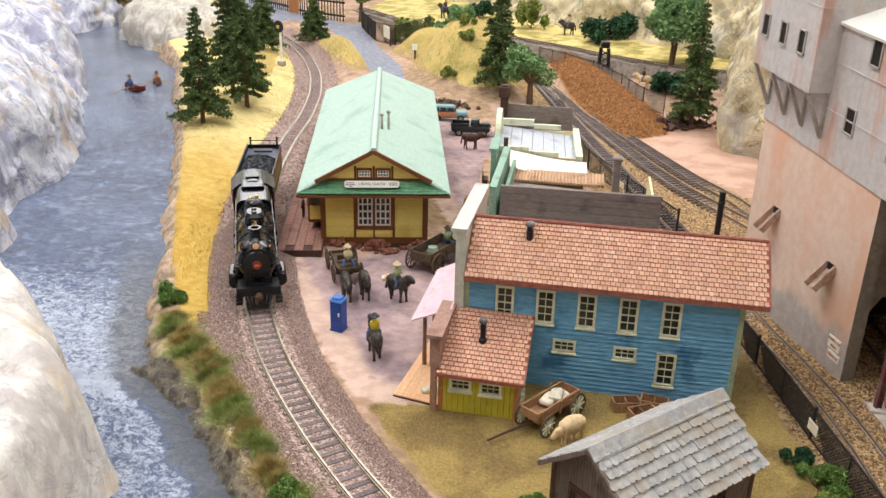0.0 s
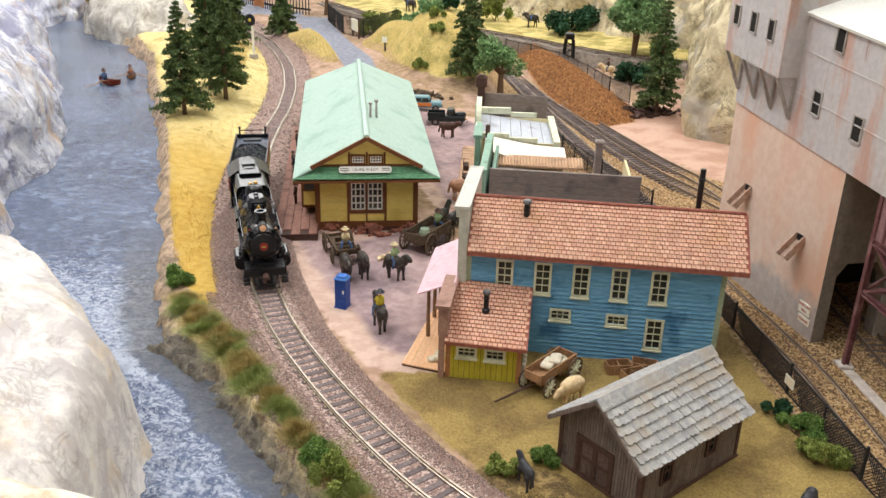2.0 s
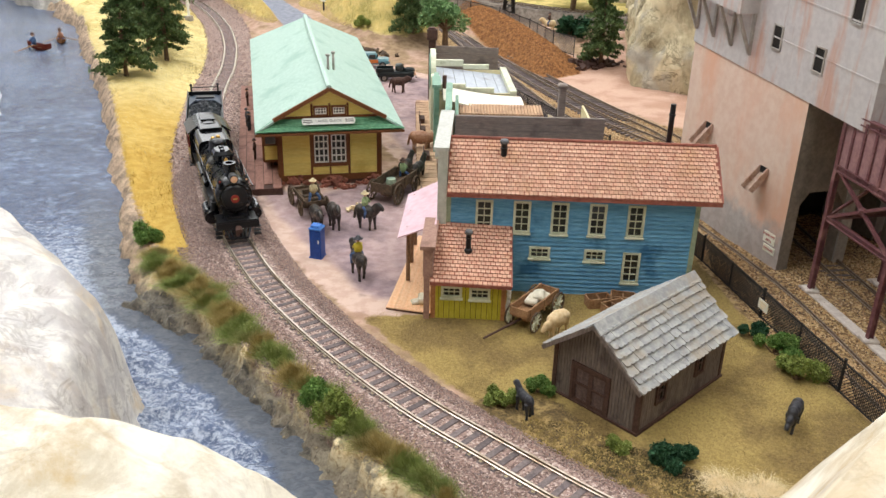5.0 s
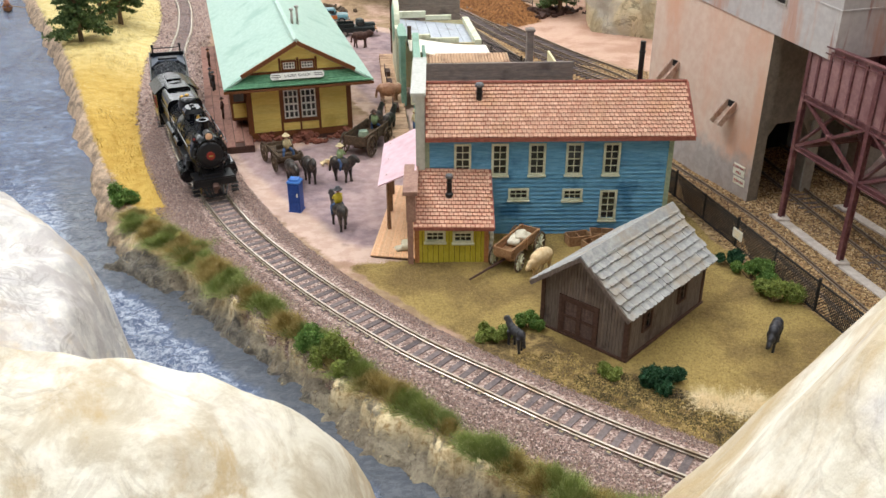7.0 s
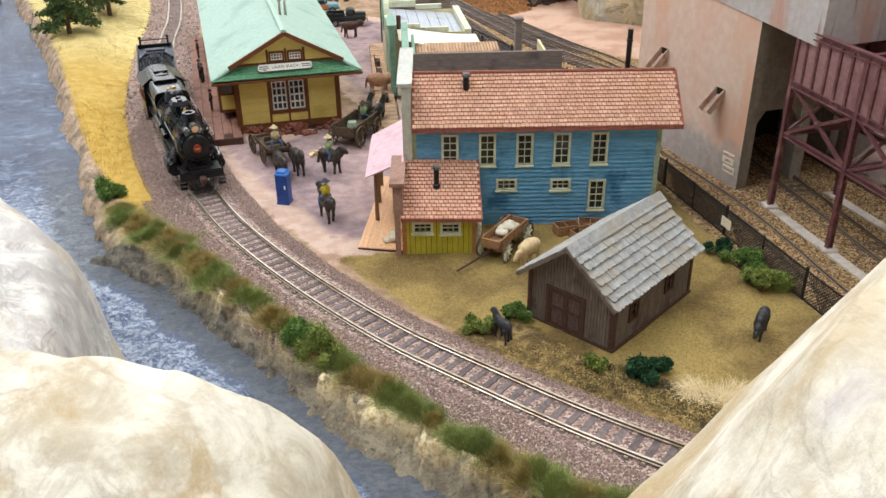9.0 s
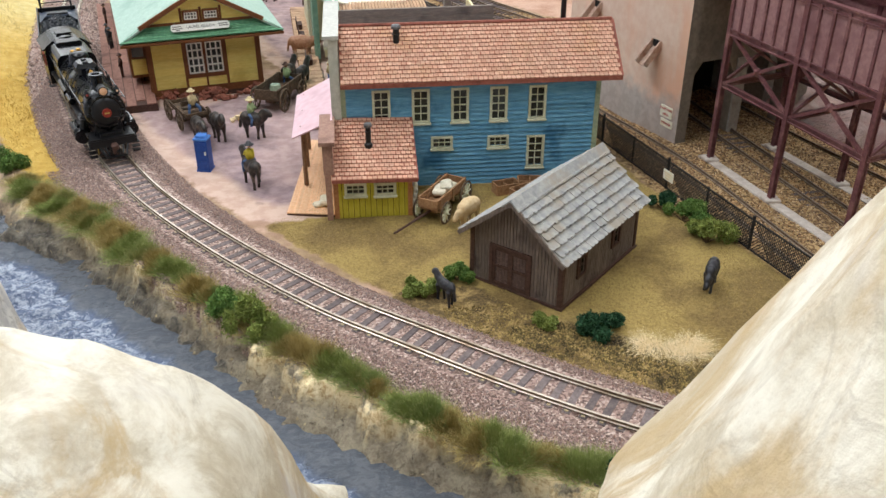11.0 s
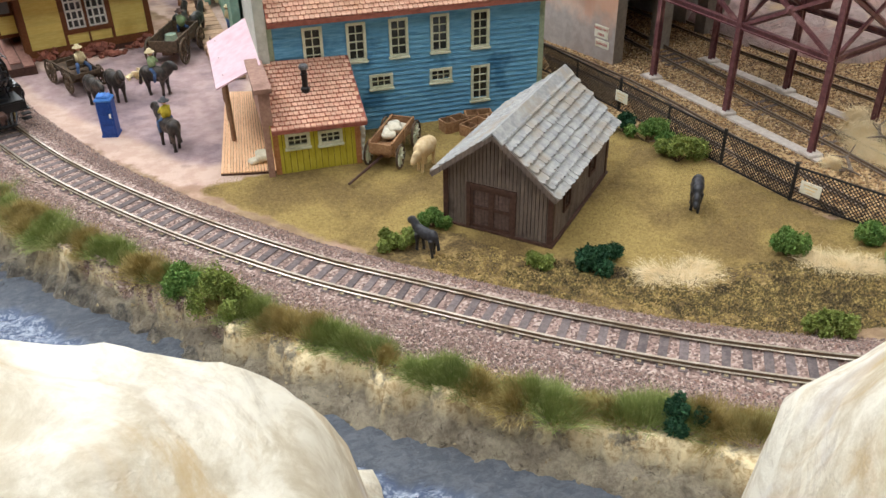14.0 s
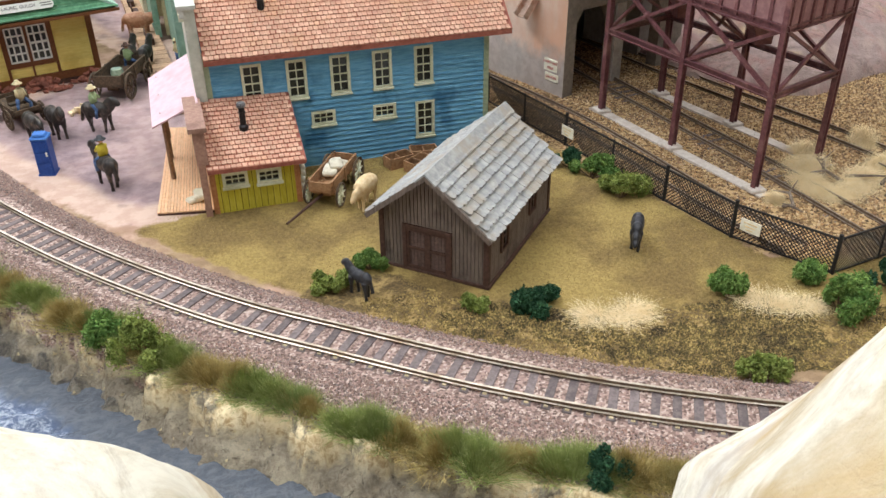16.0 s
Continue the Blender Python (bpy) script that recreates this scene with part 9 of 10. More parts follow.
# ---- far things ----
def car(name, x, y, rz, body, panel, label, truck=False):
    root = thing(name, x, y, gz(x, y), rz, label, "car")
    bm = bmesh.new()
    if truck:
        bevel_box(bm, -2.6, -1.0, 0.55, 2.4, 1.0, 1.35, 0.2)
        bevel_box(bm, -0.1, -0.9, 1.3, 1.0, 0.9, 2.15, 0.25)
        bevel_box(bm, 1.0, -0.6, 1.2, 2.5, 0.6, 1.65, 0.2)
        bevel_box(bm, -2.6, -1.0, 1.3, -0.3, -0.85, 1.75, 0.05)
        bevel_box(bm, -2.6, 0.85, 1.3, -0.3, 1.0, 1.75, 0.05)
        bevel_box(bm, -2.65, -1.0, 1.3, -2.5, 1.0, 1.75, 0.05)
    else:
        bevel_box(bm, -2.6, -1.0, 0.5, 2.6, 1.0, 1.3, 0.25)
        bevel_box(bm, -2.4, -0.88, 1.2, 0.9, 0.88, 2.05, 0.3)
    part("body", bm, body, root)
    for s in (-1, 1):
        bm = bmesh.new()
        for u0, u1 in (((-2.1, -1.35), (-1.2, -0.4), (-0.25, 0.6)) if not truck else ((0.1, 0.8),)):
            box(bm, u0, s * 0.9 - 0.02, 1.45, u1, s * 0.9 + 0.02, 1.9)
        part("side_window", bm, M["pane"], root)
        if not truck:
            bm = bmesh.new()
            box(bm, -2.3, s * 1.0 - 0.03, 0.75, 1.0, s * 1.0 + 0.03, 1.25)
            part("wood_panel", bm, panel, root)
        for u in (-1.6, 1.6):
            bm = bmesh.new()
            torus(bm, (0, 0, 0), 0.36, 0.13, "Y", 16, 6)
            w = part("wheel", bm, M["tyre"], root, at=pose(u * CM, s * 0.92 * CM, 0.48 * CM))
            bm = bmesh.new()
            lathe(bm, [(0.28, -0.08), (0.28, 0.08)], 12, Matrix.Rotation(radians(90), 4, "X"))
            part("hub_cap", bm, M["steel_rim"], w)
        bm = bmesh.new()
        ball(bm, (2.5, s * 0.7, 1.0), 0.18, 2)
        part("headlight", bm, M["lens"], root)
    bm = bmesh.new()
    box(bm, 0.88 if not truck else 0.98, -0.75, 1.45, 0.95 if not truck else 1.03, 0.75, 1.95)
    part("windscreen", bm, M["pane"], root)
    for u in (-2.7, 2.65):
        bm = bmesh.new()
        bevel_box(bm, u - 0.08, -1.0, 0.5, u + 0.08, 1.0, 0.72, 0.05)
        part("bumper", bm, M["steel_rim"], root)


car("station_wagon", -20.6, 117.2, 8, M["car_teal"], M["car_orange"], "teal toy station wagon with orange wood panels")
car("pickup_truck", -16.4, 110.6, 8, M["truck_green"], M["truck_green"], "dark green toy pickup truck", True)


def boat(x, y, rz, label, paint_of, size=1.0):
    root = thing("rowing_boat", x, y, 1.05, rz, label, "boat", "boats on the river")
    root.scale = (size, size, size)
    bm = bmesh.new()
    rings = []
    for u in np.linspace(-1, 1, 9):
        w = 0.95 * (1 - abs(u) ** 2.6) + 0.03
        sh = 0.5 * u * u
        rings.append([bm.verts.new((u * 2.3, k * w * 0.85, 0.85 + sh if abs(k) == 1 else (0.35 + sh if abs(k) == 0.7 else 0.12 + sh))) for k in (-1, -0.7, 0, 0.7, 1)])
    for a, b in zip(rings[:-1], rings[1:]):
        for j in range(4):
            bm.faces.new((a[j], b[j], b[j + 1], a[j + 1]))
    ext = bmesh.ops.solidify(bm, geom=bm.faces[:], thickness=0.12)
    part("hull", bm, paint_of, root)
    for u in (-1.2, 0.6):
        bm = bmesh.new()
        box(bm, u - 0.3, -0.75, 0.62, u + 0.3, 0.75, 0.72)
        part("thwart", bm, M["wagon_tan"], root)
    for s in (-1, 1):
        bm = bmesh.new()
        rod(bm, (-0.2, s * 0.8, 0.95), (-1.6, s * 2.6, 0.25), 0.07, 6)
        ball(bm, (-1.8, s * 2.85, 0.2), (0.3, 0.16, 0.05), 1)
        part("oar", bm, M["wagon_tan"], root)


boat(-69.6, 120.5, -20, "small red-brown rowing boat with oars", M["boat_red"])
boat(-69.0, 126.0, -62, "small tan rowing boat behind a red one", M["wagon_tan"], 0.85)
seated(-70.6, 120.9, 1.75, 160, 6, 9, "seated figurine rowing a small boat", 1.3)
seated(-69.2, 126.4, 1.6, 300, 1, 9, "seated figurine in orange-tan rowing a boat", 1.2)


def signal_mast():
    x, y = -53.6, 139.6
    root = thing("railway_signal", x, y, gz(x, y), -20, "white signal mast with a black round head and yellow lamp", "railway signal")
    bm = bmesh.new()
    rod(bm, (0, 0, 0), (0, 0, 5.9), 0.2, 8)
    for k in range(4):
        box(bm, -0.3, 0.15, 1.4 + k * 1.1, 0.3, 0.25, 1.5 + k * 1.1)
    part("mast", bm, M["white_paint"], root)
    bm = bmesh.new()
    box(bm, -0.5, -0.5, 0, 0.5, 0.5, 0.8)
    part("base", bm, M["concrete_grey"], root)
    bm = bmesh.new()
    lathe(bm, [(0.95, -0.12), (1.0, 0), (0.95, 0.12)], 24, Matrix.Translation((0, -0.35, 6.5)) @ Matrix.Rotation(radians(90), 4, "X"))
    hd = part("head", bm, M["black_matt"], root)
    bm = bmesh.new()
    ball(bm, (0, -0.55, 6.5), (0.3, 0.22, 0.3), 2)
    part("lamp", bm, M["figure_yellow"], hd, "yellow lamp", smooth=True)


signal_mast()


def roadside():
    root = thing("billboard", -42.6, 166.6, gz(-42.6, 166.6), -60, "small white billboard on dark posts by the road", "sign")
    bm = bmesh.new()
    box(bm, -2.0, -0.12, 1.3, 2.0, 0.12, 3.5)
    part("board", bm, M["sign_white"], root)
    for u in (-2.0, 2.0):
        bm = bmesh.new()
        rod(bm, (u, 0.2, 0), (u, 0.2, 3.7), 0.17, 6)
        part("post", bm, M["dark_wood"], root)
    root = thing("post_sign", -33.0, 149.5, gz(-33, 149.5), -20, "white plate on a dark post by the road", "sign")
    bm = bmesh.new()
    rod(bm, (0, 0, 0), (0, 0, 2.5), 0.16, 6)
    part("post", bm, M["black_matt"], root)
    bm = bmesh.new()
    box(bm, -0.5, -0.25, 1.7, 0.5, -0.1, 2.7)
    part("plate", bm, M["white_paint"], root)
    # trestle tower by the far fence
    root = thing("lattice_tower", -0.8, 153.5, gz(-0.8, 153.5), 10, "dark lattice signal tower by a fence", "tower")
    for u, v in ((-0.9, -0.9), (0.9, -0.9), (0.9, 0.9), (-0.9, 0.9)):
        bm = bmesh.new()
        rod(bm, (u, v, 0), (u * 0.7, v * 0.7, 4.4), 0.2, 6)
        part("leg", bm, M["black_matt"], root)
    for k in range(4):
        bm = bmesh.new()
        beam(bm, (-0.9, -0.9, k * 1.05), (0.8, -0.8, k * 1.05 + 1.0), 0.14, 0.14)
        beam(bm, (0.9, -0.9, k * 1.05), (-0.8, -0.8, k * 1.05 + 1.0), 0.14, 0.14)
        part("brace", bm, M["black_matt"], root)
    bm = bmesh.new()
    bevel_box(bm, -0.75, -0.75, 4.4, 0.75, 0.75, 5.5, 0.2)
    part("head", bm, M["black_matt"], root)
    for x, y, rz, coat, k in ((-36.4, 193.5, 150, 9, 1.5), (-8.6, 179.0, 200, 8, 1.4), (5.8, 143.6, 190, 9, 1.15)):
        z0 = gz(x, y)
        horse(x, y, rz, 0 if k > 1.2 else 2, "small painted horse figurine on the far slope", k, 0.1)
        seated(x, y, z0 + 1.57 * k, rz, coat, 9, "small mounted figurine on the far slope", 0.9 * k)


roadside()
track("upper_track", [(x, y, 4.5) for x, y in UPPER], "far dark track on a rubble bank", 4.5, 1.6, 0.9, TIE_DARK)
M["bank_rubble"] = paint("brown_grey_rubble", srgb(112, 102, 92), srgb(146, 134, 122), 1.6, srgb(90, 80, 72), 0.5, 0.95, 0.5)
bm = bmesh.new()
sweep(bm, spline([(x, y, 4.1) for x, y in UPPER], 0.9), [(-2.2, 0.0), (-0.7, 0.05), (0.7, 0.05), (2.2, 0.0), (3.0, -1.3), (3.7, -2.8), (4.6, -4.6), (-4.6, -4.6), (-3.7, -2.8), (-3.0, -1.3)])
rough_up(bm, 0.22, 0.9)
solid("track_bank", bm, M["bank_rubble"], 0, 0, 0, 0, "brown-grey rubble bank under the far track", kind="structure")

# ---- trees, bushes and grass ----
def leaf_mesh(name, P, size, material, seed, flat=0.0, long=1.0):
    """A cloud of small leaf quads at the points P (cm)."""
    rs = np.random.RandomState(seed)
    n = len(P)
    a = rs.normal(size=(n, 3))
    a /= np.linalg.norm(a, axis=1, keepdims=True)
    b = rs.normal(size=(n, 3))
    a[:, 2] *= (1 - flat)
    a /= np.linalg.norm(a, axis=1, keepdims=True)
    b -= a * (a * b).sum(1, keepdims=True)
    b /= np.linalg.norm(b, axis=1, keepdims=True)
    s = (size * rs.uniform(0.6, 1.4, (n, 1)))
    a, b = a * s * long, b * s * 0.6
    co = np.stack([P - a, P + b * 0.8, P + a, P - b * 0.8], 1).reshape(-1, 3) * CM
    me = bpy.data.meshes.new(name)
    me.from_pydata(co.tolist(), [], np.arange(n * 4).reshape(-1, 4).tolist())
    me.materials.append(material)
    return me


def leaf_part(name, P, size, material, seed, parent, **kw):
    ob = new(name, leaf_mesh(name, P, size, material, seed, **kw))
    ob.parent = parent
    return ob


def conifer(x, y, h, r, seed, label, z=None):
    rs = np.random.RandomState(seed)
    z = gz(x, y) if z is None else z
    root = thing("conifer_tree", x, y, z, 0, label, "tree", "conifers")
    bm = bmesh.new()
    rod(bm, (0, 0, -0.3), (0.1, 0.05, h * 0.97), r * 0.09, 8, 0.04)
    limbs = []
    k = 0
    zz = h * 0.12
    while zz < h * 0.97:
        f = (zz - h * 0.12) / (h * 0.88)
        rad = r * (1 - f) ** 0.85 * rs.uniform(0.75, 1.12) + 0.12
        for j in range(rs.randint(4, 7)):
            ang = k * 2.4 + j * 6.283 / 5 + rs.uniform(-0.4, 0.4)
            ln = rad * rs.uniform(0.65, 1.1)
            tip = (ln * math.cos(ang), ln * math.sin(ang), zz - ln * rs.uniform(0.12, 0.4))
            limbs.append(((0, 0, zz), tip, ln))
            if ln > 1.0:
                rod(bm, (0, 0, zz), tip, 0.07, 4, 0.02, 0, False)
        zz += h * 0.035 * rs.uniform(0.8, 1.2)
        k += 1
    part("trunk", bm, M["bark"], root)
    P = []
    for a, b, ln in limbs:
        n = int(20 + ln * 46)
        t = rs.uniform(0.18, 1.05, (n, 1)) ** 0.8
        spread = 0.1 + 0.18 * ln * (1 - 0.45 * t)
        c = np.array(a) + (np.array(b) - np.array(a)) * t
        P.append(c + rs.normal(size=(n, 3)) * spread * np.array([0.55, 0.55, 0.36]))
    leaf_part("crown", np.concatenate(P), 0.21, M["needle"], seed + 1, root)


def broadleaf(x, y, h, r, seed, label, material=None, z=None, trunks=1):
    rs = np.random.RandomState(seed)
    z = gz(x, y) if z is None else z
    root = thing("broadleaf_tree", x, y, z, 0, label, "tree", "broadleaf trees")
    P = []
    bm = bmesh.new()
    for q in range(trunks):
        bx, by = (rs.uniform(-0.8, 0.8), rs.uniform(-0.8, 0.8)) if trunks > 1 else (0, 0)
        fork = Vector((bx * 1.5 + rs.uniform(-0.4, 0.4), by * 1.5, h * 0.42))
        rod(bm, (bx, by, -0.3), fork, r * (0.11 if trunks < 2 else 0.06), 8, r * (0.075 if trunks < 2 else 0.045))
        for k in range(9):
            a = rs.uniform(0, 6.283)
            c = Vector((bx + r * rs.uniform(0.15, 0.75) * math.cos(a), by + r * rs.uniform(0.15, 0.75) * math.sin(a), h * rs.uniform(0.52, 0.93)))
            rod(bm, fork, c, r * (0.05 if trunks < 2 else 0.03), 5, 0.04)
            m = 480
            v = rs.normal(size=(m, 3))
            v /= np.linalg.norm(v, axis=1, keepdims=True)
            rad = r * rs.uniform(0.26, 0.46)
            P.append(np.array(c) + v * rad * rs.uniform(0.55, 1.05, (m, 1)) * np.array([1, 1, 0.75]))
    part("trunk", bm, M["bark"], root)
    leaf_part("crown", np.concatenate(P), 0.28, material or M["leaf"], seed + 1, root)


def bush(x, y, r, h, seed, material, label, z=None, size=0.17, density=1.0, lumps=5):
    rs = np.random.RandomState(seed)
    z = gz(x, y) if z is None else z
    root = thing("bush", x, y, z - 0.05, 0, label, "bush", "bushes")
    bm = bmesh.new()
    P = []
    for k in range(lumps):
        a = rs.uniform(0, 6.283)
        d = r * rs.uniform(0.1, 0.95)
        c = np.array([d * math.cos(a), d * math.sin(a), h * rs.uniform(0.32, 0.8) * (1 - 0.3 * d / r)])
        rod(bm, (0, 0, 0), tuple(c), 0.05, 4, 0.02)
        n = int(170 * density * max(0.6, r))
        v = rs.normal(size=(n, 3))
        v /= np.linalg.norm(v, axis=1, keepdims=True)
        P.append(c + v * np.array([r * 0.4, r * 0.4, h * 0.32]) * rs.uniform(0.55, 1.2) * rs.uniform(0.5, 1.1, (n, 1)) * (1 + 0.22 * np.sin(v[:, :1] * 7 + k) * np.cos(v[:, 1:2] * 6)))
    P = np.concatenate(P)
    P[:, 2] = np.maximum(P[:, 2], 0.02)
    part("woody_base", bm, M["bark"], root)
    leaf_part("foliage", P, size, material, seed + 1, root)


def blades(P, length, width, seed, lean=0.5, root_dir=None):
    rs = np.random.RandomState(seed)
    n = len(P)
    ang = rs.uniform(0, 6.283, n)
    tilt = np.abs(rs.normal(0, lean, n))
    L = length * rs.uniform(0.55, 1.35, n)
    d = np.stack([np.cos(ang) * np.sin(tilt), np.sin(ang) * np.sin(tilt), np.cos(tilt)], -1) * L[:, None]
    s = np.stack([-np.sin(ang), np.cos(ang), np.zeros(n)], -1) * width
    return np.stack([P - s, P + s, P + d], 1)


def blade_mesh(name, tri, material):
    me = bpy.data.meshes.new(name)
    n = len(tri)
    me.from_pydata((tri.reshape(-1, 3) * CM).tolist(), [], np.arange(n * 3).reshape(-1, 3).tolist())
    me.materials.append(material)
    return me


# tall conifers by the river and the yard
for i, (x, y, h, r) in enumerate(((-48.2, 99.3, 14.4, 3.3), (-46.8, 109.5, 18.5, 3.5), (-51.0, 114.5, 20, 3.8), (-55.5, 126, 17, 3.8), (-60.5, 148.5, 12, 3.8))):
    conifer(x, y, h, r, 20 + i, "dark green conifer tree on the yellow meadow")
conifer(-16.2, 134, 15.5, 4.2, 40, "dark green conifer tree behind the stores")
conifer(12.1, 123, 17.5, 3.5, 41, "tall dark green conifer tree by a cream cliff")
conifer(-57.6, 167.5, 8.6, 3.6, 42, "small dark conifer tree by the road")
broadleaf(-10.8, 129.0, 8.4, 5.2, 50, "pale green broadleaf tree behind the stores")
broadleaf(9.9, 152.5, 14.0, 5.6, 51, "grey-green broadleaf tree with several trunks", None, None, 3)
broadleaf(-55.4, 192, 10, 5, 52, "broadleaf tree by the road end", M["bush_olive"])
for i, (x, y, r, h, m) in enumerate(((-40.0, 172, 3.2, 5.0, "bush_olive"), (-35.6, 170, 2.8, 5.2, "bush_olive"), (-30.5, 164, 2.6, 3.0, "leaf"), (-25.2, 150, 2.2, 2.6, "leaf"), (-24, 158, 2.4, 2.4, "leaf"), (-16.5, 184, 3.4, 6, "bush_olive"), (-1.8, 171, 4.2, 5.4, "bush_dark"), (1.6, 176, 3.2, 5.5, "bush_dark"), (9.3, 140, 3.0, 4.0, "bush_dark"), (-29, 195, 3, 4, "bush_dark"), (-9.5, 112.5, 2.4, 3.0, "bush_green"), (14.5, 152, 2.6, 3.0, "bush_olive"))):
    bush(x, y, r, h, 70 + i, M[m], "green bush on the far slope", None, 0.4, 0.45, 8)

for i, (x, y, r, h) in enumerate(((-29.0, 168, 2.0, 2.6), (-22.4, 139.8, 1.5, 1.5), (-24.1, 135.2, 1.4, 1.5), (-22.8, 144.5, 1.7, 1.8))):
    bush(x, y, r, h, 90 + i, M["bush_olive"], "light green bush on a straw-coloured mound", None, 0.24, 1.0, 6)

# bushes on the lawn and along the fence
for i, (x, y, r, h, m, lab) in enumerate((
        (-2.9, 37.3, 0.95, 1.3, "bush_olive", "olive bush beside a foal figurine"), (-0.9, 38.6, 0.8, 1.1, "bush_green", "small green bush at the shed corner"),
        (3.0, 33.9, 0.75, 1.0, "bush_olive", "small light green bush before the shed"), (5.6, 32.9, 1.25, 1.4, "bush_dark", "dark green bush on the scrub"),
        (13.0, 45.4, 1.0, 1.3, "bush_dark", "dark green bush at the fence"), (13.6, 43.7, 1.35, 1.5, "bush_green", "bright green bush at the fence"), (14.0, 40.9, 1.5, 1.7, "bush_olive", "light green bush at the fence"),
        (14.0, 30.9, 1.0, 1.6, "bush_green", "green bush on the scrub slope"), (12.0, 25.4, 1.0, 1.5, "bush_olive", "light green bush near the track"), (18.2, 30.8, 1.0, 1.2, "bush_green", "green bush by the fence corner"),
        (18.0, 28.0, 1.2, 2.3, "bush_green", "tall green bush by the fence corner"), (21.5, 29.0, 1.3, 1.6, "bush_dark", "dark bush below the fence"), (-29.4, 54.9, 1.25, 1.6, "bush_green", "green bush on the yellow meadow"))):
    bush(x, y, r * 0.92, h * 0.92, 100 + i, M[m], lab, None, 0.085, 5.5, 7)

M["dead_wood"] = paint("grey_dead_wood", srgb(112, 98, 86), srgb(146, 132, 118), 5.0, srgb(92, 76, 64), 0.6, 0.9, 0.4)
# river bank: bushes and tufts following the waterside
BANK = [(-28.2, 51.6), (-25.2, 48.6), (-22.0, 45.4), (-20.2, 43.2), (-17.8, 40.0), (-15.4, 37.2), (-13.4, 34.9), (-11.2, 32.6), (-9.4, 30.8), (-7.7, 29.2), (-6.2, 27.6), (-4.7, 26.1), (-3.0, 24.6), (-1.2, 23.2), (0.9, 22.2), (3.5, 21.0), (6.5, 19.2)]
BANK = [(x + 0.62, y + 0.7) for x, y in BANK]
line = spline([(x, y, 0) for x, y in BANK], 0.6)
rnd = random.Random(12)


def grass_clump(x, y, r, h, seed, material, label, n=2600):
    """A shaggy clump of fine upright fibres, highest in the middle and combed one way."""
    rs = np.random.RandomState(seed)
    a, d = rs.uniform(0, 6.283, n), np.abs(rs.normal(0, 0.5, n)).clip(0, 1.15)
    turn, wide = rs.uniform(0, 3.14), rs.uniform(1.0, 1.5)
    u, v = r * d * np.cos(a) * wide, r * d * np.sin(a) / wide
    P = np.stack([u * math.cos(turn) - v * math.sin(turn), u * math.sin(turn) + v * math.cos(turn), np.full(n, -0.06)], -1)
    T = blades(P, h, 0.016, seed + 1, 0.32)
    lump = 0.75 + 0.25 * np.sin(P[:, 0] * 5 / r + seed) * np.cos(P[:, 1] * 4 / r + seed * 2)
    T[:, 2, 2] = T[:, 2, 2] * (1 - 0.62 * np.minimum(d, 1) ** 2) * lump
    comb = np.array([math.cos(seed * 2.3), math.sin(seed * 2.3)]) * h * 0.22
    T[:, 2, :2] += P[:, :2] * 0.45 + comb * rs.uniform(0.2, 1.2, (n, 1))
    ob = new("grass_tuft", blade_mesh("grass_tuft", T, material))
    ob.matrix_basis = pose(x * CM, y * CM, gz(x, y) * CM)
    return tagged(ob, label, "grass", "grass tufts on the bank")


for i, p in enumerate(line):
    wide = 0.8 if p.y > 42 else 0.3
    for k in range(2 if p.y > 42 else 1):
        if rnd.random() < 0.12:
            continue
        x, y = p.x - (0.45 if p.y > 42 else 0) + rnd.uniform(-wide, wide) * 0.7, p.y + rnd.uniform(-wide, wide) * 0.5
        pick = 0.5 + 0.5 * math.sin(i * 0.9) + rnd.uniform(-0.35, 0.35)
        m = "tuft_green" if pick > 0.62 else ("tuft_mix" if pick > 0.35 else "tuft_brown")
        grass_clump(x, y, rnd.uniform(0.55, 0.95) * (1.2 if p.y > 42 else 1.0), rnd.uniform(0.6, 1.1) * (0.8 if p.y > 42 else 1.0), 200 + i * 5 + k, M[m], {"tuft_green": "green grass tuft on the river bank", "tuft_mix": "olive and brown grass tuft on the river bank", "tuft_brown": "dry brown grass tuft on the river bank"}[m])
for i, (x, y, r, h, m) in enumerate(((-13.2, 35.5, 0.95, 1.4, "bush_green"), (-11.6, 33.6, 1.1, 2.2, "bush_olive"), (3.3, 21.8, 0.7, 1.2, "bush_dark"))):
    bush(x, y, r, h, 300 + i, M[m], "small green bush on the river bank", None, 0.075, 4.6, 8)
def straw(x, y, ang, r, ln, h, seed, label, n=2000, spread=0.3):
    """Long dry fibres combed one way and fanning out at the end."""
    rs = np.random.RandomState(seed)
    a = radians(ang) + rs.normal(0, spread, n)
    d = rs.normal(0, r * 0.38, (n, 2))
    base = np.stack([d[:, 0], d[:, 1], np.full(n, -0.04)], -1)
    L = ln * rs.uniform(0.45, 1.15, n)
    up = h * np.abs(rs.normal(0.4, 0.3, n))
    run = np.stack([np.cos(a), np.sin(a)], -1) * L[:, None]
    mid = base + np.concatenate([run * 0.5, (up * 0.8)[:, None]], 1)
    bend = rs.normal(0, 0.25, n)[:, None] * np.stack([-run[:, 1], run[:, 0]], -1)
    tip = base + np.concatenate([run + bend, (up * 0.75)[:, None]], 1)
    side = np.stack([-np.sin(a), np.cos(a), np.zeros(n)], -1) * 0.011
    tri = np.concatenate([np.stack([base - side, base + side, mid], 1), np.stack([mid - side * 0.8, mid + side * 0.8, tip], 1)])
    ob = new("grass_tuft", blade_mesh("grass_tuft", tri, M["tuft_straw"]))
    ob.matrix_basis = pose(x * CM, y * CM, gz(x, y) * CM)
    return tagged(ob, label, "grass", "straw tufts")


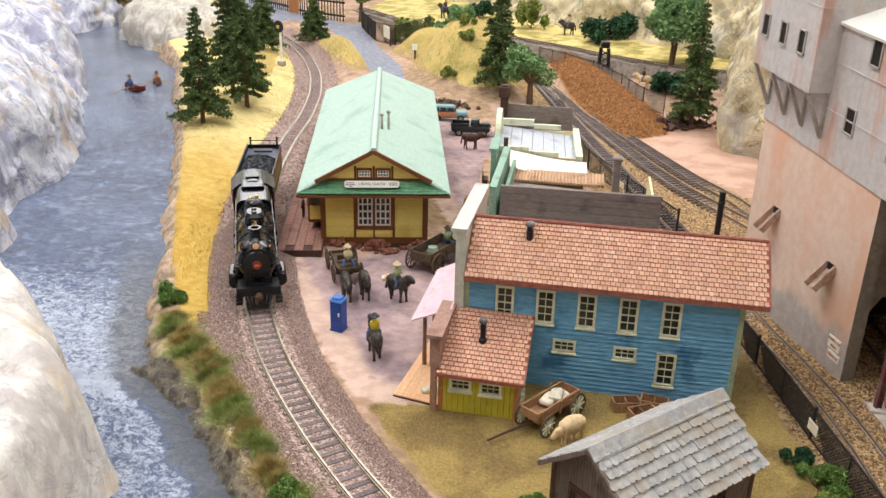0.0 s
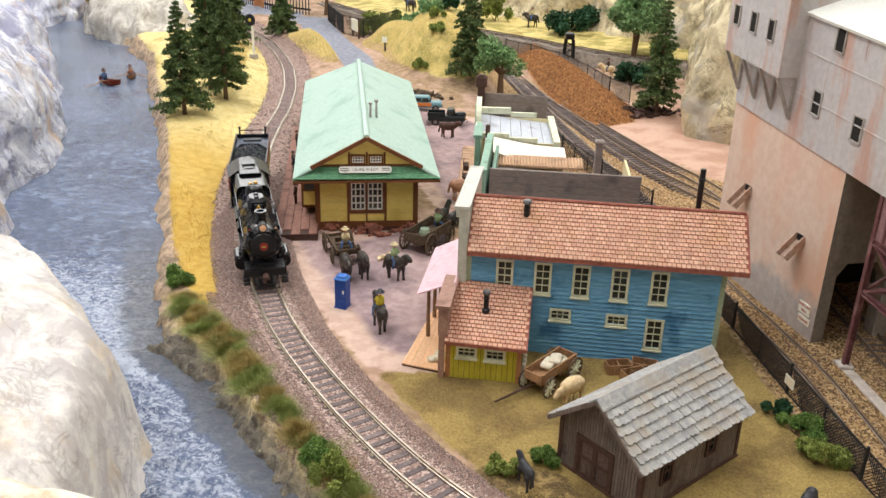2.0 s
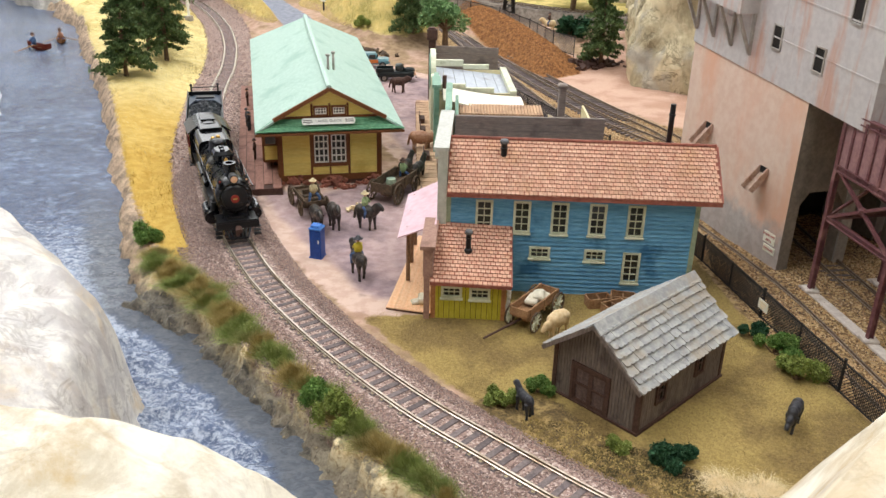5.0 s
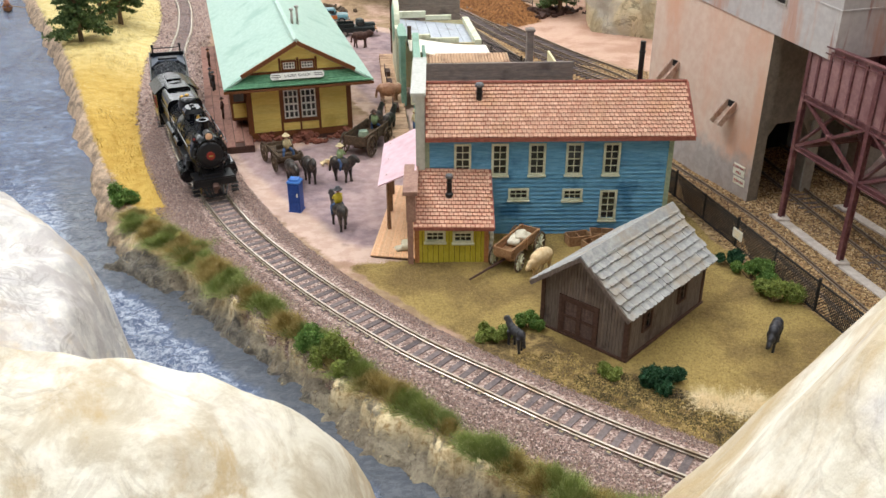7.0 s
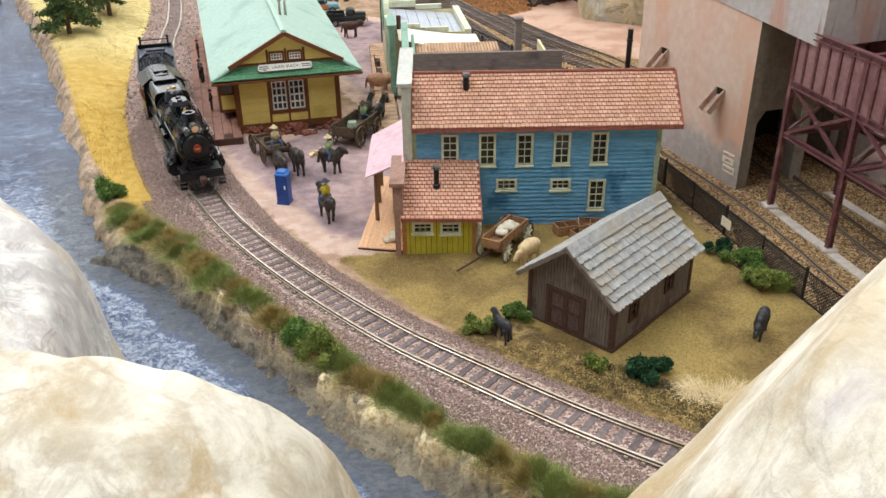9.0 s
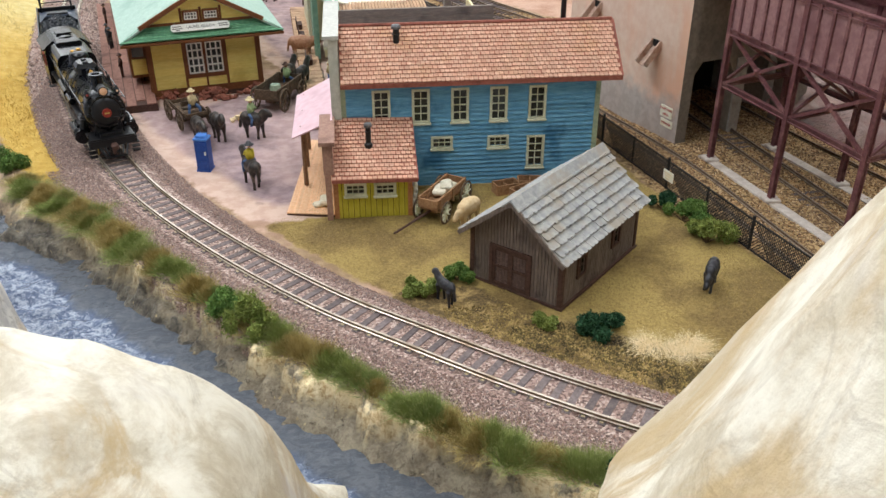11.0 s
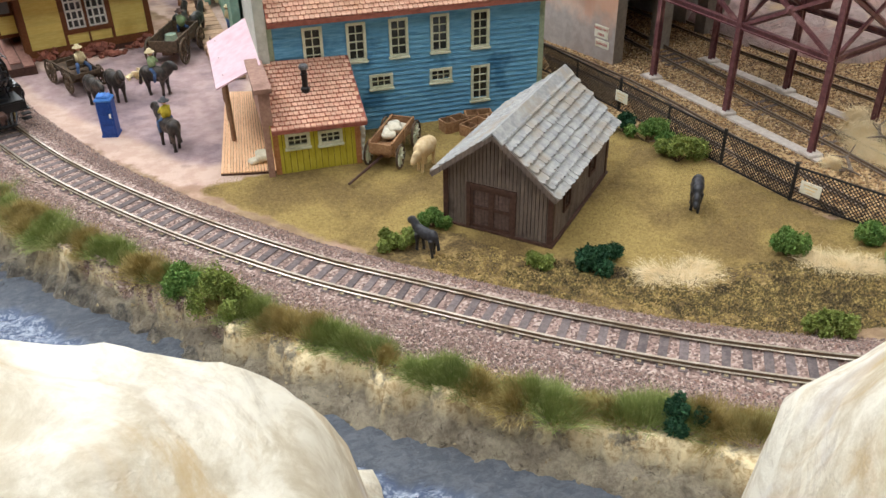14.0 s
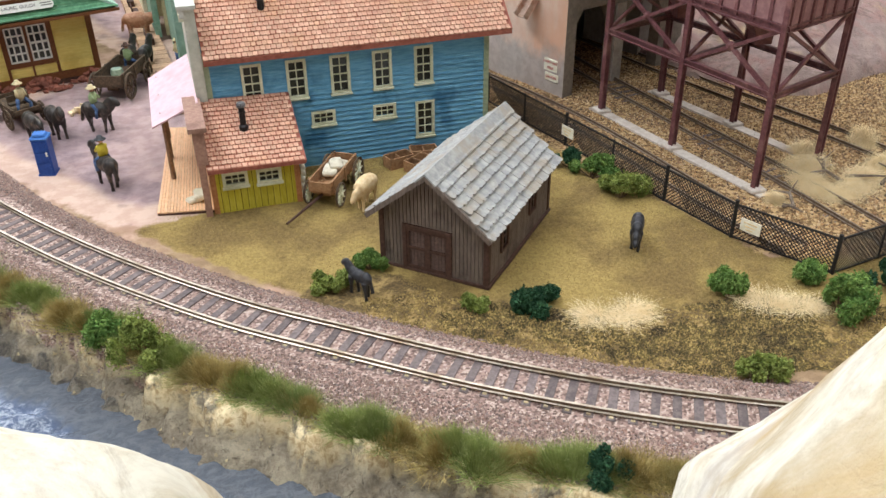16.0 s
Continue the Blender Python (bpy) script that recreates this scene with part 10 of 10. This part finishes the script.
for i, (x, y, ang, r, ln, h) in enumerate(((7.6, 31.3, 150, 0.9, 1.0, 0.45), (8.5, 30.7, 60, 0.8, 1.1, 0.35), (9.5, 31.1, 10, 0.7, 1.2, 0.4), (15.2, 29.7, 150, 0.9, 1.0, 0.5), (15.9, 28.9, 70, 0.8, 1.2, 0.5), (16.8, 28.8, 340, 0.6, 1.0, 0.4))):
    straw(x, y, ang, r, ln, h, 400 + i, "pale straw grass tuft flattened on the lawn", 800, 1.0)
for i, (x, y, ang, r, ln, h) in enumerate(((25.8, 41.4, 250, 0.9, 2.2, 1.8), (24.9, 40.0, 270, 0.9, 2.4, 1.5), (24.3, 38.6, 300, 0.9, 2.2, 1.2), (24.6, 37.2, 350, 0.8, 2.4, 1.0), (26.2, 37.3, 15, 0.8, 2.4, 1.1), (27.8, 38.0, 40, 0.9, 2.2, 1.3), (27.4, 41.0, 200, 0.9, 2.0, 1.8), (27.0, 41.6, 80, 0.7, 1.8, 2.2), (31.6, 42.2, 60, 0.8, 1.4, 2.6), (30.0, 39.2, 20, 0.9, 2.2, 1.4), (21.9, 37.4, 120, 0.5, 1.0, 1.4))):
    straw(x, y, ang, r, ln * 0.8, h * 0.5, 420 + i, "heap of long pale straw fibres beside the yard fence")
for i, (x, y, ang, ln) in enumerate(((26.4, 39.4, 60, 2.2), (26.9, 38.6, 140, 1.8), (27.6, 39.0, 280, 2.2), (28.6, 37.4, 20, 2.6), (29.2, 36.8, 60, 2.2), (27.9, 36.2, 10, 2.6), (22.2, 36.6, 75, 1.8), (21.8, 37.0, 250, 1.6))):
    bm = bmesh.new()
    a = radians(ang)
    mid = Vector((math.cos(a) * ln * 0.5, math.sin(a) * ln * 0.5, 0.55))
    tip = Vector((math.cos(a + 0.3) * ln, math.sin(a + 0.3) * ln, 0.3 + 0.25 * (i % 3)))
    rod(bm, (0, 0, 0.05), mid, 0.11, 7, 0.08)
    rod(bm, mid, tip, 0.08, 7, 0.03)
    rod(bm, mid, mid + Vector((math.cos(a - 0.8), math.sin(a - 0.8), 0.5)) * 0.9, 0.06, 6, 0.02)
    solid("dead_branch", bm, M["dead_wood"], x, y, gz(x, y), 0, "grey-brown dead branch lying among straw tufts", "branch", "dead branches by the fence")


def scatter(n, seed, x0, x1, y0, y1, keep):
    rs = np.random.RandomState(seed)
    X, Y = rs.uniform(x0, x1, n), rs.uniform(y0, y1, n)
    ok = keep(X, Y)
    X, Y = X[ok], Y[ok]
    return X, Y, land(X, Y)


def meadow_keep(X, Y):
    d, s, _ = to_polyline(X, Y, COARSE)
    dw, sw, _ = to_polyline(X, Y, WATER_EDGE)
    return (s < 0) & (d > 3.1) & (dw * sw > 2.6)


def stuff(name, me, label):
    tagged(new(name, me), label, "ground cover", kind="stuff")


X, Y, Z = scatter(330000, 61, -75, -24, 52, 165, meadow_keep)
rs = np.random.RandomState(62)
comb = 4.4 + 2.2 * fbm(X, Y, 0.12, 91) + 1.2 * fbm(X, Y, 0.6, 92) + rs.normal(0, 0.45, len(X))
tilt = np.clip(rs.normal(0.95, 0.3, len(X)) + 0.3 * fbm(X, Y, 0.3, 93), 0.1, 1.4)
L = 0.42 * rs.uniform(0.6, 1.3, len(X))
P = np.stack([X, Y, Z - 0.05], -1)
lean = np.stack([np.cos(comb) * np.sin(tilt), np.sin(comb) * np.sin(tilt), np.cos(tilt)], -1) * L[:, None]
wide = np.stack([-np.sin(comb), np.cos(comb), np.zeros(len(X))], -1) * 0.013
T = np.stack([P - wide, P + wide, P + lean], 1)
far = (Y > 88 + 5 * wave(X, Y, 0.35) + np.random.RandomState(4).normal(0, 4, len(X))) | ((wave(X, Y, 0.5, 7.0) > 0.3) & (np.random.RandomState(6).uniform(size=len(X)) < 0.4)) | (np.random.RandomState(3).uniform(size=len(X)) < 0.05)
stuff("meadow_grass", blade_mesh("meadow_grass", T[~far], M["static_yellow"]), "yellow static grass on the meadow")
stuff("pale_meadow_grass", blade_mesh("pale_meadow_grass", T[far], M["static_pale"]), "pale straw static grass on the meadow")
X, Y, Z = scatter(300000, 63, -60, -10, 122, 172, lambda X, Y: (land(X, Y) > 3.0) & (inside(X, Y, ROAD) < -0.3) & (inside(X, Y, BROWN) < 0) & (to_polyline(X, Y, COARSE)[0] > 3.2))
stuff("hill_grass", blade_mesh("hill_grass", blades(np.stack([X, Y, Z - 0.05], -1), 0.4, 0.022, 64, 0.6), M["static_hill"]), "pale yellow static grass on low hills")
lawn_ok = lambda X, Y: (inside(X, Y, LAWN) > 0.1) & ((inside(X, Y, SCRUB) < 0.4) | (wave(X, Y, 2.3, 1.0) > 0.3)) & ~((X > -7.6) & (X < 9.8) & (Y > 51)) & (inside(X, Y, PORCH) < 0)  # noqa: E731
X, Y, Z = scatter(220000, 65, -12, 30, 23, 58, lawn_ok)
T = blades(np.stack([X, Y, Z - 0.03], -1), 0.13, 0.011, 66, 0.9)
pick = np.random.RandomState(5).uniform(size=len(X)) < np.clip(0.62 + 0.9 * wave(X, Y, 0.9, 2.0), 0.08, 0.95)
M["lawn_a"] = leaf_mat("olive_lawn_fibre", srgb(152, 129, 76), srgb(175, 151, 91), srgb(196, 173, 114), 0.18)
M["lawn_b"] = leaf_mat("brown_lawn_fibre", srgb(119, 98, 60), srgb(144, 121, 75), srgb(168, 141, 92), 0.2)
stuff("lawn_grass", blade_mesh("lawn_grass", T[pick], M["lawn_a"]), "short olive turf on the lawn")
stuff("dry_lawn_grass", blade_mesh("dry_lawn_grass", T[~pick], M["lawn_b"]), "short brown turf on the lawn")


def stones(name, X, Y, Z, size, material, label, seed):
    rs = np.random.RandomState(seed)
    n = len(X)
    base = np.array([(1, 0, -0.25), (-1, 0, -0.25), (0, 1, -0.25), (0, -1, -0.25), (0.1, 0, 0.8)])
    S = size * rs.uniform(0.55, 1.3, (n, 1, 1)) * rs.uniform(0.7, 1.3, (n, 5, 3))
    a = rs.uniform(0, 6.283, n)
    c, s = np.cos(a), np.sin(a)
    V = base[None] * S
    V = np.stack([V[..., 0] * c[:, None] - V[..., 1] * s[:, None], V[..., 0] * s[:, None] + V[..., 1] * c[:, None], V[..., 2]], -1)
    V += np.stack([X, Y, Z], -1)[:, None]
    F = np.array([(0, 2, 4), (2, 1, 4), (1, 3, 4), (3, 0, 4)])
    F = (np.arange(n)[:, None, None] * 5 + F[None]).reshape(-1, 3)
    me = bpy.data.meshes.new(name)
    me.from_pydata((V.reshape(-1, 3) * CM).tolist(), [], F.tolist())
    me.materials.append(material)
    stuff(name, me, label)


def ballast_keep(X, Y):
    d, s, _ = to_polyline(X, Y, COARSE)
    return (d < np.where((s < 0) & (Y < 54), 4.3, 3.5)) & (np.abs(d - 0.84) > 0.12)


X, Y, Z = scatter(620000, 71, -32, 20, 14, 74, ballast_keep)
stones("ballast_stones", X, Y, Z + np.where(to_polyline(X, Y, COARSE)[0] < 1.5, -0.07, 0.0) + np.random.RandomState(70).uniform(-0.03, 0.04, len(X)), 0.056, M["ballast"], "mauve-brown ballast stones along the main track", 72)
X, Y, Z = scatter(26000, 73, -72, -24, 70, 180, ballast_keep)
stones("far_ballast_stones", X, Y, Z, 0.16, M["ballast"], "mauve-brown ballast stones along the far curve", 74)
X, Y, Z = scatter(170000, 75, -8, 46, 28, 110, lambda X, Y: inside(X, Y, YARD) > 0.3)
stones("yard_gravel", X, Y, Z, 0.095, M["gravel"], "ochre gravel in the yard", 76)
X, Y, Z = scatter(42000, 77, -14, 14, 116, 170, lambda X, Y: inside(X, Y, BROWN) > 0.3)
M["brown_dirt"] = paint("brown_dirt_clod", srgb(120, 80, 46), srgb(168, 118, 72), 2.0, None, 1, 0.95, 0.3, vary=0.35, island=True)
stones("dirt_clods", X, Y, Z, 0.2, M["brown_dirt"], "brown loose dirt heaped by the fence", 78)
X, Y, Z = scatter(34000, 79, -2, 24, 23, 36, lambda X, Y: inside(X, Y, SCRUB) > 0)
stones("scrub_litter", X, Y, Z, 0.075, M["litter"], "brown and ochre leaf litter on the scrub slope", 80)


M["moss"] = paint("dark_scrub_litter", srgb(74, 66, 40), srgb(112, 98, 58), 2.0, srgb(56, 48, 34), 0.9, 0.95, 0.3, vary=0.35, island=True)
X, Y, Z = scatter(60000, 83, -2, 24, 22.5, 34, lambda X, Y: (inside(X, Y, SCRUB) > 0) & (fbm(X, Y, 0.35, 96) + 0.5 * fbm(X, Y, 1.3, 97) > 0.02))
stones("dark_scrub_litter", X, Y, Z, 0.07, M["moss"], "dark brown and olive litter on the scrub slope", 84)


def bank_keep(X, Y):
    dw, sw, _ = to_polyline(X, Y, WATER_EDGE)
    v = dw * sw
    return (v > -0.6) & (v < 2.6)


X, Y, Z = scatter(9000, 81, -40, 8, 16, 70, bank_keep)
keep = np.random.RandomState(8).uniform(size=len(X)) < 0.5
stones("bank_stones", X[keep], Y[keep], Z[keep] - 0.05, 0.1, M["pebble"], "small tan and grey stones on the river bank", 82)
